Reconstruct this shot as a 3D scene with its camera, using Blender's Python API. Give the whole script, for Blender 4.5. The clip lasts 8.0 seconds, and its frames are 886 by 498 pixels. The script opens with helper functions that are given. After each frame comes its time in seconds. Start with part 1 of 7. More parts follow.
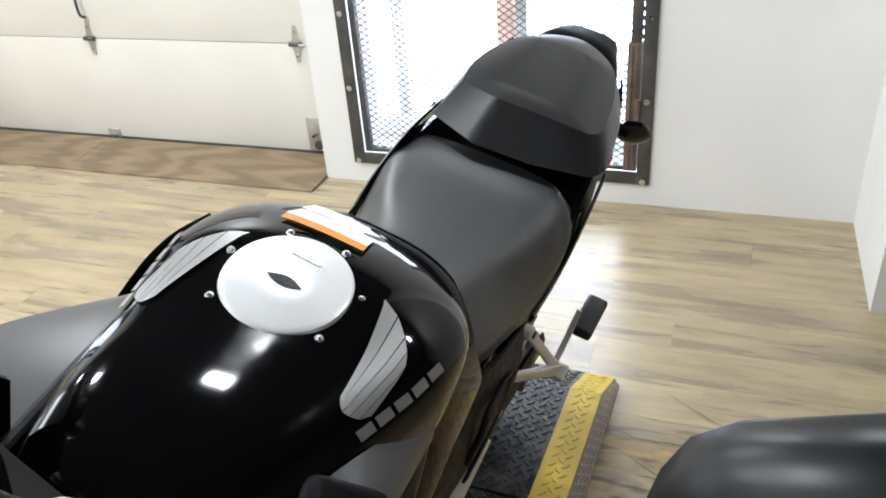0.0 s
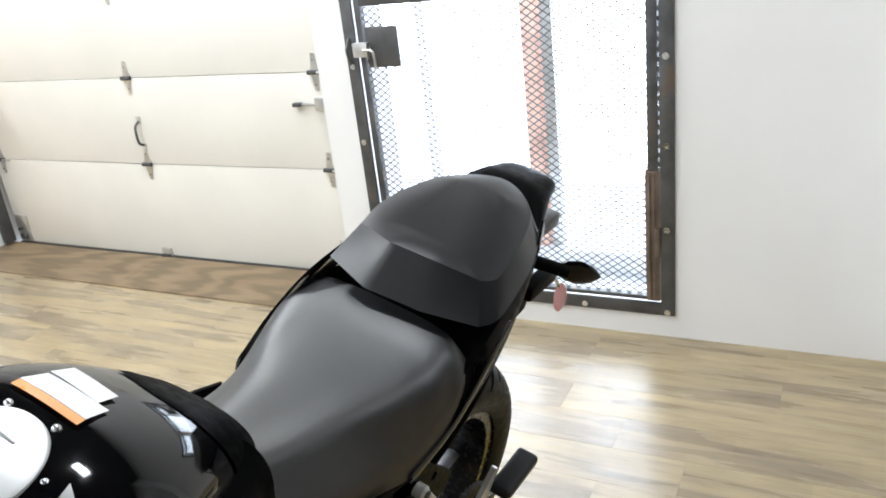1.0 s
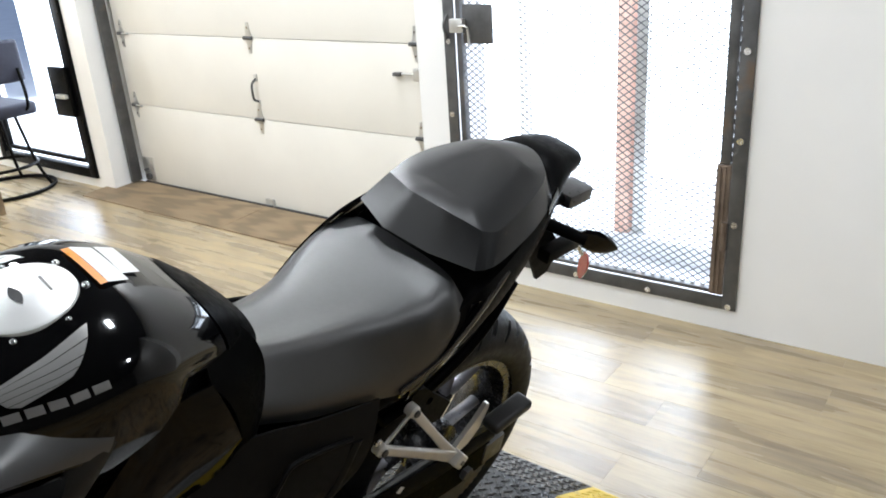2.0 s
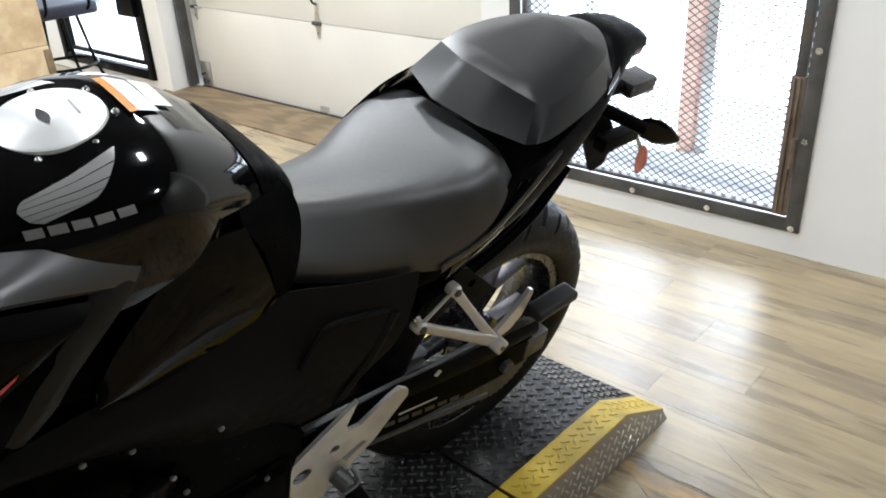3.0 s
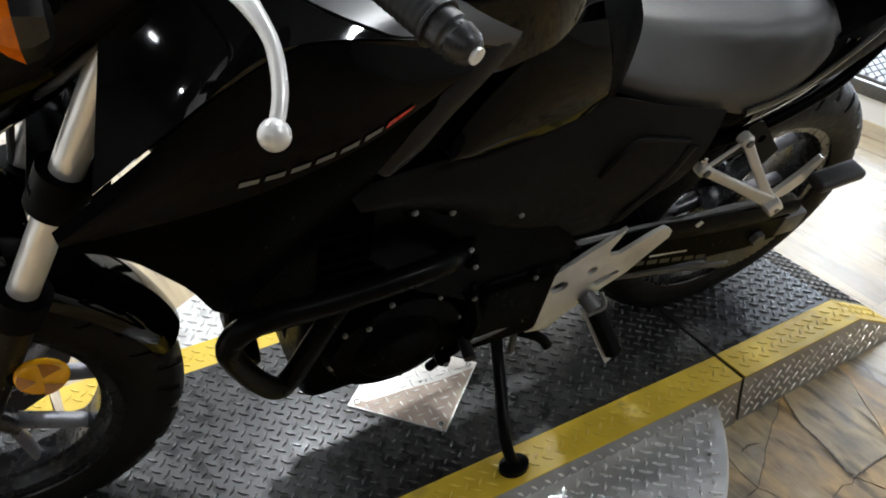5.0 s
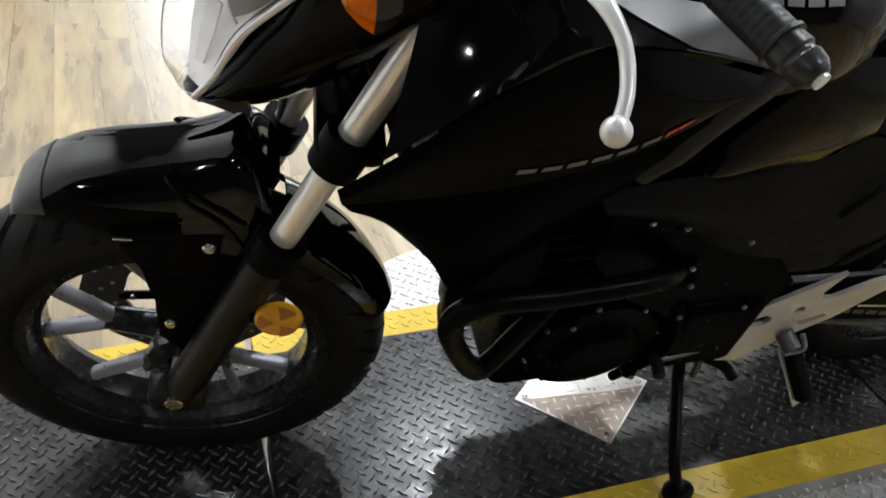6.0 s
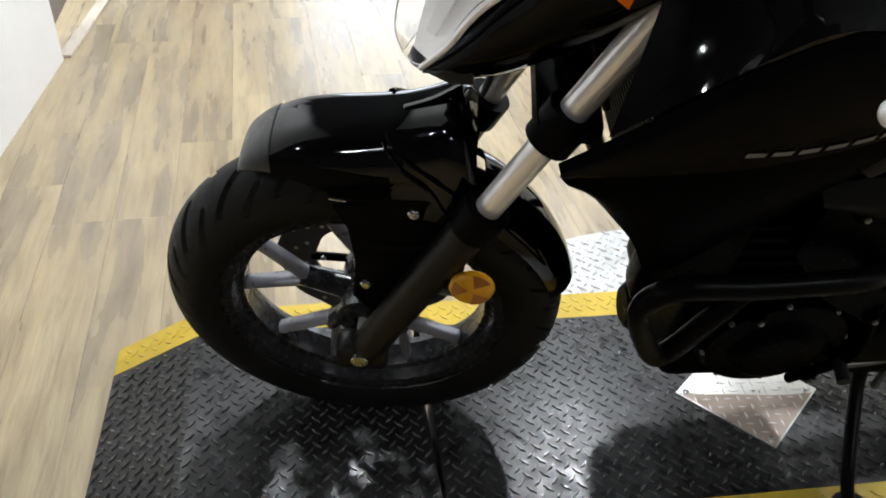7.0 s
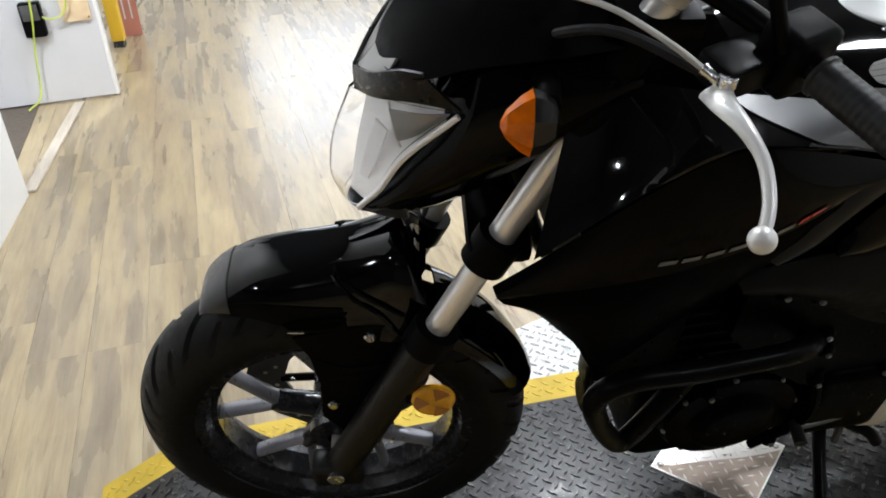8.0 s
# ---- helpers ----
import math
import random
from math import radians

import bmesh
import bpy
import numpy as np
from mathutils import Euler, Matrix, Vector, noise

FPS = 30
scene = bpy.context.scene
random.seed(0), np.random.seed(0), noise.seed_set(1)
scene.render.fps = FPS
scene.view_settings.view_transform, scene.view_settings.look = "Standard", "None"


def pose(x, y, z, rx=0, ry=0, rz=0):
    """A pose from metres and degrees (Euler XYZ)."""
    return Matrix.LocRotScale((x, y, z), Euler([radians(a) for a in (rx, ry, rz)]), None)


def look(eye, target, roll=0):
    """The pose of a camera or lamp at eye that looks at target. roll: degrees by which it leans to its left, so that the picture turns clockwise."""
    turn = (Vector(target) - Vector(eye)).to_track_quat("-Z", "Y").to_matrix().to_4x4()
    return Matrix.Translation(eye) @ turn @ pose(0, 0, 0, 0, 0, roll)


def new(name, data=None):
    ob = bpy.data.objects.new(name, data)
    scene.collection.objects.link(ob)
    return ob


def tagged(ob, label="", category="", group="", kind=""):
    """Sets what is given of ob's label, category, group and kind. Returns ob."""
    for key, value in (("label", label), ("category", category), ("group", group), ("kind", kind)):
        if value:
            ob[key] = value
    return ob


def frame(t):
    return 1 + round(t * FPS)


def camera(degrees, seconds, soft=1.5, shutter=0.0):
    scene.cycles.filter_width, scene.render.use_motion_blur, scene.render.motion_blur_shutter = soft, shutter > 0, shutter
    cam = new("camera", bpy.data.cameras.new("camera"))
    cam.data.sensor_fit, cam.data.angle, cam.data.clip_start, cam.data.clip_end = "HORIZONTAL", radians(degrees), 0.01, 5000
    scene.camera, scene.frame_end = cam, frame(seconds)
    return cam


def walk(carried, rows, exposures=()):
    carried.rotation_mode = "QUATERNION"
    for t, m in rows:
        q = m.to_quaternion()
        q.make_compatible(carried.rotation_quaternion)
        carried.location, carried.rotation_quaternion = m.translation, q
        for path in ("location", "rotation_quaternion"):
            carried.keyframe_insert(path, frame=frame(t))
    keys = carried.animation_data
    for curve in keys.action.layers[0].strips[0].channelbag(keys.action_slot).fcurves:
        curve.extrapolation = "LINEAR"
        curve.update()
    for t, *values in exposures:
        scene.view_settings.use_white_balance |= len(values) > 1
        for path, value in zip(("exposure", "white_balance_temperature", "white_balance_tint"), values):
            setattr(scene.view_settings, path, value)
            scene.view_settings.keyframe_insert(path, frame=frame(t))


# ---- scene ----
cam = camera(57.7, 8.0, soft=1.8)
PATH = [
    (0, (0.398, 0.213, 1.382), (-0.233, 1.82, 0.373), -4.8),
    (0.1, (0.425, 0.257, 1.385), (-0.257, 1.857, 0.396), -5.0),
    (0.3, (0.477, 0.325, 1.384), (-0.339, 1.871, 0.411), -5.0),
    (0.5, (0.53, 0.38, 1.382), (-0.327, 1.933, 0.459), -4.5),
    (0.8, (0.589, 0.416, 1.368), (-0.272, 2.008, 0.516), -5.5),
    (1, (0.642, 0.388, 1.374), (-0.24, 2.025, 0.638), -6.7),
    (1.2, (0.71, 0.328, 1.382), (-0.2, 1.965, 0.68), -6.7),
    (2.3, (0.856, 0.352, 1.34), (-0.317, 1.765, 0.549), -3.2),
    (2.5, (0.854, 0.365, 1.309), (-0.331, 1.751, 0.488), -3.2),
    (3, (0.846, 0.351, 1.268), (-0.34, 1.686, 0.369), -3.0),
    (3.5, (0.849, 0.331, 1.238), (-0.289, 1.628, 0.225), -1.9),
    (4, (0.852, 0.293, 1.228), (-0.329, 1.521, 0.18), -2.5),
    (4.5, (0.82, 0.228, 1.213), (-0.455, 1.302, 0.108), -1.0),
    (5, (0.795, 0.161, 1.205), (-0.561, 1.097, 0.072), 1.3),
    (5.2, (0.788, 0.133, 1.206), (-0.602, 1.009, 0.067), 1.9),
    (6.3, (0.752, 0.013, 1.207), (-0.775, 0.59, 0.052), 4.5),
    (6.5, (0.753, -0.006, 1.203), (-0.787, 0.508, 0.035), 4.0),
    (7, (0.76, -0.056, 1.199), (-0.815, 0.316, 0.023), 2.7),
    (7.5, (0.771, -0.066, 1.215), (-0.831, 0.297, 0.074), 1.6),
    (8, (0.785, -0.022, 1.283), (-0.872, 0.42, 0.253), -2.9),
]
EXPOSURES = [(0.0, -0.29, 6000, 11), (0.5, -0.36, 6000, 11), (1.0, -0.32, 6000, 11), (3.0, -0.31, 6030, 11), (5.0, -0.31, 6080, 11), (7.0, -0.47, 6040, 11), (8.0, -0.55, 6000, 12)]
walk(cam, [(t, look(eye, target, roll)) for t, eye, target, roll in PATH], EXPOSURES)

# ---- light ----
world = bpy.data.worlds.new("world")
scene.world = world
world.use_nodes = True
wn = world.node_tree
sky = wn.nodes.new("ShaderNodeTexSky")
sky.sky_type, sky.sun_disc = "NISHITA", False
sky.sun_elevation, sky.sun_rotation = radians(40), radians(20)
wn.nodes["Background"].inputs["Strength"].default_value = 0.15
wn.links.new(sky.outputs[0], wn.nodes["Background"].inputs["Color"])


def area_lamp(name, eye, target, sx, sy, watts, colour=(1, 1, 1)):
    data = bpy.data.lights.new(name, "AREA")
    data.shape, data.size, data.size_y, data.energy, data.color = "RECTANGLE", sx, sy, watts, colour
    ob = new(name, data)
    ob.matrix_world = look(eye, target)
    return ob


# daylight in the openings
area_lamp("daylight", (-0.42, 4.5, 1.5), (-0.42, 0, 0.7), 2.2, 2.2, 115, (0.80, 0.90, 1.0))
area_lamp("daylight", (-4.2, 4.5, 1.4), (-4.2, 0, 0.6), 2.0, 2.0, 200, (0.86, 0.94, 1.0))
# daylight of the unseen end window, placed by the floor's glare
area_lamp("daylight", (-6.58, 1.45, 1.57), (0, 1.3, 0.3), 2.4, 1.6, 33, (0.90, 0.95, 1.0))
# ceiling lamps, all out of view: some placed from highlights, others added as fill
LAMPS = [(-2.2, 1.45, 50), (-2.25, 0.1, 38), (-4.9, 0.4, 46), (-4.9, -1.8, 28), (-1.38, 2.5, 42), (1.9, 1.7, 22), (0.0, 1.58, 26), (-1.45, -0.1, 44), (1.4, -2.6, 18), (3.4, -2.0, 20), (-4.6, 2.2, 28), (-0.3, -1.75, 86), (-1.05, -1.45, 88), (-3.3, -2.8, 26)]
for tx, ty, watts in LAMPS:
    area_lamp("ceiling_lamp_light", (tx, ty, 2.93), (tx, ty, 0), 0.22, 0.10, watts, (0.99, 1.0, 0.97))


# ---- materials ----
def principled(name):
    m = bpy.data.materials.new(name)
    m.use_nodes = True
    return m, m.node_tree, m.node_tree.nodes["Principled BSDF"]


def noise_node(nt, scale, detail=4, stretch=(1, 1, 1), coord="Object"):
    tc = nt.nodes.new("ShaderNodeTexCoord")
    mp = nt.nodes.new("ShaderNodeMapping")
    mp.inputs["Scale"].default_value = stretch
    n = nt.nodes.new("ShaderNodeTexNoise")
    n.inputs["Scale"].default_value, n.inputs["Detail"].default_value = scale, detail
    nt.links.new(tc.outputs[coord], mp.inputs[0])
    nt.links.new(mp.outputs[0], n.inputs["Vector"])
    return n


def ramp(nt, src, stops):
    r = nt.nodes.new("ShaderNodeValToRGB")
    while len(r.color_ramp.elements) < len(stops):
        r.color_ramp.elements.new(0.5)
    for e, (p, c) in zip(r.color_ramp.elements, stops):
        e.position, e.color = p, (*c, 1) if len(c) == 3 else c
    nt.links.new(src, r.inputs[0])
    return r


def surface(name, colour, rough=0.5, metal=0.0, vary=0.12, scale=8, bump=0.0, bump_scale=200, rough_vary=0.1, coat=0.0,
            stretch=(1, 1, 1), stain=None, spec=0.5, detail=4):
    """A surface with two scales of colour change, uneven gloss and fine relief."""
    m, nt, b = principled(name)
    n1 = noise_node(nt, scale, detail, stretch)
    lo = [c * (1 - vary) for c in colour]
    hi = [min(1, c * (1 + vary)) for c in colour]
    r = ramp(nt, n1.outputs["Fac"], [(0.3, lo), (0.7, hi)])
    out = r.outputs[0]
    if stain:
        n3 = noise_node(nt, stain[1], 6, stretch)
        r3 = ramp(nt, n3.outputs["Fac"], [(stain[2], (0, 0, 0)), (stain[2] + 0.12, (1, 1, 1))])
        mx = nt.nodes.new("ShaderNodeMix")
        mx.data_type = "RGBA"
        nt.links.new(r3.outputs[0], mx.inputs[0])
        nt.links.new(out, mx.inputs[6])
        mx.inputs[7].default_value = (*stain[0], 1)
        out = mx.outputs[2]
    nt.links.new(out, b.inputs["Base Color"])
    n2 = noise_node(nt, scale * 6, 5, stretch)
    rr = ramp(nt, n2.outputs["Fac"], [(0.3, (max(0.02, rough - rough_vary),) * 3), (0.7, (min(1, rough + rough_vary),) * 3)])
    nt.links.new(rr.outputs[0], b.inputs["Roughness"])
    b.inputs["Metallic"].default_value = metal
    b.inputs["Coat Weight"].default_value = coat
    b.inputs["Coat Roughness"].default_value = 0.03
    b.inputs["Specular IOR Level"].default_value = spec
    if bump:
        nb = noise_node(nt, bump_scale, 3, stretch)
        bn = nt.nodes.new("ShaderNodeBump")
        bn.inputs["Strength"].default_value, bn.inputs["Distance"].default_value = bump, 0.002
        nt.links.new(nb.outputs["Fac"], bn.inputs["Height"])
        nt.links.new(bn.outputs[0], b.inputs["Normal"])
    return m


def glowing(name, colour, strength):
    m, nt, b = principled(name)
    b.inputs["Base Color"].default_value = (*colour, 1)
    b.inputs["Emission Color"].default_value = (*colour, 1)
    b.inputs["Emission Strength"].default_value = strength
    return m


def clear(name, colour=(1, 1, 1), rough=0.02, ior=1.45):
    m, nt, b = principled(name)
    b.inputs["Base Color"].default_value = (*colour, 1)
    b.inputs["Transmission Weight"].default_value = 1
    b.inputs["Roughness"].default_value, b.inputs["IOR"].default_value = rough, ior
    return m


def plank_material():
    """Vinyl boards: long streaks of grey-brown over straw, each board its own shade."""
    m, nt, b = principled("vinyl_plank")
    info = nt.nodes.new("ShaderNodeObjectInfo")
    tc = nt.nodes.new("ShaderNodeTexCoord")
    comb = nt.nodes.new("ShaderNodeCombineXYZ")
    mul = nt.nodes.new("ShaderNodeMath")
    mul.operation = "MULTIPLY"
    mul.inputs[1].default_value = 60
    nt.links.new(info.outputs["Random"], mul.inputs[0])
    nt.links.new(mul.outputs[0], comb.inputs[2])
    add = nt.nodes.new("ShaderNodeVectorMath")
    nt.links.new(tc.outputs["Object"], add.inputs[0])
    nt.links.new(comb.outputs[0], add.inputs[1])

    def streak(stretch, scale, detail, rough=0.6):
        mp = nt.nodes.new("ShaderNodeMapping")
        mp.inputs["Scale"].default_value = stretch
        nt.links.new(add.outputs[0], mp.inputs[0])
        n = nt.nodes.new("ShaderNodeTexNoise")
        n.inputs["Scale"].default_value, n.inputs["Detail"].default_value, n.inputs["Roughness"].default_value = scale, detail, rough
        n.inputs["Distortion"].default_value = 0.3
        nt.links.new(mp.outputs[0], n.inputs["Vector"])
        return n
    broad = streak((0.85, 7.0, 1), 1.9, 4, 0.52)
    fine = streak((3, 60, 1), 3.0, 6)
    middle = streak((2.6, 21, 1), 1.9, 5, 0.62)
    r1 = ramp(nt, broad.outputs["Fac"], [(0.27, (0.255, 0.200, 0.136)), (0.43, (0.325, 0.262, 0.170)), (0.55, (0.416, 0.331, 0.196)), (0.68, (0.447, 0.364, 0.217)), (0.85, (0.40, 0.340, 0.235))])
    r2 = ramp(nt, fine.outputs["Fac"], [(0.28, (0.78, 0.77, 0.75)), (0.58, (1, 1, 1))])
    mx = nt.nodes.new("ShaderNodeMix")
    mx.data_type, mx.blend_type = "RGBA", "MULTIPLY"
    mx.inputs[0].default_value = 0.75
    nt.links.new(r1.outputs[0], mx.inputs[6])
    nt.links.new(r2.outputs[0], mx.inputs[7])
    rm = ramp(nt, middle.outputs["Fac"], [(0.30, (0.66, 0.635, 0.61)), (0.44, (0.88, 0.87, 0.86)), (0.56, (1, 1, 1)), (0.72, (1.08, 1.08, 1.06))])
    mm = nt.nodes.new("ShaderNodeMix")
    mm.data_type, mm.blend_type = "RGBA", "MULTIPLY"
    mm.inputs[0].default_value = 0.9
    nt.links.new(mx.outputs[2], mm.inputs[6])
    nt.links.new(rm.outputs[0], mm.inputs[7])
    mx = mm
    # narrow strips printed within each board
    snap = nt.nodes.new("ShaderNodeVectorMath")
    snap.operation = "SNAP"
    snap.inputs[1].default_value = (0.305, 0.050, 1)
    nt.links.new(add.outputs[0], snap.inputs[0])
    white = nt.nodes.new("ShaderNodeTexWhiteNoise")
    nt.links.new(snap.outputs[0], white.inputs["Vector"])
    strip = ramp(nt, white.outputs["Value"], [(0.0, (0.92, 0.91, 0.90)), (0.5, (0.985, 0.98, 0.97)), (1.0, (1.05, 1.04, 1.0))])
    ms = nt.nodes.new("ShaderNodeMix")
    ms.data_type, ms.blend_type = "RGBA", "MULTIPLY"
    ms.inputs[0].default_value = 1.0
    nt.links.new(mx.outputs[2], ms.inputs[6])
    nt.links.new(strip.outputs[0], ms.inputs[7])
    mx = ms
    shade = nt.nodes.new("ShaderNodeMapRange")
    shade.inputs[3].default_value, shade.inputs[4].default_value = 0.91, 1.05
    nt.links.new(info.outputs["Random"], shade.inputs[0])
    hsv = nt.nodes.new("ShaderNodeHueSaturation")
    nt.links.new(mx.outputs[2], hsv.inputs["Color"])
    nt.links.new(shade.outputs[0], hsv.inputs["Value"])
    nt.links.new(hsv.outputs[0], b.inputs["Base Color"])
    rr = ramp(nt, broad.outputs["Fac"], [(0.3, (0.24,) * 3), (0.7, (0.33,) * 3)])
    nt.links.new(rr.outputs[0], b.inputs["Roughness"])
    bn = nt.nodes.new("ShaderNodeBump")
    bn.inputs["Strength"].default_value, bn.inputs["Distance"].default_value = 0.25, 0.001
    nt.links.new(fine.outputs["Fac"], bn.inputs["Height"])
    nt.links.new(bn.outputs[0], b.inputs["Normal"])
    b.inputs["Specular IOR Level"].default_value = 0.72
    return m


def plywood_material(name, a, c):
    m, nt, b = principled(name)
    n = noise_node(nt, 2.2, 3, (1, 5, 5))
    w = nt.nodes.new("ShaderNodeTexWave")
    w.inputs["Scale"].default_value, w.inputs["Distortion"].default_value, w.inputs["Detail"].default_value = 1.6, 14, 4
    tc = nt.nodes.new("ShaderNodeTexCoord")
    mp = nt.nodes.new("ShaderNodeMapping")
    mp.inputs["Scale"].default_value = (0.6, 3.0, 3.0)
    nt.links.new(tc.outputs["Object"], mp.inputs[0])
    nt.links.new(mp.outputs[0], w.inputs["Vector"])
    r = ramp(nt, w.outputs["Fac"], [(0.1, a), (0.9, c)])
    r2 = ramp(nt, n.outputs["Fac"], [(0.35, (0.78, 0.74, 0.70)), (0.6, (1, 1, 1))])
    mx = nt.nodes.new("ShaderNodeMix")
    mx.data_type, mx.blend_type = "RGBA", "MULTIPLY"
    mx.inputs[0].default_value = 0.7
    nt.links.new(r.outputs[0], mx.inputs[6])
    nt.links.new(r2.outputs[0], mx.inputs[7])
    nt.links.new(mx.outputs[2], b.inputs["Base Color"])
    b.inputs["Roughness"].default_value = 0.6
    return m


M_WALL = surface("painted_drywall", (0.82, 0.815, 0.80), 0.55, vary=0.03, scale=2, bump=0.15, bump_scale=300)
M_DOOR_WHITE = surface("painted_steel_cream", (0.76, 0.735, 0.67), 0.42, vary=0.03, scale=3, bump=0.05, bump_scale=120)
M_CEIL = surface("dark_open_ceiling", (0.045, 0.045, 0.045), 0.8, vary=0.1, scale=2)
M_LAMP_BODY = surface("lamp_housing", (0.7, 0.7, 0.7), 0.5, vary=0.04)
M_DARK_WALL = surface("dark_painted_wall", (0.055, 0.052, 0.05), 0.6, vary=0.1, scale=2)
M_PLANK = plank_material()
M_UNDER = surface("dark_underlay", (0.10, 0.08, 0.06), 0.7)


def slate_material(name, shades):
    """Slate print: ochre, brown and grey clouds drawn out one way, each slab of its own shade."""
    m, nt, b = principled(name)
    info = nt.nodes.new("ShaderNodeObjectInfo")
    n1 = noise_node(nt, 4.5, 10, (1.0, 1.5, 1))
    n2 = noise_node(nt, 9.0, 12, (1.0, 3.4, 1))
    r1 = ramp(nt, n1.outputs["Fac"], [(0.30, (0.12, 0.098, 0.072)), (0.41, (0.30, 0.228, 0.130)), (0.50, (0.46, 0.330, 0.165)), (0.57, (0.33, 0.255, 0.160)), (0.66, (0.44, 0.37, 0.26)), (0.76, (0.26, 0.22, 0.17))])
    r2 = ramp(nt, n2.outputs["Fac"], [(0.36, (0.24, 0.23, 0.225)), (0.45, (0.74, 0.73, 0.72)), (0.52, (1, 1, 1)), (0.66, (0.78, 0.79, 0.80))])
    mx = nt.nodes.new("ShaderNodeMix")
    mx.data_type, mx.blend_type = "RGBA", "MULTIPLY"
    mx.inputs[0].default_value = 0.8
    nt.links.new(r1.outputs[0], mx.inputs[6])
    nt.links.new(r2.outputs[0], mx.inputs[7])
    tint = ramp(nt, info.outputs["Random"], shades)
    m2 = nt.nodes.new("ShaderNodeMix")
    m2.data_type, m2.blend_type = "RGBA", "MULTIPLY"
    m2.inputs[0].default_value = 1.0
    nt.links.new(mx.outputs[2], m2.inputs[6])
    nt.links.new(tint.outputs[0], m2.inputs[7])
    nt.links.new(m2.outputs[2], b.inputs["Base Color"])
    rr = ramp(nt, n2.outputs["Fac"], [(0.3, (0.30,) * 3), (0.7, (0.48,) * 3)])
    nt.links.new(rr.outputs[0], b.inputs["Roughness"])
    bn = nt.nodes.new("ShaderNodeBump")
    bn.inputs["Strength"].default_value, bn.inputs["Distance"].default_value = 0.4, 0.002
    nt.links.new(n2.outputs["Fac"], bn.inputs["Height"])
    nt.links.new(bn.outputs[0], b.inputs["Normal"])
    return m


M_STONE = slate_material("slate_vinyl_tan", [(0.0, (0.90, 0.88, 0.84)), (0.5, (1.04, 0.96, 0.80)), (1.0, (1.12, 1.0, 0.78))])
M_STONE_GREY = slate_material("slate_vinyl_grey", [(0.0, (1.05, 1.12, 1.22)), (1.0, (1.0, 1.06, 1.16))])
M_PLY = plywood_material("plywood_worn", (0.17, 0.122, 0.070), (0.26, 0.190, 0.112))
M_BIRCH = plywood_material("plywood_pale", (0.72, 0.55, 0.34), (0.80, 0.65, 0.43))
M_STEEL_DARK = surface("dark_steel_frame", (0.10, 0.10, 0.10), 0.45, 0.6, vary=0.25, scale=12, stain=((0.16, 0.12, 0.09), 9, 0.6))
M_STEEL_BROWN = surface("rusty_steel", (0.16, 0.12, 0.09), 0.55, 0.4, vary=0.3, scale=16)
M_MESH = surface("mesh_steel", (0.10, 0.10, 0.10), 0.5, 0.5, vary=0.2, scale=30)
M_ZINC = surface("zinc_plate", (0.62, 0.62, 0.60), 0.38, 0.85, vary=0.15, scale=20)
M_SEAL = surface("rubber_seal", (0.03, 0.03, 0.032), 0.7, vary=0.2)
M_GLOSS = surface("black_gloss_paint", (0.0020, 0.0020, 0.0024), 0.06, vary=0.1, rough_vary=0.02, spec=0.36)
M_SATIN = surface("black_satin_plastic", (0.0035, 0.0035, 0.0037), 0.40, vary=0.15, scale=15, bump=0.10, bump_scale=500, spec=0.032)
# gloss black with its reflection weakened, to keep the knee panel dark
M_KNEE = surface("black_gloss_low_spec", (0.0025, 0.0025, 0.003), 0.06, vary=0.1, rough_vary=0.02, spec=0.16, bump=0.45, bump_scale=12)
M_BROW = surface("dark_satin_brow", (0.008, 0.008, 0.0085), 0.30, vary=0.1, scale=15, spec=0.25)
# the gloss black with its reflection cut back, to keep cowl and shroud dark
M_COWL = surface("black_gloss_min_spec", (0.0020, 0.0020, 0.0024), 0.06, vary=0.1, rough_vary=0.02, spec=0.10)
M_COVER = surface("black_satin_cover", (0.0085, 0.0085, 0.0088), 0.46, vary=0.12, scale=12, bump=0.12, bump_scale=600, spec=0.04)
M_SEAM = surface("dark_satin_seam", (0.016, 0.016, 0.0165), 0.40, vary=0.12, scale=12, bump=0.08, bump_scale=600, spec=0.2)
M_TRIM = surface("gloss_edge_trim", (0.05, 0.05, 0.052), 0.12, 0.3, vary=0.1, scale=20, spec=0.8, rough_vary=0.02)
M_SHOULDER = surface("dark_satin_paint", (0.004, 0.004, 0.0045), 0.055, vary=0.1, scale=15, spec=0.45, rough_vary=0.01)
M_GREY_SATIN = surface("grey_satin_plastic", (0.024, 0.024, 0.025), 0.36, vary=0.1, scale=15, bump=0.08, bump_scale=500)
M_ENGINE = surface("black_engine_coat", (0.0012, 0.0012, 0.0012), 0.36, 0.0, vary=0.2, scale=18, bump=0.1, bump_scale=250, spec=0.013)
M_VINYL = surface("seat_vinyl", (0.013, 0.013, 0.014), 0.44, vary=0.10, scale=20, bump=0.05, bump_scale=500, spec=0.95, rough_vary=0.02)
M_BAND = surface("grey_satin_paint", (0.054, 0.054, 0.057), 0.30, vary=0.05, scale=15, rough_vary=0.002, spec=0.65)
# darker, duller copy of the seat vinyl, to hold down the pillion's sheen
M_PILLION = surface("pillion_vinyl", (0.007, 0.007, 0.0075), 0.33, vary=0.10, scale=20, bump=0.06, bump_scale=600, spec=0.44, rough_vary=0.02)
M_MIRROR_SHELL = surface("mirror_shell_paint", (0.008, 0.008, 0.008), 0.34, vary=0.1, scale=15, spec=0.3, rough_vary=0.04)
M_RUBBER = surface("tyre_rubber", (0.009, 0.009, 0.009), 0.5, vary=0.25, scale=12, bump=0.2, bump_scale=200, spec=0.14)
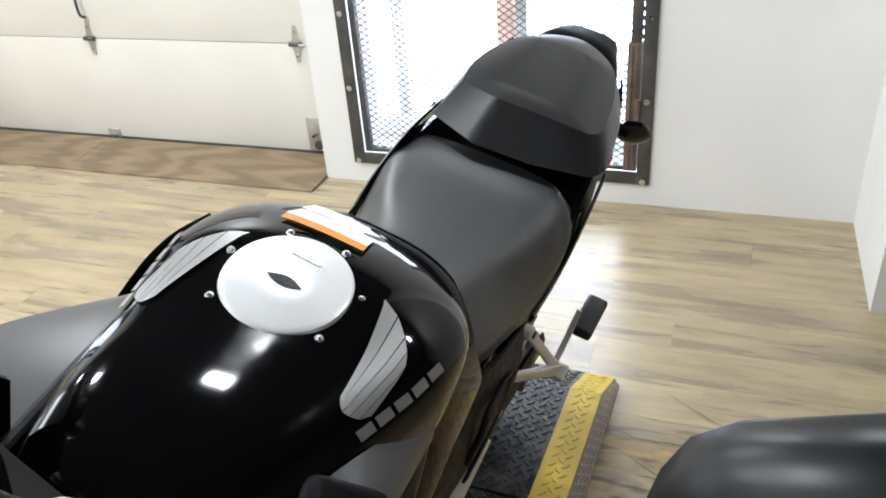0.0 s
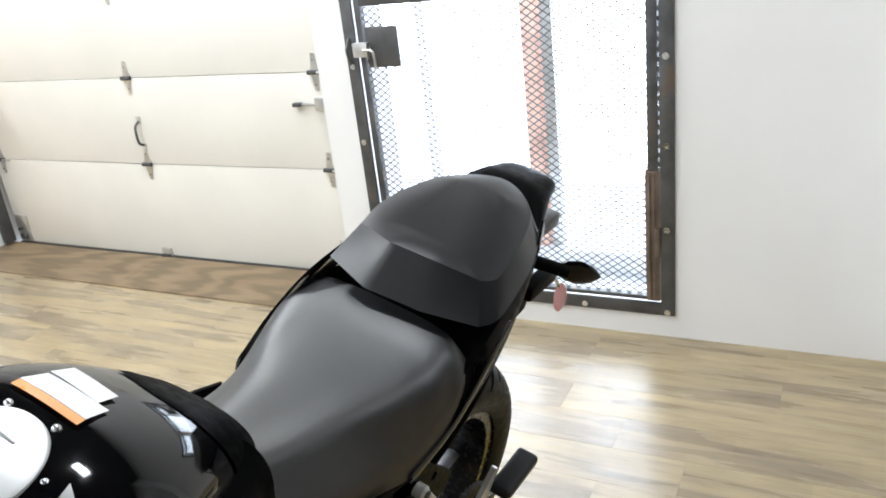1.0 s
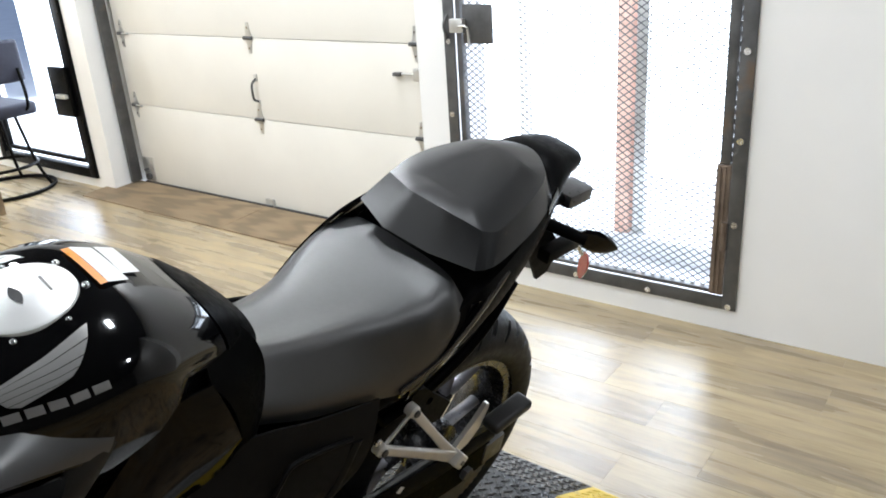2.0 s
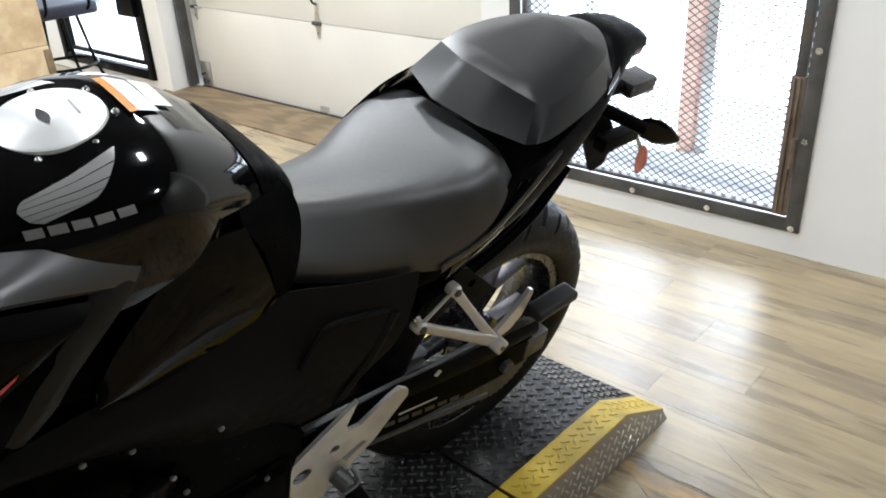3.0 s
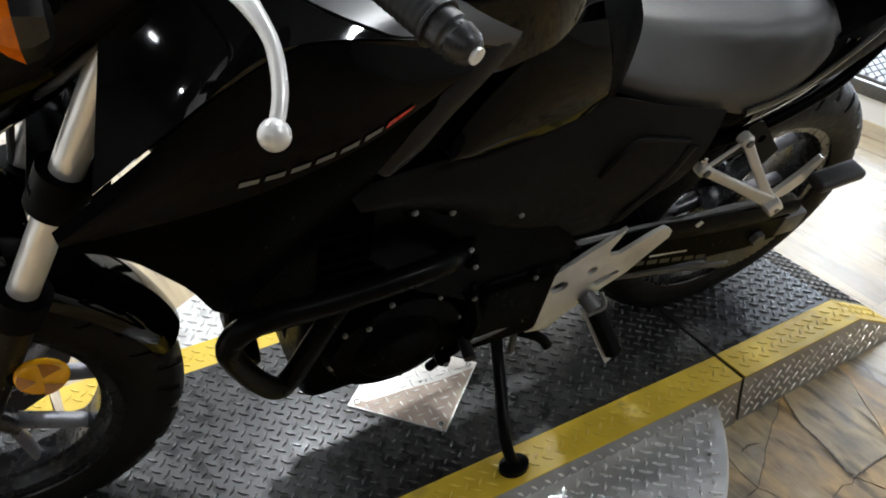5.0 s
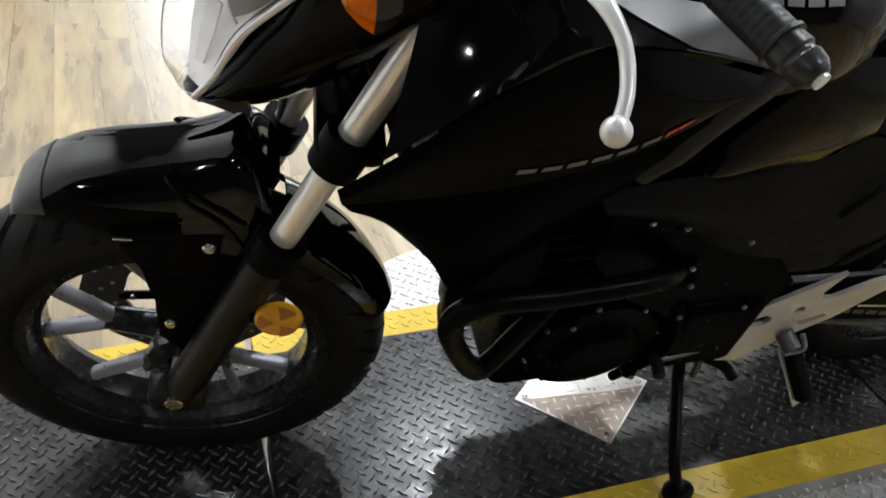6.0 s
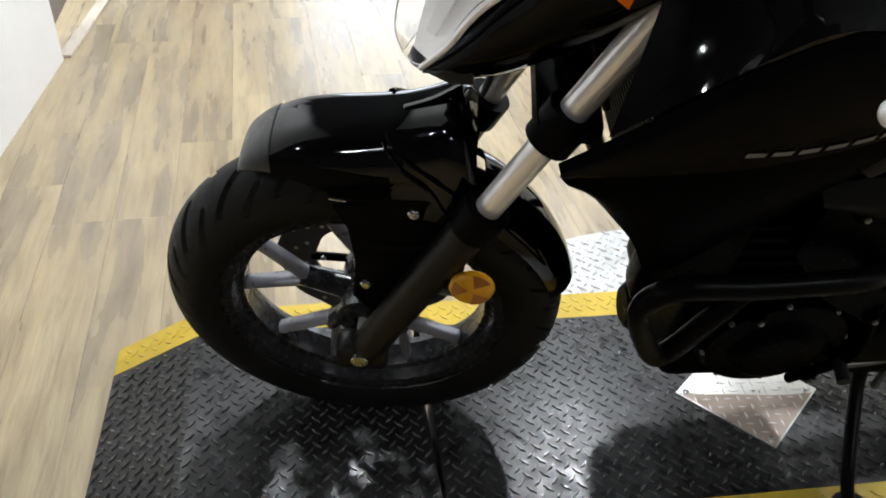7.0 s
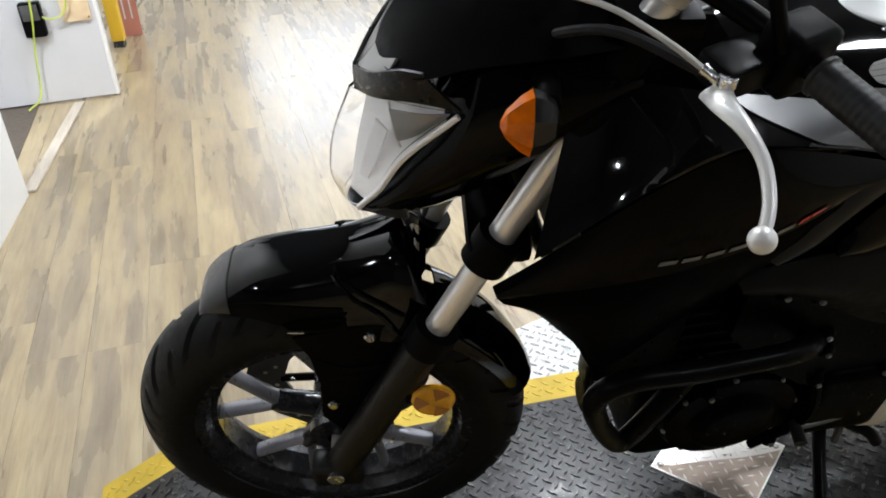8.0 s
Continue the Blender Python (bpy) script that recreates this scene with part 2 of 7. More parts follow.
M_RIM = surface("black_rim", (0.022, 0.022, 0.024), 0.24, 0.1, vary=0.15, scale=15, spec=0.6)
M_SPOKE = surface("grey_cast_spoke", (0.30, 0.30, 0.33), 0.34, 0.4, vary=0.15, scale=15)
M_SLIDER = surface("dark_slider_coat", (0.007, 0.0063, 0.0058), 0.36, 0.0, vary=0.12, scale=20, spec=0.25)
M_FORK = surface("fork_tube", (0.94, 0.93, 0.91), 0.22, 0.55, vary=0.005, scale=3, rough_vary=0.005)
M_LEVER = surface("satin_lever_metal", (0.92, 0.91, 0.89), 0.34, 0.35, vary=0.02, scale=6, rough_vary=0.02)
M_ALU = surface("cast_aluminium", (0.68, 0.66, 0.62), 0.40, 0.55, vary=0.1, scale=25, bump=0.08, bump_scale=400)
M_GRIP = surface("grip_rubber", (0.016, 0.016, 0.017), 0.42, vary=0.15, scale=20, bump=0.1, bump_scale=300, spec=0.35)
M_SHELL = surface("black_shell_gloss", (0.012, 0.012, 0.013), 0.18, vary=0.1, scale=20, spec=0.6, rough_vary=0.03)
M_BAR_END = surface("dark_turned_steel", (0.05, 0.05, 0.052), 0.34, 0.5, vary=0.15, scale=30)
M_BOLT_DULL = surface("dull_bolt_steel", (0.22, 0.22, 0.22), 0.35, 0.7, vary=0.2, scale=60)
M_TIMBER = surface("pale_timber_strip", (0.50, 0.44, 0.36), 0.55, vary=0.15, scale=10, stretch=(1, 8, 1))
M_CHROME = surface("bolt_steel", (0.7, 0.7, 0.7), 0.22, 1.0, vary=0.1, scale=40)
M_CAP = surface("cap_aluminium", (0.88, 0.88, 0.87), 0.38, 0.35, vary=0.02, scale=30, rough_vary=0.03)
M_BADGE = surface("badge_silver", (0.31, 0.305, 0.295), 0.38, 0.4, vary=0.03, scale=40, rough_vary=0.004)
M_WHITE_DECAL = surface("white_decal", (0.75, 0.75, 0.74), 0.35, vary=0.04)
M_ORANGE_DECAL = surface("orange_decal", (0.86, 0.30, 0.05), 0.35, vary=0.04)
M_RED = surface("red_decal", (0.55, 0.03, 0.02), 0.3, vary=0.05)
M_REFLECT_RED = surface("red_reflector", (0.42, 0.025, 0.018), 0.15, vary=0.15, scale=60, coat=1.0)
M_REFLECT_AMBER = surface("amber_reflector", (0.95, 0.42, 0.006), 0.18, vary=0.15, scale=60, coat=0.25)
M_AMBER = surface("amber_lens", (0.80, 0.17, 0.0), 0.12, vary=0.3, scale=45, coat=0.0, spec=0.35)
M_AMBER_DARK = surface("amber_prism", (0.42, 0.14, 0.005), 0.2, vary=0.15, scale=60, coat=1.0)
M_CLEAR = clear("clear_lens")
M_REFLECTOR = surface("lamp_reflector", (0.95, 0.93, 0.92), 0.30, 0.20, vary=0.03, scale=20, rough_vary=0.02)
M_PLATE_BLACK = surface("black_painted_steel", (0.040, 0.0395, 0.039), 0.31, 0.55, vary=0.35, scale=6, stain=((0.06, 0.06, 0.06), 8, 0.62), bump=0.1, bump_scale=80, rough_vary=0.12)
M_PLATE_YELLOW = surface("yellow_painted_steel", (0.60, 0.42, 0.03), 0.42, 0.0, vary=0.14, scale=9, stain=((0.34, 0.25, 0.05), 14, 0.64), bump=0.1, bump_scale=80, spec=0.35)
M_PLATE_ALU = surface("bare_tread_plate", (0.36, 0.355, 0.34), 0.36, 0.85, vary=0.12, scale=8, stain=((0.46, 0.45, 0.43), 6, 0.62), rough_vary=0.08)
# treads paler than their plates: wear, with sheen put into the colour too
M_TREAD_BLACK = surface("worn_black_tread", (0.17, 0.168, 0.165), 0.26, 0.65, vary=0.4, scale=9, rough_vary=0.08)
M_PLATE_DISC = surface("dull_disc_plate", (0.56, 0.56, 0.55), 0.36, 0.70, vary=0.14, scale=8, stain=((0.42, 0.41, 0.40), 9, 0.58), rough_vary=0.08)
M_TREAD_SKIRT = surface("worn_skirt_tread", (0.70, 0.68, 0.63), 0.36, 0.8, vary=0.2, scale=12, rough_vary=0.08)
M_TREAD_ALU = surface("bright_tread", (0.88, 0.875, 0.86), 0.26, 0.55, vary=0.1, scale=12, rough_vary=0.06)
M_TREAD_YELLOW = surface("worn_yellow_tread", (0.70, 0.52, 0.075), 0.34, 0.0, vary=0.12, scale=14)
M_PLATE_CENTRE = surface("stained_bare_plate", (0.74, 0.72, 0.69), 0.36, 0.60, vary=0.05, scale=8, stain=((0.58, 0.54, 0.50), 7, 0.64), rough_vary=0.1)
M_FILM = surface("stain_reflection_brown", (0.40, 0.315, 0.25), 0.42, 0.35, vary=0.15, scale=30, stain=((0.22, 0.17, 0.13), 22, 0.62))
M_BRICK = surface("orange_masonry", (0.76, 0.48, 0.37), 0.8, vary=0.2, scale=8)
M_CONCRETE = surface("pale_concrete", (0.72, 0.73, 0.75), 0.7, vary=0.06, scale=3)
M_GLOW_OUT = glowing("bright_daylight", (0.90, 0.95, 1.0), 5.5)
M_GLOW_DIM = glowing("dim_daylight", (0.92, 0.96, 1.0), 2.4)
M_LETTER_DIM = surface("faded_lettering", (0.06, 0.058, 0.052), 0.4, 0.2, vary=0.3, scale=200)
M_LETTER = surface("dim_lettering", (0.17, 0.165, 0.155), 0.4, 0.2, vary=0.1, scale=60)
M_TUBE = glowing("lit_tube", (1.0, 0.97, 0.92), 9)
M_NAVY = surface("navy_upholstery", (0.02, 0.022, 0.04), 0.7, vary=0.15, scale=60)
M_BLACK_METAL = surface("black_powder_coat", (0.0025, 0.0025, 0.0025), 0.34, vary=0.1, spec=0.06)
M_YELLOW_TOOL = surface("yellow_plastic", (0.80, 0.50, 0.03), 0.45, vary=0.06)
M_PINK = surface("faded_red_board", (0.55, 0.22, 0.16), 0.6, vary=0.08)
M_CABLE = surface("green_cable", (0.50, 0.60, 0.08), 0.45, vary=0.06)
# greyed white for surfaces in shade: the shade is put into the colour
M_SHADED_WALL = surface("shaded_panel_grey", (0.62, 0.62, 0.63), 0.6, vary=0.04, scale=3)


# ---- mesh helpers ----
def finish(name, bm, material, parent=None, sharp=40, smooth=True):
    bmesh.ops.recalc_face_normals(bm, faces=bm.faces[:])
    me = bpy.data.meshes.new(name)
    bm.to_mesh(me)
    bm.free()
    me.materials.append(material)
    if smooth:
        me.polygons.foreach_set("use_smooth", [True] * len(me.polygons))
        me.set_sharp_from_angle(angle=radians(sharp))
    ob = new(name, me)
    if parent is not None:
        ob.parent = parent
    return ob


def part(name, bm, material, parent, label="", sharp=40):
    ob = finish(name, bm, material, parent, sharp)
    if label:
        tagged(ob, label)
    return ob


def thing(name, label, category, m=None, group="", kind=""):
    ob = new(name)
    if m is not None:
        ob.matrix_world = m
    return tagged(ob, label, category, group, kind)


def spline(pts, n):
    """n points evenly spread over a smooth curve through pts."""
    p = [Vector(q) for q in pts]
    p = [p[0] * 2 - p[1]] + p + [p[-1] * 2 - p[-2]]
    fine = []
    for i in range(1, len(p) - 2):
        for k in range(16):
            t = k / 16
            a, b, c, d = p[i - 1], p[i], p[i + 1], p[i + 2]
            fine.append(0.5 * (2 * b + (c - a) * t + (2 * a - 5 * b + 4 * c - d) * t * t + (3 * b - a - 3 * c + d) * t ** 3))
    fine.append(p[-2])
    acc = [0]
    for a, b in zip(fine, fine[1:]):
        acc.append(acc[-1] + (b - a).length)
    out, j = [], 0
    for k in range(n):
        s = acc[-1] * k / (n - 1)
        while j < len(acc) - 2 and acc[j + 1] < s:
            j += 1
        d = acc[j + 1] - acc[j]
        out.append(fine[j].lerp(fine[j + 1], (s - acc[j]) / d if d else 0))
    return out


def quads(bm, rows, closed=False, cap=False):
    """A net of faces over rows of points; closed rows are rings."""
    vs = [[bm.verts.new(p) for p in row] for row in rows]
    n = len(vs[0])
    for a, b in zip(vs, vs[1:]):
        for i in range(n if closed else n - 1):
            j = (i + 1) % n
            try:
                bm.faces.new((a[i], a[j], b[j], b[i]))
            except ValueError:
                pass
    if cap:
        bm.faces.new(vs[0][::-1])
        bm.faces.new(vs[-1])
    return bm


def loft(rings, cap=True):
    return quads(bmesh.new(), rings, True, cap)


def smooth_loft(rings, n, cap=True):
    """A loft whose rings follow smooth curves through the given ones."""
    lines = [spline([r[i] for r in rings], n) for i in range(len(rings[0]))]
    return loft([[l[k] for l in lines] for k in range(n)], cap)


def tube_bm(pts, r, n=12, res=None, bm=None, r_end=None):
    path = spline(pts, res or max(2, 6 * len(pts))) if len(pts) > 2 else [Vector(p) for p in pts]
    bm = bm or bmesh.new()
    up = Vector((0, 0, 1))
    rings = []
    ref = None
    for i, p in enumerate(path):
        d = (path[min(i + 1, len(path) - 1)] - path[max(i - 1, 0)]).normalized()
        if ref is None:
            ref = up if abs(d.z) < 0.9 else Vector((1, 0, 0))
        u = d.cross(ref).normalized()
        v = u.cross(d).normalized()
        ref = v
        rr = r if r_end is None else r + (r_end - r) * i / (len(path) - 1)
        rings.append([p + (u * math.cos(2 * math.pi * k / n) + v * math.sin(2 * math.pi * k / n)) * rr for k in range(n)])
    return quads(bm, rings, True, True)


def box_bm(a, b, bevel=0.0, bm=None, m=None, seg=2):
    own = bmesh.new()
    bmesh.ops.create_cube(own, size=1)
    for v in own.verts:
        v.co = Vector([a[i] + (v.co[i] + 0.5) * (b[i] - a[i]) for i in range(3)])
    if bevel:
        bmesh.ops.bevel(own, geom=own.edges[:], offset=bevel, segments=seg, affect="EDGES", profile=0.6)
    if m is not None:
        own.transform(m)
    if bm is None:
        return own
    me = bpy.data.meshes.new("tmp")
    own.to_mesh(me)
    own.free()
    bm.from_mesh(me)
    bpy.data.meshes.remove(me)
    return bm


def lathe_bm(profile, centre, n=48, bm=None, axis="x"):
    """profile: (radius, offset along the axis)."""
    rings = []
    for k in range(n):
        a = 2 * math.pi * k / n
        row = []
        for r, o in profile:
            c, s = r * math.cos(a), r * math.sin(a)
            row.append(Vector(centre) + Vector({"x": (o, c, s), "y": (c, o, s), "z": (c, s, o)}[axis]))
        rings.append(row)
    return quads(bm or bmesh.new(), rings + [rings[0]])


def weld(bm, d=1e-5):
    bmesh.ops.remove_doubles(bm, verts=bm.verts[:], dist=d)
    return bm


def disc_bm(centre, r, thick, n=24, axis="x", bm=None, bevel=0.15):
    b = thick * bevel
    return weld(lathe_bm([(0, 0), (r, 0), (r, thick - b), (r - b, thick), (0, thick)], centre, n, bm, axis))


def plate_bm(outline, x0, x1, holes=(), bend=None, axis="x"):
    """A plate of the given outline (y, z) between two offsets, with holes; bend shifts it sideways by place."""
    bm = bmesh.new()
    edges = []
    for loop in (outline, *holes):
        vs = [bm.verts.new((0, y, z)) for y, z in loop]
        edges += [bm.edges.new((a, b)) for a, b in zip(vs, vs[1:] + vs[:1])]
    bmesh.ops.triangle_fill(bm, edges=edges, use_beauty=True, use_dissolve=False)
    ret = bmesh.ops.extrude_face_region(bm, geom=bm.faces[:])
    top = {v for v in ret["geom"] if isinstance(v, bmesh.types.BMVert)}
    for v in bm.verts:
        v.co.x = (x1 if v in top else x0) + (bend(v.co.y, v.co.z) if bend else 0)
    return bm


def circle(y, z, r, n=14, ry=None):
    return [(y + r * math.cos(2 * math.pi * k / n), z + (ry or r) * math.sin(2 * math.pi * k / n)) for k in range(n)]


def patch_bm(top, bottom, bulge=0.0, thick=0.004, n=20, m=8, side=1):
    """A curved panel between two edge curves, bulging sideways, with thickness."""
    a, b = spline(top, n), spline(bottom, n)
    rows = []
    for j in range(m + 1):
        t = j / m
        rows.append([p.lerp(q, t) + Vector((side * bulge * math.sin(math.pi * t), 0, 0)) for p, q in zip(a, b)])
    bm = quads(bmesh.new(), rows)
    bmesh.ops.recalc_face_normals(bm, faces=bm.faces[:])
    bmesh.ops.solidify(bm, geom=bm.faces[:], thickness=thick)
    return bm


# ---- the room ----
WALL_Y, GAR_Y, CEIL = 2.865, 3.065, 3.0


def wall_piece(name, a, b, label, material=M_WALL, category="wall"):
    return tagged(finish(name, box_bm(a, b), material, smooth=False), label, category, kind="structure")


wall_piece("ground", (-40, -40, -0.30), (40, 40, -0.04), "pale concrete ground outside and under the floor", M_CONCRETE, "ground")
wall_piece("wall_back_middle", (-1.125, WALL_Y, 0), (-0.985, 3.13, CEIL), "white painted wall strip beside the mesh door")
wall_piece("wall_back_right", (0.15, WALL_Y, 0), (0.845, 3.02, CEIL), "white painted drywall beside the mesh door")
wall_piece("wall_back_sill", (-0.985, WALL_Y, 0), (0.15, 3.02, 0.085), "white painted strip of wall under the mesh door")
wall_piece("wall_back_head", (-0.985, WALL_Y, 1.246), (0.15, 3.02, CEIL), "white painted wall over the mesh door")
wall_piece("wall_over_garage", (-3.52, WALL_Y, 2.2), (-1.125, 3.13, CEIL), "white painted wall over the garage door")
wall_piece("wall_return", (0.835, 2.33, 0), (0.98, WALL_Y, CEIL), "white painted wall corner that juts into the room")
wall_piece("wall_right_face", (0.98, 2.33, 0), (4.6, 2.45, CEIL), "white painted wall running on from the corner")
wall_piece("wall_back_left_pier", (-3.66, WALL_Y + 0.02, 0), (-3.50, 3.13, CEIL), "white painted pier between glazed door and garage door")
wall_piece("wall_back_left_sill", (-4.78, WALL_Y + 0.02, 0), (-3.66, 3.0, 0.06), "white painted strip of wall under the glazed door")
wall_piece("wall_back_left_head", (-4.78, WALL_Y + 0.02, 2.1), (-3.66, 3.0, CEIL), "white painted wall over the glazed door")
wall_piece("wall_back_left", (-6.6, WALL_Y + 0.02, 0), (-4.78, 3.0, CEIL), "white painted wall at the end of the room")
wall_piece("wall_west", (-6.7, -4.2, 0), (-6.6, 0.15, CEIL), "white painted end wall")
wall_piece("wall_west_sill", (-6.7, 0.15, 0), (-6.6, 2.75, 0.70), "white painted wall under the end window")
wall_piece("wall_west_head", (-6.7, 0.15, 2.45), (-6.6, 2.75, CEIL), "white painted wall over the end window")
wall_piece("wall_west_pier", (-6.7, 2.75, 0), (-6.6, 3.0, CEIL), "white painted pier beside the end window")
# unseen window, added where the glare on the floor calls for daylight
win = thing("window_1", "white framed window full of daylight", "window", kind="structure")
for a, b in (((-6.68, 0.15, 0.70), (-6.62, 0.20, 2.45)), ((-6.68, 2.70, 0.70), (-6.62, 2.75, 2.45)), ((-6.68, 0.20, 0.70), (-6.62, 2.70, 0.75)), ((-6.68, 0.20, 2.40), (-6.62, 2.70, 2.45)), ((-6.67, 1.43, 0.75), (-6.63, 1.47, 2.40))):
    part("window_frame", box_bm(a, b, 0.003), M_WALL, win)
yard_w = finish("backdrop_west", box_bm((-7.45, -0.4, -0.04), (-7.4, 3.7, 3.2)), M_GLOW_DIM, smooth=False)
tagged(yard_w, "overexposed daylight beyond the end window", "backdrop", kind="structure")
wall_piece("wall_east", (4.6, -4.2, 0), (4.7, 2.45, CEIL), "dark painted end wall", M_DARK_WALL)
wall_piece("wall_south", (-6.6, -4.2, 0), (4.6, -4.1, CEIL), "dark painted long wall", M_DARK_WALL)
wall_piece("ceiling", (-6.7, -4.2, CEIL), (4.7, 3.13, CEIL + 0.1), "dark painted open ceiling", M_CEIL, "ceiling")
wall_piece("floor", (-6.6, -4.1, -0.04), (4.6, 3.02, -0.006), "dark underlay beneath the vinyl boards", M_UNDER, "floor")

# partition with the service corner
part_ang = Matrix.Translation((-2.178, -0.788, 0)) @ Matrix.Rotation(radians(-5.0), 4, "Z")
pw = finish("wall_partition", box_bm((0, -0.12, 0), (2.3, 0, CEIL), 0.003, m=part_ang), M_WALL)
tagged(pw, "white painted partition wall with a plain edge", "wall", kind="structure")
wall_piece("wall_service_room", (-3.34, -2.2, 0), (-0.1, -2.1, CEIL), "wall of the unlit service corner, greyed for shade", M_SHADED_WALL)
wall_piece("wall_service_head", (-3.184, -0.93, 2.05), (-2.19, -0.81, CEIL), "white painted wall over the service doorway")
sill = finish("threshold", box_bm((0, -0.045, 0), (0.95, 0.0, 0.012), 0.003, m=Matrix.Translation((-3.140, -0.672, 0)) @ Matrix.Rotation(radians(-5.6), 4, "Z")), M_TIMBER)
tagged(sill, "pale timber strip threshold of the service doorway", "threshold", kind="structure")
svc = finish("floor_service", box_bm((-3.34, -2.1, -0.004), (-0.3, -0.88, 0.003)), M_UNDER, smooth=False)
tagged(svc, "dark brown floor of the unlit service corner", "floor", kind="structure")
leaf = thing("white_panel", "white painted panel wall end, its face greyed for shade", "wall panel", kind="structure")
# the face is greyer than its edge, for the shade on it
part("panel_face", box_bm((-3.232, -2.1, 0.012), (-3.187, -0.532, 2.3), 0.002), M_SHADED_WALL, leaf, "white face greyed for shade")
part("panel_edge", box_bm((-3.237, -0.532, 0.010), (-3.184, -0.517, 2.3), 0.002), M_WALL, leaf, "white edge strip")
HUNG = Matrix.Translation((0.148, 0.050, 0))
box_ = thing("wall_charger", "black wall charger box hung on the panel", "charger", HUNG)
part("charger_body", box_bm((-3.333, -0.885, 0.325), (-3.285, -0.795, 0.475), 0.010, seg=3), M_SATIN, box_)
part("charger_flap", box_bm((-3.284, -0.875, 0.40), (-3.278, -0.805, 0.468), 0.002), M_STEEL_DARK, box_)
brd = thing("plywood_pad", "small pale plywood pad screwed to the panel", "board", HUNG)
part("pad", box_bm((-3.334, -0.72, 0.37), (-3.318, -0.60, 0.62), 0.002), M_BIRCH, brd)
part("pad_screw", disc_bm((-3.318, -0.61, 0.385), 0.005, 0.002, 8, "x"), M_CHROME, brd)
cab = thing("green_cable", "yellow-green cable hanging down the panel", "cable", HUNG)
part("cable", tube_bm([(-3.31, -0.83, 0.95), (-3.300, -0.825, 0.62), (-3.268, -0.83, 0.44), (-3.300, -0.87, 0.25), (-3.295, -0.90, 0.06), (-3.25, -0.96, 0.012)], 0.0042, 8, 50), M_CABLE, cab)
part("cable", tube_bm([(-3.300, -0.835, 0.46), (-3.29, -0.78, 0.40), (-3.29, -0.70, 0.43), (-3.30, -0.66, 0.60)], 0.0038, 8, 24), M_CABLE, cab)
lvl = thing("yellow_level", "yellow plastic tool case standing on the floor", "tool case", pose(-4.06, -0.555, 0) @ Matrix.Rotation(radians(-8), 4, "Z"))
part("case_body", box_bm((-0.03, -0.035, 0.035), (0.03, 0.035, 0.30), 0.006), M_YELLOW_TOOL, lvl)
for k in range(4):
    part("case_foot", box_bm((-0.028, -0.032 + 0.017 * k, 0.0), (0.028, -0.022 + 0.017 * k, 0.036), 0.002), M_STEEL_DARK, lvl)
pb_ = thing("striped_board", "faded red board with thin white stripes", "board", pose(-4.27, -0.490, 0))
part("board", box_bm((-0.012, -0.09, 0.0), (0.012, 0.05, 0.9), 0.002), M_PINK, pb_)
for k in range(3):
    part("stripe", box_bm((0.0125, -0.07 + 0.04 * k, 0.10), (0.014, -0.062 + 0.04 * k, 0.88)), M_WHITE_DECAL, pb_, "white stripe")
# ---- bright yard behind the openings ----
yard = finish("backdrop", box_bm((-7.5, 4.6, -0.1), (1.8, 4.65, 3.2)), M_GLOW_OUT, smooth=False)
tagged(yard, "overexposed daylight beyond the doors", "backdrop", kind="structure")


def yard_post(name, x0, x1, y0, y1, z1, material, label):
    return tagged(finish(name, box_bm((x0, y0, -0.04), (x1, y1, z1), 0.004), material), label, "post")


yard_post("porch_column", -0.55, -0.485, 3.45, 3.52, 2.6, M_BRICK, "slim orange-brown porch column outside the mesh door")
yard_post("porch_post", -0.475, -0.425, 3.47, 3.51, 2.6, M_ZINC, "slim grey metal post beside the orange column")
yard_post("porch_post", -1.035, -0.985, 3.47, 3.51, 2.6, M_ZINC, "slim grey metal post outside the mesh door")
kerb = finish("porch_kerb", box_bm((-1.4, 3.42, -0.04), (0.6, 3.62, 0.05), 0.01), M_CONCRETE)
tagged(kerb, "low pale concrete kerb outside the mesh door", "kerb")


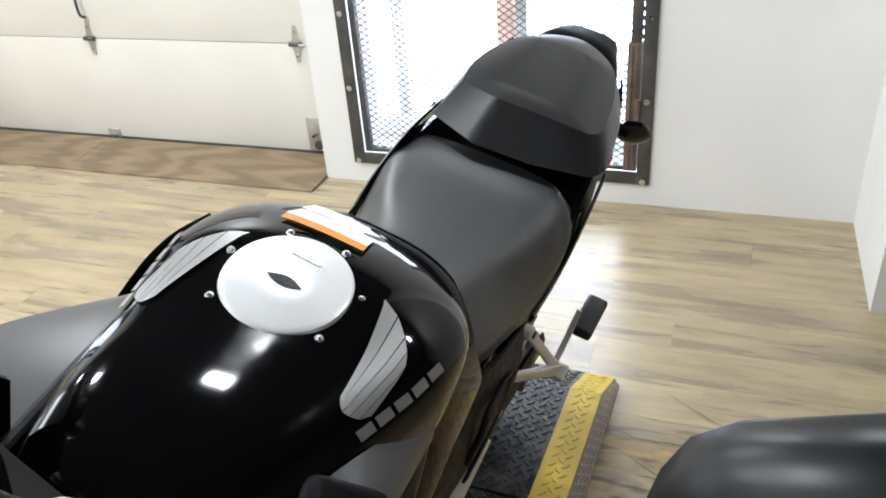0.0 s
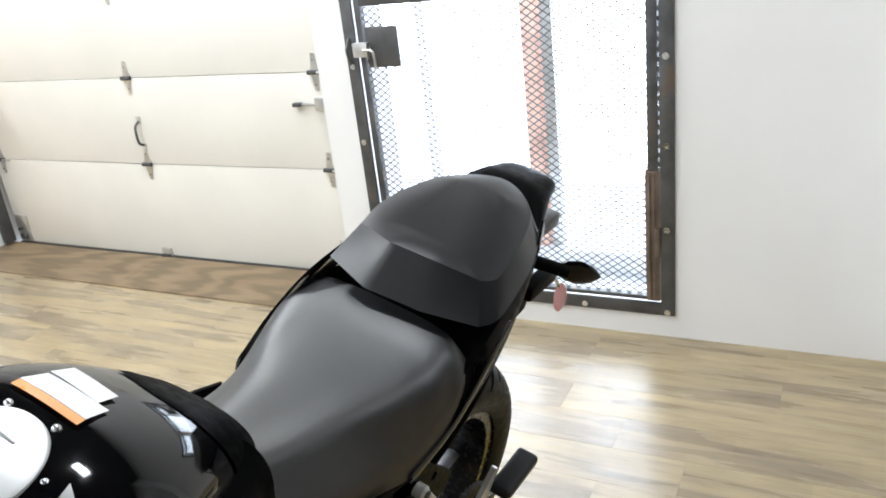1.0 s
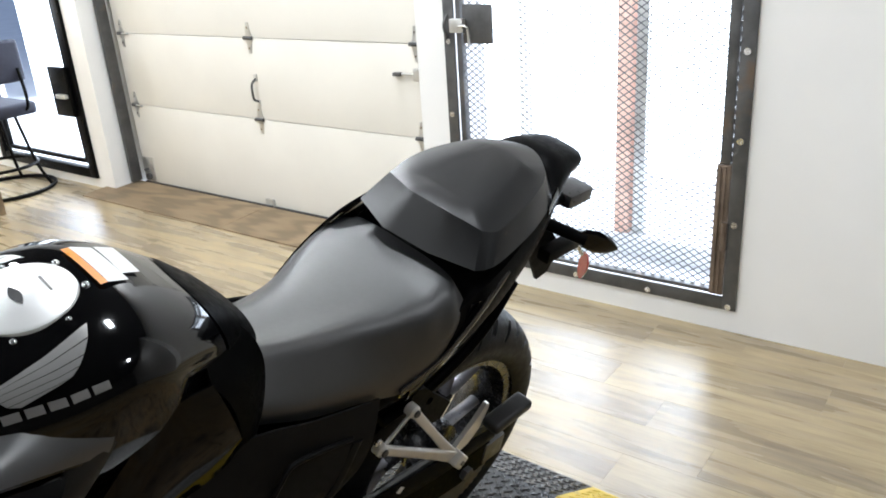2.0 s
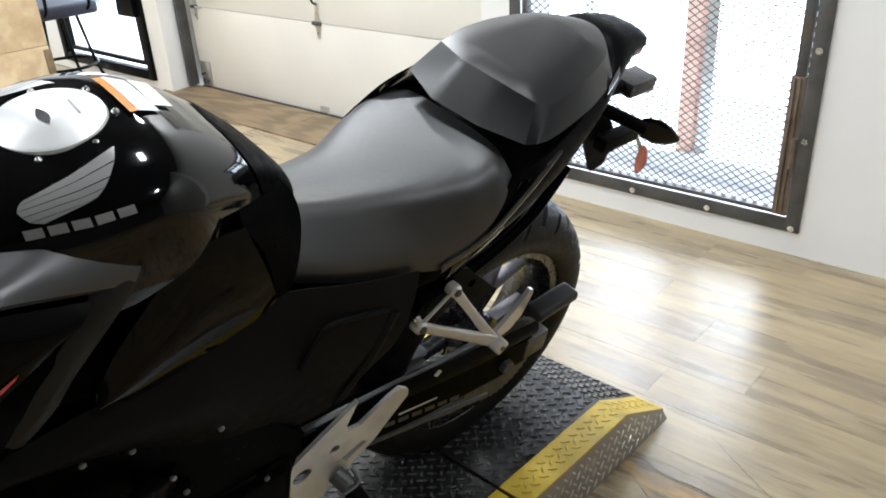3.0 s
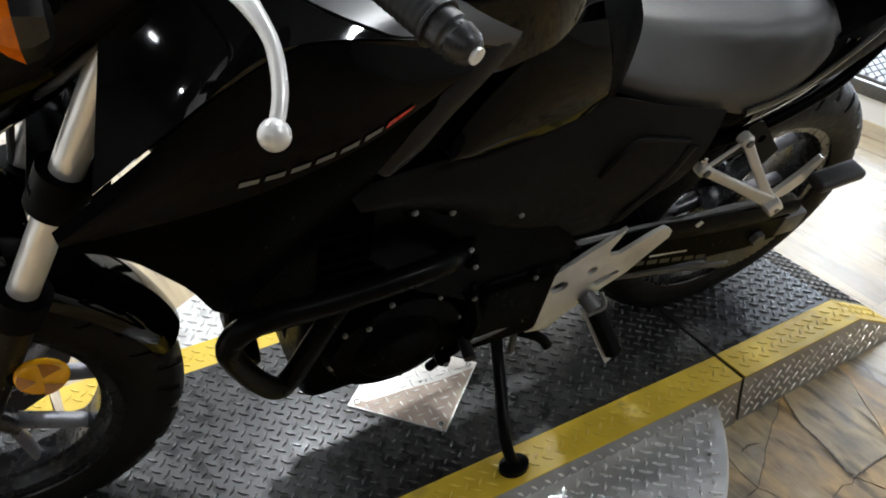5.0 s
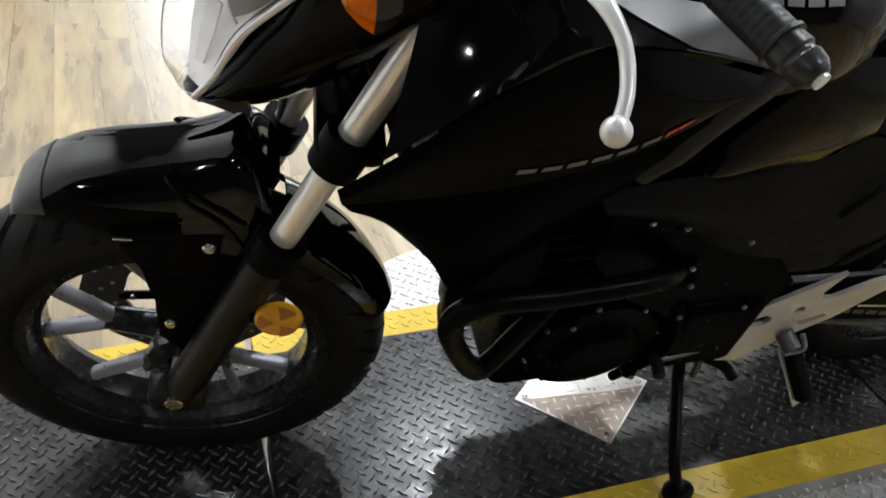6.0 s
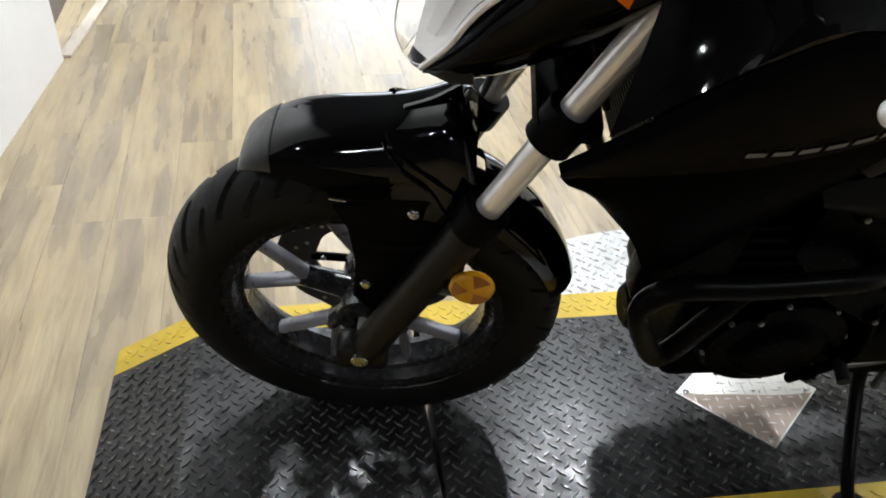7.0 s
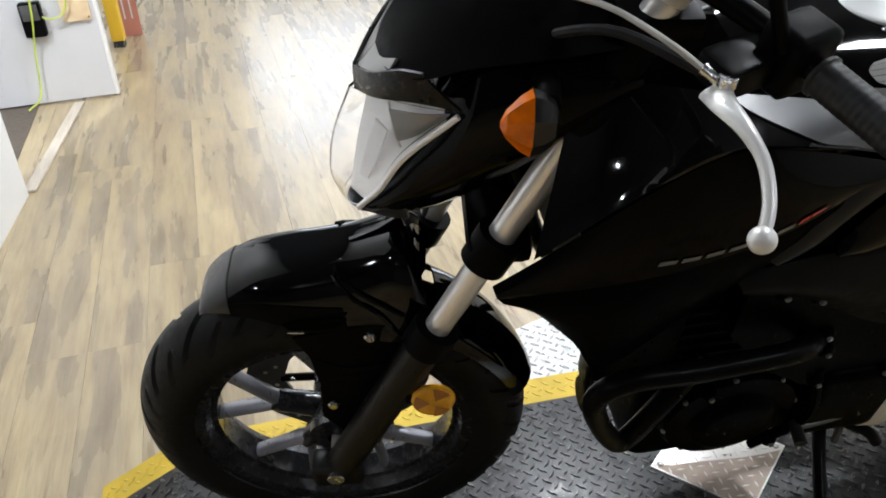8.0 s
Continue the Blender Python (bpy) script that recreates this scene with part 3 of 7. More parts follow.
# ---- garage door ----
def garage_door():
    d = thing("garage_door", "cream sectional steel garage door, closed, with hinges", "garage door", kind="structure")
    zs = [0.02, 0.492, 0.900, 1.298, 1.71, 2.18]
    for a, b in zip(zs, zs[1:]):
        bm = box_bm((-3.45, GAR_Y, a + 0.0015), (-1.12, GAR_Y + 0.045, b - 0.0015), 0.003)
        part("door_panel", bm, M_DOOR_WHITE, d)
    part("bottom_seal", box_bm((-3.45, GAR_Y - 0.012, -0.002), (-1.14, GAR_Y + 0.04, 0.021), 0.006), M_SEAL, d, "black rubber bottom seal")

    def hinge(x, z, edge=False):
        out = [(-0.030, 0), (-0.016, 0.022), (-0.009, 0.075), (0.009, 0.075), (0.016, 0.022), (0.030, 0), (0.016, -0.022), (0.009, -0.075), (-0.009, -0.075), (-0.016, -0.022)]
        bm = plate_bm([(p * (1.0 if not edge else 0.9), q) for p, q in out], 0, 0.003)
        bm.transform(Matrix.Translation((x, GAR_Y - 0.001, z)) @ Matrix.Rotation(radians(-90), 4, "Z"))
        h = part("hinge", bm, M_ZINC, d, "diamond-shaped zinc hinge")
        part("knuckle", tube_bm([(x - 0.028, GAR_Y - 0.010, z), (x + 0.028, GAR_Y - 0.010, z)], 0.009, 10), M_STEEL_DARK, h)
        if edge:
            part("roller_stem", tube_bm([(x + 0.02, GAR_Y - 0.016, z), (x + 0.075, GAR_Y - 0.016, z)], 0.006, 8), M_ZINC, h)
        for dz in (-0.05, 0.05):
            part("screw", disc_bm((x, GAR_Y - 0.004, z + dz), 0.005, -0.004, 8, "y"), M_CHROME, h)
    for z in zs[1:-1]:
        hinge(-2.325, z)
        hinge(-1.285, z, True)
        hinge(-3.39, z, True)
    handle = part("handle", tube_bm([(-2.318, GAR_Y - 0.002, 0.585), (-2.318, GAR_Y - 0.030, 0.60), (-2.318, GAR_Y - 0.036, 0.64), (-2.318, GAR_Y - 0.030, 0.68), (-2.318, GAR_Y - 0.002, 0.70)], 0.006, 10, 20), M_STEEL_DARK, d, "dark metal pull handle")
    for z in (0.575, 0.705):
        part("handle_foot", box_bm((-2.330, GAR_Y - 0.006, z - 0.018), (-2.306, GAR_Y, z + 0.018), 0.003), M_ZINC, handle)
    lock = part("side_lock", box_bm((-1.30, GAR_Y - 0.018, 0.745), (-1.235, GAR_Y, 0.80), 0.004), M_ZINC, d, "zinc slide lock with a bolt")
    part("bolt", tube_bm([(-1.40, GAR_Y - 0.012, 0.772), (-1.26, GAR_Y - 0.012, 0.772)], 0.006, 10), M_ZINC, lock)
    part("bolt_knob", box_bm((-1.405, GAR_Y - 0.03, 0.764), (-1.365, GAR_Y - 0.004, 0.780), 0.004), M_STEEL_DARK, lock)
    foot = part("bottom_bracket", box_bm((-2.37, GAR_Y - 0.014, 0.022), (-2.31, GAR_Y, 0.062), 0.003), M_ZINC, d, "small grey bottom bracket")
    part("bracket_lip", box_bm((-2.365, GAR_Y - 0.028, 0.024), (-2.315, GAR_Y - 0.013, 0.032), 0.002), M_STEEL_DARK, foot)
    for x, w in ((-1.30, 0.10), (-3.44, 0.10)):
        c = part("corner_bracket", box_bm((x, GAR_Y - 0.006, 0.03), (x + w, GAR_Y, 0.175), 0.003), M_ZINC, d, "grey corner bracket with roller")
        part("roller", disc_bm((x + w * 0.6, GAR_Y - 0.03, 0.06), 0.02, 0.02, 14, "y"), M_STEEL_DARK, c)
        part("cable_pin", tube_bm([(x + w * 0.4, GAR_Y - 0.03, 0.10), (x + w * 0.4, GAR_Y, 0.10)], 0.007, 8), M_STEEL_DARK, c)
    for xa, xb in ((-3.53, -3.435), (-1.135, -1.10)):
        part("side_jamb", box_bm((xa, GAR_Y + 0.047, 0.0), (xb, GAR_Y + 0.062, 2.2)), M_DOOR_WHITE, d)
    for x, s in ((-3.47, 1), (-1.135, -1)):
        part("track", box_bm((x - 0.012, GAR_Y - 0.085, 0.03), (x + 0.012, GAR_Y - 0.02, 2.2), 0.003), M_STEEL_DARK if s > 0 else M_ZINC, d, "grey steel door track")
    return d


garage_door()


def wedge_board():
    d = thing("door_ramp", "worn plywood threshold boards before the garage door", "ramp")
    prof = [(2.722, 0.0), (2.724, 0.008), (3.045, 0.020), (3.045, 0.0)]
    for x0, x1 in ((-3.60, -2.3615), (-2.3585, -1.125)):
        rows = []
        for k in range(13):
            x = x0 + (x1 - x0) * k / 12
            rows.append([(x, y, z * (1 + 0.04 * math.sin(7 * x))) for y, z in prof])
        part("board", quads(bmesh.new(), rows, True, True), M_PLY, d, "", 20)
    return d


wedge_board()


# ---- mesh door ----
def mesh_door():
    x0, x1, z0, z1 = -0.985, 0.163, 0.083, 1.252
    y = WALL_Y
    d = thing("mesh_door", "dark steel security door with expanded metal mesh", "security door", kind="structure")
    f = 0.046
    for a, b in (((x0, y - 0.010, z0), (x0 + f, y, z1)), ((x1 - f, y - 0.010, z0), (x1, y, z1)),
                 ((x0 + f, y - 0.010, z0), (x1 - f, y, z0 + f)), ((x0 + f, y - 0.010, z1 - f), (x1 - f, y, z1))):
        part("door_frame", box_bm(a, b, 0.002), M_STEEL_DARK, d, "dark flat steel surround")
    for z in (0.097, 0.394, 0.674, 0.952, 1.228):
        for x in (x0 + 0.022, x1 - 0.024):
            part("bolt", disc_bm((x, y - 0.010, z), 0.0085, -0.006, 12, "y", bevel=0.4), M_CHROME, d, "bright round bolt head")
    for k in range(3):
        part("bolt", disc_bm((x1 - 0.024 - 0.285 * (k + 1), y - 0.010, 0.101), 0.0085, -0.006, 12, "y", bevel=0.4), M_CHROME, d)
    ix0, ix1, iz0, iz1 = x0 + 0.052, x1 - 0.050, z0 + 0.05, z1 - 0.055
    for a, b in (((ix0, y - 0.002, iz0), (ix0 + 0.022, y + 0.03, iz1)), ((ix1 - 0.036, y - 0.006, iz0 + 0.46), (ix1 - 0.0015, y + 0.03, iz1)),
                 ((ix0 + 0.022, y - 0.002, iz0), (ix1 - 0.045, y + 0.03, iz0 + 0.014)), ((ix0 + 0.022, y - 0.002, iz1 - 0.042), (ix1 - 0.036, y + 0.03, iz1))):
        part("leaf_frame", box_bm(a, b, 0.003), M_STEEL_DARK, d, "dark steel leaf frame")
    foot = part("leaf_frame", box_bm((ix1 - 0.045, y - 0.008, iz0), (ix1 + 0.002, y + 0.03, iz0 + 0.458), 0.004), M_STEEL_BROWN, d, "brown rusted lower end of the leaf frame")
    for x in (ix1 - 0.034, ix1 - 0.018):
        part("channel_lip", box_bm((x, y - 0.013, iz0 + 0.004), (x + 0.006, y - 0.0085, iz0 + 0.45), 0.001), M_STEEL_BROWN, foot)
    part("hinge_barrel", tube_bm([(ix1 - 0.004, y - 0.014, 0.30), (ix1 - 0.004, y - 0.014, 0.40)], 0.009, 10), M_STEEL_BROWN, foot)
    z = iz0 + 0.47
    while z < iz1:
        part("gap_tab", box_bm((ix1 - 0.002, y + 0.004, z), (ix1 + 0.0045, y + 0.010, z + 0.014)), M_STEEL_DARK, d)
        z += 0.030
    # expanded metal: zigzag strands that meet at the knots
    px, pz, s = 0.036, 0.0125, 0.0025
    bm = bmesh.new()
    nx = int((ix1 - ix0 - 0.05) / (px / 2))
    nz = int((iz1 - iz0 - 0.04) / pz)
    for r in range(nz):
        zc = iz0 + 0.012 + pz * r
        ring = []
        for k in range(nx + 1):
            x = ix0 + 0.02 + k * px / 2
            up = (k + r) % 2
            z = zc + (pz * 0.5 if up else -pz * 0.5)
            ring.append([(x, y + 0.012, z - s), (x, y + 0.008, z), (x, y + 0.012, z + s)])
        quads(bm, ring)
    mesh = part("mesh_panel", bm, M_MESH, d, "expanded diamond steel mesh")
    tagged(mesh, kind="stuff")
    lock = part("lock_plate", box_bm((-0.90, y - 0.006, 0.945), (-0.772, y + 0.004, 1.085), 0.002), M_STEEL_DARK, d, "dark perforated lock plate")
    part("latch_box", box_bm((-0.945, y - 0.03, 0.985), (-0.885, y - 0.006, 1.035), 0.004), M_ZINC, lock, "zinc slide latch")
    part("latch_handle", tube_bm([(-0.90, y - 0.035, 1.01), (-0.865, y - 0.036, 1.01), (-0.857, y - 0.034, 0.99), (-0.857, y - 0.032, 0.94)], 0.005, 8, 14), M_ZINC, lock)
    part("latch_staple", tube_bm([(-0.965, y - 0.012, 1.05), (-0.968, y - 0.03, 1.01), (-0.968, y - 0.012, 0.96)], 0.006, 8, 10), M_STEEL_DARK, lock)
    return d


mesh_door()


def glazed_door():
    d = thing("glazed_door", "black framed glazed door lit by daylight", "glass door", kind="structure")
    x0, x1, y = -4.78, -3.655, WALL_Y + 0.02
    for a, b in (((x0, y - 0.02, 0.06), (x0 + 0.06, y + 0.03, 2.1)), ((x1 - 0.06, y - 0.02, 0.06), (x1, y + 0.03, 2.1)),
                 ((x0 + 0.06, y - 0.02, 0.06), (x1 - 0.06, y + 0.03, 0.115)), ((x0 + 0.06, y - 0.02, 2.04), (x1 - 0.06, y + 0.03, 2.1))):
        part("door_frame", box_bm(a, b, 0.003), M_BLACK_METAL, d, "black metal frame")
    for a, b in (((x0 + 0.085, y, 0.14), (x0 + 0.115, y + 0.025, 2.03)), ((x1 - 0.115, y, 0.14), (x1 - 0.085, y + 0.025, 2.03)), ((x0 + 0.115, y, 0.14), (x1 - 0.115, y + 0.025, 0.165))):
        part("inner_bar", box_bm(a, b, 0.002), M_BLACK_METAL, d)
    lock = part("lock_box", box_bm((-3.87, y - 0.05, 0.44), (-3.69, y - 0.021, 0.73), 0.004), M_BLACK_METAL, d, "black metal lock box")
    part("lock_lever", box_bm((-3.80, y - 0.075, 0.55), (-3.70, y - 0.05, 0.575), 0.004), M_ZINC, lock)
    return d


glazed_door()


# ---- drafting stool, plywood crate ----
def stool():
    d = thing("drafting_stool", "black tubular drafting stool with a navy padded seat", "stool", pose(-4.18, 2.58, 0))
    def ring(r, z, rr):
        bm = bmesh.new()
        rows = []
        for k in range(41):
            a = 2 * math.pi * k / 40
            c = Vector((math.cos(a), math.sin(a), 0))
            rows.append([c * (r + rr * math.cos(2 * math.pi * j / 8)) + Vector((0, 0, z + rr * math.sin(2 * math.pi * j / 8))) for j in range(8)])
        return quads(bm, rows, True)
    part("foot_ring", ring(0.27, 0.012, 0.012), M_BLACK_METAL, d)
    part("step_ring", ring(0.20, 0.16, 0.010), M_BLACK_METAL, d)
    for a in (45, 135, 225, 315):
        c, s = math.cos(radians(a)), math.sin(radians(a))
        part("leg", tube_bm([(0.26 * c, 0.26 * s, 0.012), (0.20 * c, 0.20 * s, 0.16), (0.14 * c, 0.14 * s, 0.47)], 0.010, 8), M_BLACK_METAL, d)
    part("seat", box_bm((-0.21, -0.20, 0.46), (0.21, 0.20, 0.535), 0.03, seg=4), M_NAVY, d, "navy padded seat")
    part("backrest", box_bm((0.17, -0.17, 0.66), (0.225, 0.17, 0.90), 0.025, seg=4), M_NAVY, d, "navy padded backrest")
    for s in (-0.13, 0.13):
        part("back_strut", tube_bm([(0.10, s, 0.48), (0.22, s, 0.50), (0.245, s, 0.58), (0.225, s, 0.74)], 0.010, 8), M_BLACK_METAL, d)
    return d


stool()


def crate():
    d = thing("plywood_crate", "tall pale plywood crate with a square batten edge", "crate", pose(-4.15, 2.05, 0))
    part("side_panel", box_bm((0.40, -0.45, 0.0), (0.42, 0.27, 0.38), 0.002), M_BIRCH, d)
    part("side_panel", box_bm((0.40, -0.45, 0.384), (0.42, 0.27, 1.35), 0.002), M_BIRCH, d)
    part("front_panel", box_bm((-0.45, 0.25, 0.0), (0.40, 0.27, 1.35), 0.002), M_BIRCH, d)
    part("front_panel", box_bm((-0.45, -0.45, 0.0), (0.40, -0.43, 1.35), 0.002), M_BIRCH, d)
    part("lid", box_bm((-0.45, -0.45, 1.35), (0.42, 0.27, 1.37), 0.002), M_BIRCH, d)
    part("batten", box_bm((0.421, 0.235, 0.0), (0.44, 0.272, 0.36), 0.003), M_PLY, d)
    return d


crate()

# ---- ceiling fixtures ----
for tx, ty, watts in LAMPS:
    fx = thing("ceiling_lamp", "white ceiling lamp with a lit panel", "ceiling light", pose(tx, ty, CEIL), group="ceiling lamps")
    part("housing", box_bm((-0.14, -0.08, -0.05), (0.14, 0.08, 0.0), 0.008), M_LAMP_BODY, fx)
    part("diffuser", box_bm((-0.11, -0.05, -0.056), (0.11, 0.05, -0.0505), 0.002), M_TUBE, fx)


# ---- the display platform ----
CX, CY, TOP = -0.166, 0.76, 0.113
HALF_W, YB = 0.306, 0.076


def weave(x0, x1, y0, y1, q):
    """Places and angles of a basket weave of treads, set crosswise to the edges."""
    r = q / math.sqrt(2)
    n = int((x1 - x0 + y1 - y0) / (2 * r)) + 2
    for a in range(-n, n + 1):
        for c in range(-n, n + 1):
            x, y = (x0 + x1) / 2 + (a + c) * r, (y0 + y1) / 2 + (a - c) * r
            if x0 < x < x1 and y0 < y < y1:
                yield x, y, radians(45 if (a + c) % 2 else -45)


def lugs(bm, inside, height, area, pitch=0.0202, ln=0.0115, wd=0.0031, h=0.0033):
    """Raised lens-shaped treads, turned crosswise in turn."""
    for x, y, ang in weave(*area, pitch):
        if not inside(x, y):
            continue
        c, s = math.cos(ang), math.sin(ang)

        def put(u, v, w):
            px, py = x + u * c - v * s, y + u * s + v * c
            return bm.verts.new((px, py, height(px, py) + w))
        base = [put(-ln, 0, 0), put(0, -wd, 0), put(ln, 0, 0), put(0, wd, 0)]
        topv = [put(-ln * 0.72, 0, h), put(0, -wd * 0.5, h), put(ln * 0.72, 0, h), put(0, wd * 0.5, h)]
        bm.faces.new(topv)
        for k in range(4):
            bm.faces.new((base[k], base[(k + 1) % 4], topv[(k + 1) % 4], topv[k]))
    return bm


# each section stands in its own frame: middle x and y, turn in degrees; its own y runs from its front end to its rear end
SECTIONS = [("deck", (-0.170, 0.750), -4.0, -0.583, 0.582, None, None),
            ("rear_ramp", (-0.131, 1.334), -2.6, 0.0, 0.530, None, 0.360),
            ("front_ramp", (-0.232, 0.158), -2.6, -0.592, 0.0, -0.420, None)]
LIP = 0.026


def section_height(y, y0, y1, front, rear):
    """Height of a section's top: flat, but for a sloping end that falls to a thin lip."""
    if rear is not None and y > rear:
        return TOP - (TOP - LIP) * (y - rear) / (y1 - rear)
    if front is not None and y < front:
        return TOP - (TOP - LIP) * (front - y) / (front - y0)
    return TOP


def platform():
    d = thing("display_platform", "black tread-plate display platform with yellow edges and sloping ends", "platform")
    X0, X1 = -HALF_W, HALF_W
    for nm, (ox, oy), turn, a, b, front, rear in SECTIONS:
        m = Matrix.Translation((ox, oy, 0)) @ Matrix.Rotation(radians(turn), 4, "Z")

        def top(x, y, a=a, b=b, front=front, rear=rear):
            return section_height(y, a, b, front, rear)
        ys = sorted({a + (b - a) * k / 24 for k in range(25)} | {q for q in (front, rear) if q is not None})
        for kind, xa, xb, mat_, lab in (("plate", X0 + YB, X1 - YB, M_PLATE_BLACK, "black painted tread plate"),
                                        ("edge_stripe", X0, X0 + YB, M_PLATE_YELLOW, "yellow painted edge stripe"),
                                        ("edge_stripe", X1 - YB, X1, M_PLATE_YELLOW, "yellow painted edge stripe")):
            rows = []
            for y in ys:
                z = top(0, y)
                rows.append([(xa + 0.0004, y, z - 0.004), (xb - 0.0004, y, z - 0.004), (xb - 0.0004, y, z), (xa + 0.0004, y, z)])
            bm = quads(bmesh.new(), rows, True, True)
            bm.transform(m)
            p = part(nm + "_" + kind, bm, mat_, d, lab, 15)
            bm = lugs(bmesh.new(), lambda x, y: xa + 0.010 < x < xb - 0.010 and a + 0.010 < y < b - 0.010, top, (xa, xb, a, b), h=0.0033 if kind == "plate" else 0.0020)
            bm.transform(m)
            t = part("treads", bm, M_TREAD_BLACK if kind == "plate" else M_TREAD_YELLOW, p, "", 10)
            tagged(t, kind="stuff")
        # skirts of bare plate
        for x, s in ((X0, -1), (X1, 1)):
            rows = []
            for y in ys:
                z = top(0, y) - 0.004
                rows.append([(x - s * 0.002, y, z), (x + s * 0.012, y, 0.0), (x + s * 0.009, y, 0.0), (x - s * 0.006, y, z)])
            bm = quads(bmesh.new(), rows, True, True)
            bm.transform(m)
            sk = part("skirt", bm, M_PLATE_ALU, d, "bare steel tread-plate skirt", 15)
            bm = bmesh.new()
            for y, z, ang in weave(a + 0.004, b - 0.004, 0.004, TOP, 0.0202):
                if z > top(0, y) - 0.013:
                    continue
                c, sn = math.cos(ang), math.sin(ang)

                def put(u, v, w):
                    yy, zz = y + u * c - v * sn, z + u * sn + v * c
                    xx = x - s * 0.002 + s * 0.014 * (1 - zz / max(0.03, top(0, y) - 0.004))
                    return bm.verts.new((xx + s * w, yy, zz))
                base = [put(-0.0110, 0, 0), put(0, -0.0029, 0), put(0.0110, 0, 0), put(0, 0.0029, 0)]
                topv = [put(-0.0080, 0, 0.0018), put(0, -0.0014, 0.0018), put(0.0080, 0, 0.0018), put(0, 0.0014, 0.0018)]
                bm.faces.new(topv)
                for q in range(4):
                    bm.faces.new((base[q], base[(q + 1) % 4], topv[(q + 1) % 4], topv[q]))
            bm.transform(m)
            tagged(part("skirt_treads", bm, M_TREAD_SKIRT, sk, "", 10), kind="stuff")
        # the frame under the flat stretch, and the dark edge that shows in the joints
        fa, fb = (a if front is None else front) + 0.004, (b if rear is None else rear) - 0.004
        part("core", box_bm((X0 + 0.02, fa, 0.082), (X1 - 0.02, fb, TOP - 0.006), m=m), M_STEEL_DARK, d)
        if front is not None or rear is not None:
            e0, e1 = (a, a + 0.003) if front is not None else (b - 0.003, b)
            part("end_lip", box_bm((X0 + 0.002, e0, 0.0), (X1 - 0.002, e1, LIP - 0.0045), m=m), M_PLATE_BLACK, d, "dark lip of the sloping end")
    # bare square plate in the middle, held by screws
    ang = radians(37.5)
    plate = part("centre_plate", box_bm((-0.097, -0.097, TOP + 0.0008), (0.097, 0.097, TOP + 0.0038), 0.001, m=Matrix.Translation((CX + 0.006, CY, 0)) @ Matrix.Rotation(ang, 4, "Z")), M_PLATE_CENTRE, d, "bare bright metal square plate with brown stains")
    lug = lugs(bmesh.new(), lambda x, y: True, lambda x, y: TOP + 0.0038, (-0.092, 0.086, -0.092, 0.086), h=0.0012)
    lug.transform(Matrix.Translation((CX + 0.006, CY, 0)) @ Matrix.Rotation(ang, 4, "Z"))
    tagged(part("plate_treads", lug, M_PLATE_CENTRE, plate, "", 10), kind="stuff")
    # brown half: rusty stain, with the bike's dark reflection put into its colour
    film = bmesh.new()
    edge = [(-0.094, -0.094), (0.094, -0.094), (0.094, 0.080)] + [(0.094 - 0.188 * k / 7, 0.080 - 0.174 * k / 7 - 0.010 * math.sin(math.pi * k / 7) + 0.003 * math.sin(5.1 * k)) for k in range(1, 7)]
    under, over = [[film.verts.new((x, y, TOP + z)) for x, y in edge] for z in (0.0037, 0.0043)]
    film.faces.new(over)
    for k in range(len(edge)):
        q = (k + 1) % len(edge)
        film.faces.new((under[k], under[q], over[q], over[k]))
    film.transform(Matrix.Translation((CX + 0.006, CY, 0)) @ Matrix.Rotation(ang, 4, "Z"))
    part("stain_reflection", film, M_FILM, plate, "brown film of stain and painted reflection over one half of the plate")
    for u, v in ((-1, -1), (-1, 1), (1, -1), (1, 1)):
        p = Matrix.Translation((CX + 0.006, CY, 0)) @ Matrix.Rotation(ang, 4, "Z") @ Vector((0.083 * u, 0.083 * v, TOP + 0.0038))
        part("screw", disc_bm(p, 0.006, 0.003, 10, "z"), M_CHROME, plate)
    return d


platform()


def turntable():
    d = thing("turntable_disc", "round bare metal tread-plate turntable under the platform", "turntable")
    part("disc", disc_bm((CX, CY, 0.0), 0.597, 0.075, 96, "z", bevel=0.06), M_PLATE_DISC, d)
    bm = lugs(bmesh.new(), lambda x, y: (x - CX) ** 2 + (y - CY) ** 2 < 0.585 ** 2 and abs(x - CX) > HALF_W + 0.02, lambda x, y: 0.075, (CX - 0.6, CX + 0.6, CY - 0.6, CY + 0.6), 0.0235, 0.0135, 0.0038, 0.0042)
    tagged(part("disc_treads", bm, M_TREAD_ALU, d, "", 10), kind="stuff")
    for a in range(0, 360, 30):
        p = (CX + 0.56 * math.cos(radians(a + 12)), CY + 0.56 * math.sin(radians(a + 12)), 0.075)
        if abs(p[0] - CX) > HALF_W + 0.03:
            part("screw", disc_bm(p, 0.006, 0.003, 10, "z"), M_CHROME, d)
    return d


turntable()


# ---- the motorcycle ----
# Its own axes: x to its left, y to its rear, z up from the tyre line; front axle at y 0.
BIKE = Matrix.Translation((-0.303, 0.065, 0.111)) @ Matrix.Rotation(radians(-7.0), 4, "Z") @ Matrix.Rotation(radians(17.2), 4, "Y")
RAKE = radians(25.5)
HEAD = Vector((0, -0.102, 0))
STEER = Matrix.Translation(HEAD) @ Matrix.Rotation(radians(-7.6), 4, Vector((0, math.sin(RAKE), math.cos(RAKE)))) @ Matrix.Translation(-HEAD)
bike = thing("motorcycle", "black naked street motorcycle leaning on its side stand", "motorcycle", BIKE)


def fpart(name, bm, material, parent, label="", sharp=40):
    """A part that turns with the handlebar."""
    bm.transform(STEER)
    return part(name, bm, material, parent, label, sharp)


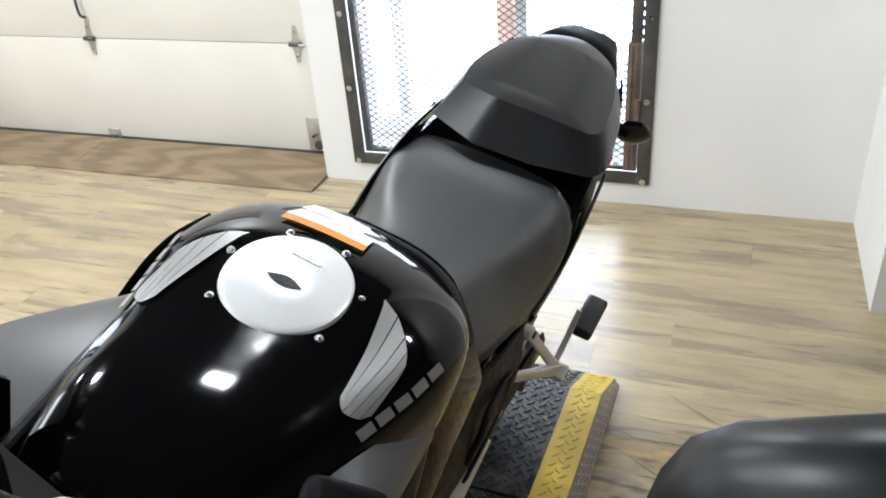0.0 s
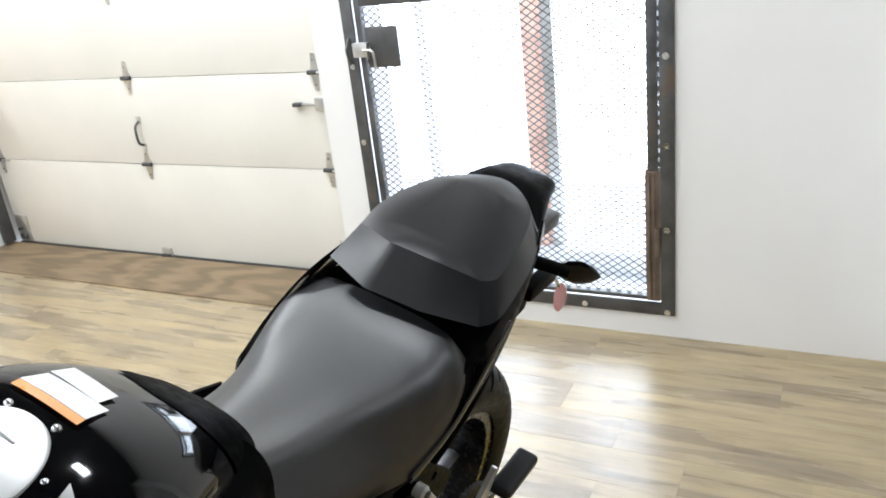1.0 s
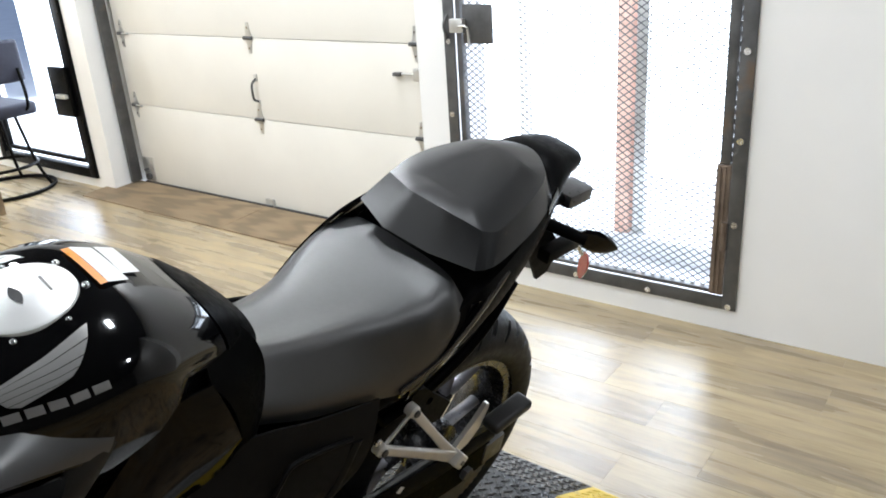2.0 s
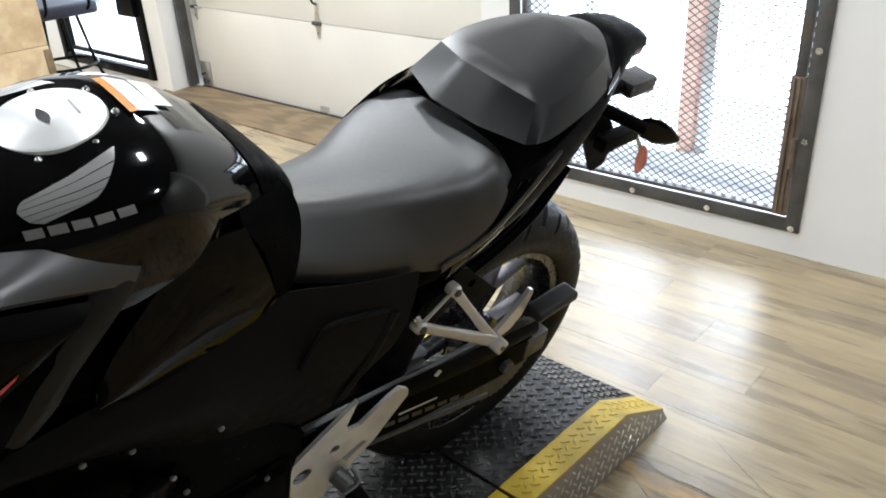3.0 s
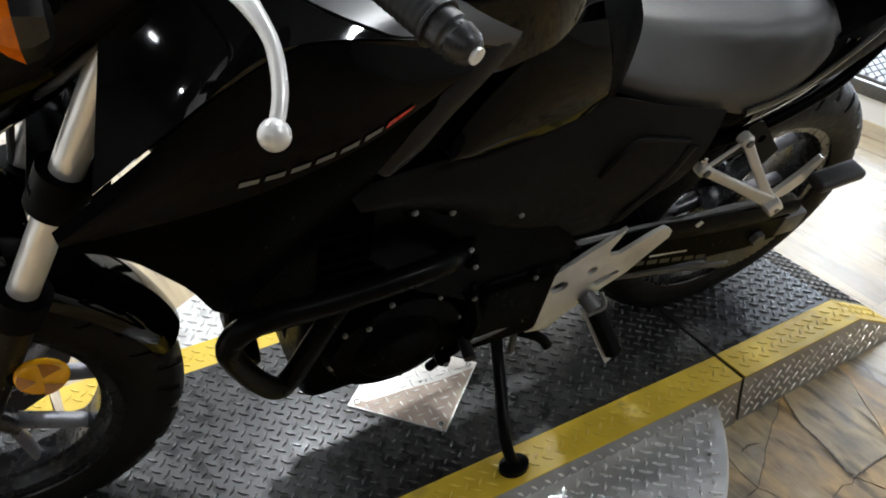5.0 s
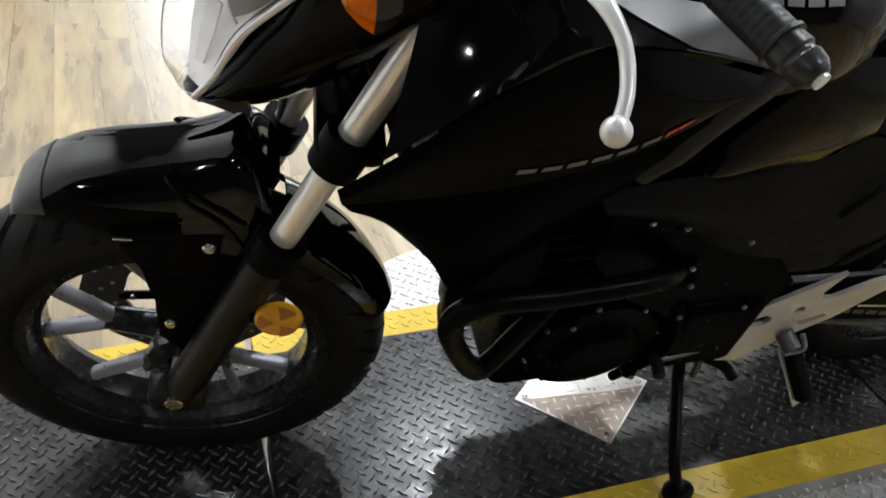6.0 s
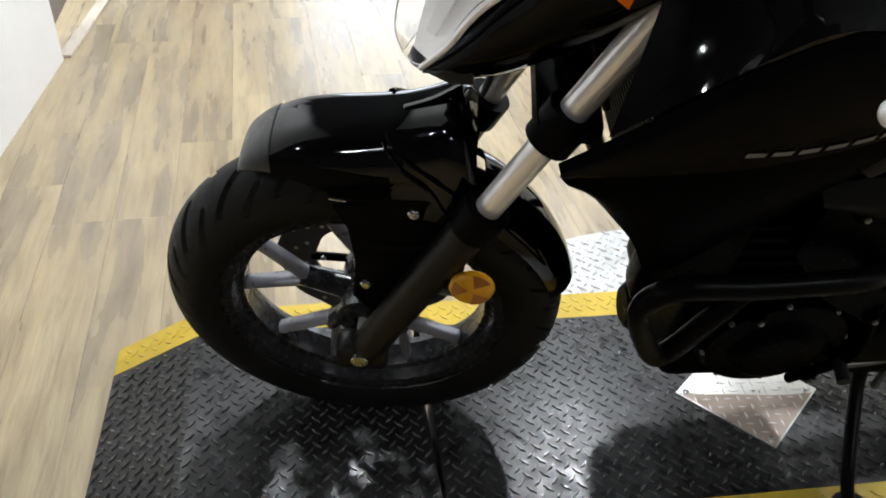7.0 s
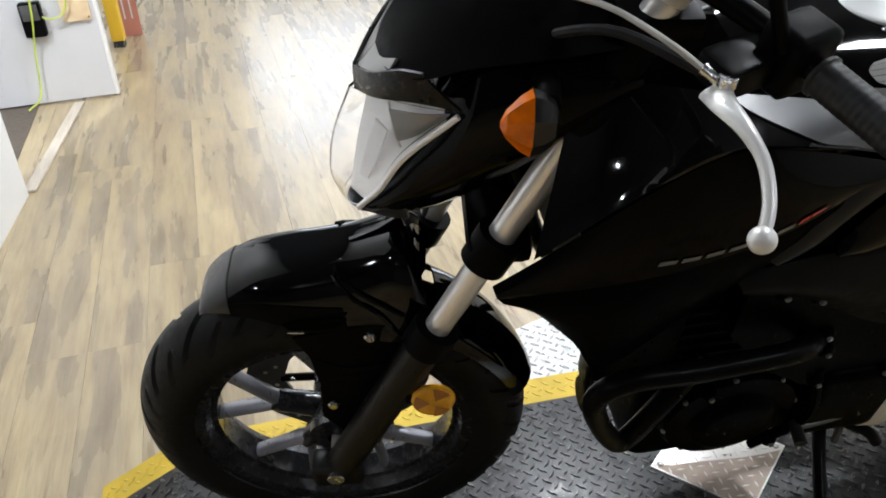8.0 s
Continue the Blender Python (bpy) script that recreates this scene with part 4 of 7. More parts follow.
def bolt(name, p, r, parent, h=0.006, steer=False, material=M_CHROME):
    bm = disc_bm(p, r, h, 12, "x", bevel=0.35)
    return (fpart if steer else part)(name, bm, material, parent)


FRONT_R, REAR_R, BASE = 0.303, 0.308, 1.351


def tyre_bm(centre, R, w, rim_r, grooves, slope):
    """A tyre whose net is sheared along the slanted grooves, so that they stay clean."""
    n, m = grooves * 22, 34
    rows = []
    for k in range(n + 1):
        a = 2 * math.pi * k / n
        row = []
        for j in range(m + 1):
            t = -1 + 2 * j / m
            ph = t * radians(118)
            sec_h = R - rim_r
            rr = R - sec_h * 0.62 + sec_h * 0.62 * math.cos(ph) if abs(ph) < math.pi / 2 else rim_r + (R - sec_h * 0.62 - rim_r) * (1 - (abs(ph) - math.pi / 2) / radians(28))
            x = w / 2 * math.sin(ph) if abs(ph) < math.pi / 2 else math.copysign(w / 2 * (1 - 0.16 * ((abs(ph) - math.pi / 2) / radians(28)) ** 2), t)
            u = abs(ph) / (math.pi / 2)
            turn = a + slope * min(u, 0.9) * 2 * math.pi / grooves
            col = (k + (11 if t < 0 else 0)) % 22
            if (col < 3 and 0.14 < u < 0.62) or (10 <= col < 12 and 0.40 < u < 0.80):
                rr -= 0.006
            row.append(Vector(centre) + Vector((x, rr * math.cos(turn), rr * math.sin(turn))))
        rows.append(row)
    return weld(quads(bmesh.new(), rows), 1e-6)


def rim_bm(centre, r, w):
    p = [(r + 0.004, -w / 2), (r + 0.002, -w / 2 + 0.006), (r - 0.016, -w / 2 + 0.010), (r - 0.022, -w / 2 + 0.028), (r - 0.030, -w / 5),
         (r - 0.030, w / 5), (r - 0.022, w / 2 - 0.028), (r - 0.016, w / 2 - 0.010), (r + 0.002, w / 2 - 0.006), (r + 0.004, w / 2), (r + 0.006, 0)]
    return weld(lathe_bm(p + [p[0]], centre, 72))


def wheel(name, centre, R, w, rim_r, add, hub_r, label, turn, disc_side):
    wh = new(name)
    wh.parent = bike
    tagged(wh, label)
    c = Vector(centre)
    add("tyre", tyre_bm(c, R, w, rim_r, 18, 0.9), M_RUBBER, wh, "black road tyre with slanted grooves", 30)
    add("rim", rim_bm(c, rim_r, w * 0.86), M_RIM, wh, "black cast rim")
    add("hub", weld(lathe_bm([(0.012, -0.06), (hub_r, -0.055), (hub_r, -0.03), (hub_r * 0.8, 0), (hub_r, 0.03), (hub_r, 0.055), (0.012, 0.06)], c, 28)), M_RIM, wh)
    for k in range(5):
        a = radians(turn + 72 * k)
        er = Vector((0, math.cos(a), math.sin(a)))
        et = Vector((0, -math.sin(a), math.cos(a)))
        rr = rim_r - 0.024
        # a forked arm: a stem from the hub that splits towards the rim
        knot = c + er * (rr * 0.52)
        bm = bmesh.new()
        root = bmesh.new()

        def bar(bm, p, q, w0, w1, d0, d1):
            d = (q - p).normalized()
            u = Vector((1, 0, 0))
            v = d.cross(u).normalized()
            rows = []
            for t in (0, 0.5, 1):
                o = p.lerp(q, t)
                ww, dd = w0 + (w1 - w0) * t, d0 + (d1 - d0) * t
                rows.append([o + v * (ww * math.cos(g)) + u * (dd * math.sin(g)) for g in [2 * math.pi * i / 10 + 0.3 for i in range(10)]])
            quads(bm, rows, True, True)
        bar(root, c + er * hub_r * 0.7, knot + er * 0.004, 0.016, 0.013, 0.024, 0.020)
        for s in (-1, 1):
            b = radians(turn + 72 * k + s * 17)
            bar(bm, knot - er * 0.012, c + Vector((0, math.cos(b), math.sin(b))) * (rr + 0.004), 0.0085, 0.0072, 0.016, 0.014)
        sp_ = add("spoke", bm, M_SPOKE, wh, "forked grey cast spoke")
        add("spoke_root", root, M_RIM, sp_, "black root of the spoke")
    if disc_side:
        x = disc_side * 0.062
        n = 60
        bm = bmesh.new()
        prof = [(0.088, x - 0.0025), (0.150, x - 0.0025), (0.150, x + 0.0025), (0.088, x + 0.0025)]
        rows = []
        for k in range(n + 1):
            a = 2 * math.pi * k / n
            wv = 1 + 0.018 * math.cos(10 * a)
            rows.append([c + Vector((o, r * wv * math.cos(a), r * wv * math.sin(a))) for r, o in prof + [prof[0]]])
        rotor = add("brake_disc", weld(quads(bm, rows)), M_STEEL_DARK, wh, "drilled wave brake disc")
        for k in range(40):
            a = 2 * math.pi * k / 40
            rr = 0.105 + 0.030 * ((k * 7) % 3) / 2
            add("disc_hole", disc_bm(c + Vector((x + 0.0026, rr * math.cos(a), rr * math.sin(a))), 0.0038, 0.0006, 8, "x"), M_ALU, rotor)
        for k in range(6):
            a = 2 * math.pi * k / 6
            add("disc_bolt", disc_bm(c + Vector((x + 0.0026, 0.075 * math.cos(a), 0.075 * math.sin(a))), 0.006, 0.004, 8, "x"), M_CHROME, rotor)
        bm = bmesh.new()
        for k in range(6):
            a = 2 * math.pi * k / 6
            tube_bm([c + Vector((x, 0.03 * math.cos(a), 0.03 * math.sin(a))), c + Vector((x, 0.095 * math.cos(a), 0.095 * math.sin(a)))], 0.007, 8, bm=bm)
        add("disc_carrier", bm, M_ENGINE, rotor)
    return wh


wheel("front_wheel", (0, 0, FRONT_R), FRONT_R, 0.120, 0.216, fpart, 0.040, "front wheel with five forked spokes", 20, -1)
wheel("rear_wheel", (0, BASE, REAR_R), REAR_R, 0.160, 0.216, part, 0.055, "rear wheel with five forked spokes", 50, -1)


# ---- fork and front mudguard ----
def fork_y(z):
    return 0.006 + (z - 0.291) * 0.466


for s in (1, -1):
    x = 0.105 * s
    leg = fpart("fork_leg", tube_bm([(x, fork_y(0.285), 0.285), (x, fork_y(0.45), 0.45), (x, fork_y(0.598), 0.598)], 0.026, 18, 12), M_SLIDER, bike, "black fork slider")
    fpart("axle_clamp", box_bm((x - 0.022, -0.032, 0.272), (x + 0.022, 0.045, 0.322), 0.012, seg=3), M_SLIDER, leg)
    fpart("axle_nut", disc_bm((x + s * 0.020, 0.004, FRONT_R), 0.013, s * 0.008, 16, "x"), M_CHROME, leg, "bright axle end")
    fpart("dust_seal", tube_bm([(x, fork_y(0.585), 0.585), (x, fork_y(0.622), 0.622)], 0.031, 18), M_SATIN, leg)
    fpart("fork_tube", tube_bm([(x, fork_y(0.60), 0.60), (x, fork_y(1.07), 1.07)], 0.0170, 20), M_FORK, leg, "bright silver fork tube")
    fpart("fork_clamp", tube_bm([(x, fork_y(0.735), 0.735), (x, fork_y(0.778), 0.778)], 0.029, 20), M_SATIN, leg, "black clamp collar")
    fpart("fork_cover", tube_bm([(x, fork_y(0.925), 0.925), (x, fork_y(1.035), 1.035)], 0.0225, 18), M_SATIN, leg, "black cover round the fork top")
    fpart("fork_cap", tube_bm([(x, fork_y(1.06), 1.06), (x, fork_y(1.085), 1.085)], 0.019, 12), M_ALU, leg)
    if s > 0:
        refl = fpart("side_reflector", weld(lathe_bm([(0, 0.010), (0.018, 0.008), (0.023, 0.004), (0.024, 0), (0, 0)], (0, 0, 0), 24)), M_REFLECT_AMBER, leg, "amber oval side reflector")
        refl.data.transform(STEER.inverted())
        refl.data.transform(STEER @ Matrix.Translation((0.130, 0.152, 0.500)) @ Matrix.Rotation(radians(-22), 4, "Y") @ Matrix.Diagonal((1, 1.25, 1.0, 1)))
        for q in range(3):
            wb = bmesh.new()
            g0 = radians(120 * q + 60)
            fan = [Vector((0.0112, 0.004 * math.cos(g0), 0.004 * math.sin(g0)))] + [Vector((0.0088, 0.021 * math.cos(g0 + radians(d)), 0.021 * math.sin(g0 + radians(d)))) for d in (-30, -15, 0, 15, 30)]
            wv = [wb.verts.new(STEER @ (Matrix.Translation((0.1305, 0.152, 0.500)) @ Matrix.Rotation(radians(-22), 4, "Y") @ Matrix.Diagonal((1, 1.25, 1.0, 1)) @ v)) for v in fan]
            for a1, b1 in zip(wv[1:], wv[2:]):
                wb.faces.new((wv[0], a1, b1))
            part("reflector_prism", wb, M_AMBER_DARK, refl)
        fpart("reflector_bracket", box_bm((0.112, 0.115, 0.490), (0.131, 0.168, 0.508), 0.004), M_SATIN, leg)
fpart("lower_yoke", box_bm((-0.12, fork_y(0.757) - 0.03, 0.742), (0.12, fork_y(0.757) + 0.045, 0.772), 0.012), M_SATIN, bike)
fpart("axle", tube_bm([(-0.12, 0.004, FRONT_R), (0.12, 0.004, FRONT_R)], 0.010, 12), M_ALU, bike)
fpart("brake_caliper", box_bm((-0.115, 0.07, 0.33), (-0.06, 0.16, 0.45), 0.015, seg=3), M_ENGINE, bike)


def guard_row(y, z, w, d, n=21, p=0.85):
    """One cross-section of the guard: an arch of half width w that falls by d to its lower edges."""
    row = []
    for j in range(n):
        a = radians(-90 + 180 * j / (n - 1))
        row.append(Vector((w * math.copysign(abs(math.sin(a)) ** 0.72, a), y + 0.12 * d * (1 - math.cos(a)), z - d * (1 - max(0, math.cos(a)) ** p))))
    return row


def sheet(rows, thick=0.003):
    bm = quads(bmesh.new(), rows)
    bmesh.ops.recalc_face_normals(bm, faces=bm.faces[:])
    bmesh.ops.solidify(bm, geom=bm.faces[:], thickness=thick)
    return bm


def mudguard():
    ctrl = [(-0.157, 0.582, 0.034, 0.006), (-0.153, 0.598, 0.050, 0.022), (-0.141, 0.614, 0.060, 0.040), (-0.118, 0.633, 0.068, 0.055), (-0.085, 0.650, 0.073, 0.072), (-0.040, 0.661, 0.076, 0.094),
            (0.005, 0.669, 0.078, 0.112), (0.050, 0.679, 0.079, 0.122), (0.085, 0.692, 0.081, 0.130), (0.110, 0.702, 0.083, 0.134), (0.128, 0.694, 0.083, 0.124), (0.140, 0.674, 0.081, 0.104)]
    yz = spline([(0, c[0], c[1]) for c in ctrl], 48)
    wd = spline([(0, c[2], c[3]) for c in ctrl], 48)
    rows = [guard_row(p.y, p.z, q.y, q.z) for p, q in zip(yz, wd)]
    g = fpart("front_mudguard", sheet(rows), M_GLOSS, bike, "gloss black front mudguard", 60)
    # satin band round the nose and along the lower edge
    fpart("mudguard_nose", sheet([[q + Vector((q.x * 0.012, -0.0008, 0.0012)) for q in r] for r in rows[:11]], 0.0016), M_GREY_SATIN, g, "satin grey mudguard nose", 60)
    for s in (1, -1):
        lower = [[(q + Vector((s * 0.0025, 0, 0))) for q in (r[-4:] if s > 0 else r[3::-1])] for r in rows[10:31]]
        fpart("mudguard_band", sheet(lower, 0.002), M_SATIN, g, "satin band along the guard's lower edge", 60)
        out = [(-0.030, 0.575), (-0.012, 0.535), (-0.004, 0.470), (-0.008, 0.395), (0.020, 0.355), (0.060, 0.352), (0.105, 0.450), (0.150, 0.540), (0.150, 0.590), (0.128, 0.600), (0.05, 0.592)]
        ck = fpart("mudguard_cheek", plate_bm(out, s * 0.0735, s * 0.079), M_SATIN, g, "satin black mudguard cheek")
        fpart("cheek_crease", patch_bm([(s * 0.080, -0.010, 0.535), (s * 0.081, 0.035, 0.512), (s * 0.081, 0.10, 0.520)], [(s * 0.080, -0.006, 0.490), (s * 0.080, 0.03, 0.490), (s * 0.080, 0.10, 0.500)], 0.003, 0.003, 12, 3, s), M_SATIN, ck)
        for y, z in ((0.072, 0.575), (0.010, 0.425)):
            fpart("cheek_bolt", disc_bm((s * 0.079, y, z), 0.0085, s * 0.006, 12, "x", bevel=0.4), M_CHROME, ck)
        # dark slot in the flank
        fpart("flank_slot", patch_bm([(s * 0.0775, -0.040, 0.602), (s * 0.080, 0.00, 0.612), (s * 0.0805, 0.045, 0.615)], [(s * 0.0785, -0.030, 0.592), (s * 0.081, 0.01, 0.594), (s * 0.081, 0.035, 0.600)], 0.001, 0.002, 10, 3, s), M_ENGINE, g)
        fpart("flank_edge", tube_bm([(s * 0.081, -0.034, 0.591), (s * 0.083, -0.012, 0.5915)], 0.0016, 8), M_CHROME, g)
    # raised rear arch with two ribs and a fin
    for s in (1, -1):
        fpart("arch_rib", tube_bm([(s * 0.048, 0.030, 0.662), (s * 0.0545, 0.034, 0.656), (s * 0.069, 0.055, 0.636), (s * 0.078, 0.087, 0.615), (s * 0.0840, 0.1146, 0.577)], 0.0027, 8, 22), M_GLOSS, g)
        fpart("arch_rib", tube_bm([(s * 0.040, 0.034, 0.670), (s * 0.048, 0.038, 0.664), (s * 0.0645, 0.058, 0.648), (s * 0.0775, 0.095, 0.629), (s * 0.0820, 0.117, 0.617)], 0.0027, 8, 22), M_GLOSS, g)
    fpart("arch_fin", patch_bm([(0, 0.050, 0.681), (0, 0.085, 0.698), (0, 0.117, 0.722)], [(0, 0.060, 0.672), (0, 0.095, 0.684), (0, 0.126, 0.690)], 0.0, 0.006, 10, 3), M_GLOSS, g)
    # rear part of the guard behind the fork
    tail_rows = []
    for k in range(14):
        a = radians(60 - 43 * k / 13)
        p = Vector((0, 0.322 * math.cos(a), FRONT_R + 0.322 * math.sin(a)))
        w = 0.068 - 0.016 * (k / 13) ** 2
        tail_rows.append([p + Vector((w * math.sin(c), -0.035 * (1 - math.cos(c)) * math.cos(a), -0.035 * (1 - math.cos(c)) * math.sin(a))) for c in [radians(-90 + 15 * j) for j in range(13)]])
    fpart("mudguard_tail", sheet(tail_rows), M_GLOSS, g, "gloss black rear end of the mudguard", 60)
    return g


mudguard()


# ---- headlight ----
def headlight():
    def ring(y, zb, zt, w, tw):
        h = (zt - zb) / 2
        zc = (zt + zb) / 2
        out = []
        for k in range(28):
            a = 2 * math.pi * k / 28
            c, s = math.cos(a), math.sin(a)
            ww = w * (1 - tw * max(0, -s)) * (1 - 0.25 * max(0, s))
            out.append(Vector((ww * math.copysign(abs(c) ** (0.75 if s > 0 else 0.42), c), y, zc + h * math.copysign(abs(s) ** 0.85, s))))
        return out
    rings = [ring(0.072, 0.748, 0.770, 0.035, 0.2), ring(0.095, 0.750, 0.815, 0.058, 0.3), ring(0.125, 0.757, 0.875, 0.078, 0.25), ring(0.16, 0.772, 0.94, 0.094, 0.2), ring(0.20, 0.802, 1.025, 0.114, 0.15),
             ring(0.24, 0.838, 1.045, 0.127, 0.10), ring(0.28, 0.884, 1.045, 0.133, 0.06), ring(0.32, 0.926, 1.035, 0.134, 0.05), ring(0.352, 0.955, 1.015, 0.126, 0.05)]
    body = fpart("headlight_cowl", smooth_loft(rings, 30), M_COWL, bike, "gloss black headlight cowl", 60)
    fpart("chin", patch_bm([(-0.045, 0.082, 0.770), (0, 0.055, 0.757), (0.045, 0.082, 0.770), (0.066, 0.125, 0.800)], [(-0.03, 0.10, 0.748), (0, 0.085, 0.744), (0.03, 0.10, 0.748), (0.055, 0.13, 0.765)], 0.0, 0.004, 16, 4), M_GREY_SATIN, body, "satin grey chin strip")
    # visor and fly screen on top
    top = [(0, 0.100, 0.962), (0, 0.115, 0.998), (0, 0.150, 1.045), (0, 0.22, 1.085), (0, 0.30, 1.10)]
    for s in (1, -1):
        edge = [(s * 0.074, 0.117, 0.970), (s * 0.096, 0.145, 0.976), (s * 0.114, 0.19, 0.998), (s * 0.128, 0.26, 1.014), (s * 0.122, 0.33, 1.020)]
        fpart("visor", patch_bm(top, edge, 0.012, 0.004, 18, 8, s), M_SATIN, body, "satin black visor half")
    # lamp bowl behind a clear lens
    front = [(0, 0.046, 0.758), (0, 0.037, 0.792), (0, 0.045, 0.850), (0, 0.068, 0.910)]
    for s in (1, -1):
        side = [(s * 0.040, 0.072, 0.772), (s * 0.066, 0.097, 0.825), (s * 0.082, 0.124, 0.880), (s * 0.093, 0.178, 0.936)]
        bowl_f = [(0, 0.060, 0.766), (0, 0.066, 0.80), (0, 0.076, 0.850), (0, 0.090, 0.905)]
        bowl_s = [(s * 0.036, 0.080, 0.776), (s * 0.060, 0.108, 0.828), (s * 0.075, 0.138, 0.880), (s * 0.084, 0.182, 0.930)]
        fpart("lens", patch_bm(front, side, 0.008, 0.003, 16, 8, s), M_CLEAR, body, "clear headlight lens").visible_shadow = False
        fpart("reflector_bowl", patch_bm(bowl_f, bowl_s, 0.0, 0.003, 16, 8, s), M_REFLECTOR, body, "silver lamp reflector")
        fpart("inner_lamp", patch_bm([(s * 0.042, 0.098, 0.895), (s * 0.034, 0.085, 0.850), (s * 0.024, 0.074, 0.805)], [(s * 0.058, 0.110, 0.890), (s * 0.050, 0.098, 0.850), (s * 0.036, 0.084, 0.808)], 0.0, 0.002, 8, 3, s), M_REFLECTOR, body)
        fpart("lamp_divider", tube_bm([(s * 0.050, 0.112, 0.922), (s * 0.064, 0.117, 0.895), (s * 0.076, 0.124, 0.882)], 0.0015, 8, 12), M_ALU, body)
        fpart("side_lamp", patch_bm([(s * 0.056, 0.112, 0.916), (s * 0.080, 0.145, 0.925), (s * 0.090, 0.174, 0.931)], [(s * 0.072, 0.120, 0.886), (s * 0.082, 0.140, 0.900), (s * 0.089, 0.170, 0.926)], 0.0, 0.002, 10, 4, s), M_BADGE, body, "grey side lamp panel")
        fpart("trim_strip", tube_bm([(s * 0.038, 0.070, 0.766), (s * 0.068, 0.098, 0.818), (s * 0.085, 0.126, 0.874), (s * 0.096, 0.182, 0.932)], 0.0035, 8, 18), M_REFLECTOR, body)
        fpart("brow", patch_bm([(0, 0.078, 0.936), (s * 0.045, 0.098, 0.955), (s * 0.078, 0.125, 0.978), (s * 0.092, 0.148, 0.982)], [(0, 0.078, 0.908), (s * 0.045, 0.100, 0.926), (s * 0.082, 0.140, 0.944), (s * 0.097, 0.185, 0.942)], 0.003, 0.004, 14, 4, s), M_BROW, body, "dark satin brow over the lens")
        fpart("marker_lens", patch_bm([(0, 0.100, 0.962), (s * 0.035, 0.106, 0.966), (s * 0.066, 0.122, 0.982)], [(0, 0.080, 0.936), (s * 0.035, 0.092, 0.946), (s * 0.062, 0.112, 0.964)], 0.002, 0.003, 8, 3, s), M_BADGE, body, "pale marker lamp above the lens")
    return body


headlight()
for s in (1, -1):
    fpart("cowl_stay", plate_bm([(0.285, 0.872), (0.345, 0.80), (0.44, 0.90), (0.455, 0.985), (0.42, 1.03), (0.33, 1.03)], s * 0.076, s * 0.082), M_SATIN, bike, "black inner panel behind the headlight")
    stalk = fpart("front_indicator", tube_bm([(s * 0.10, 0.265, 0.985), (s * 0.165, 0.255, 0.990)], 0.013, 12), M_SATIN, bike, "amber front indicator on a short stalk")
    rows = []
    for t, r, hh in ((0.010, 0.007, 0.010), (0.014, 0.015, 0.021), (0.023, 0.0205, 0.030), (0.034, 0.0225, 0.034)):
        rows.append([Vector((s * 0.190 + r * 0.8 * math.cos(a), 0.272 - t, 0.990 + hh * math.sin(a))) for a in [2 * math.pi * k / 8 + 0.39 for k in range(8)]])
    fpart("indicator_shell", loft(rows), M_SHELL, stalk, "gloss black indicator shell", 20)
    rows = []
    for t, r, hh in ((0.034, 0.0223, 0.0338), (0.044, 0.019, 0.027), (0.056, 0.011, 0.014), (0.061, 0.002, 0.003)):
        rows.append([Vector((s * 0.190 + r * 0.8 * math.cos(a), 0.272 - t, 0.990 + hh * math.sin(a))) for a in [2 * math.pi * k / 8 + 0.39 for k in range(8)]])
    fpart("indicator_lens", loft(rows), M_AMBER, stalk, "amber plastic lens", 20)


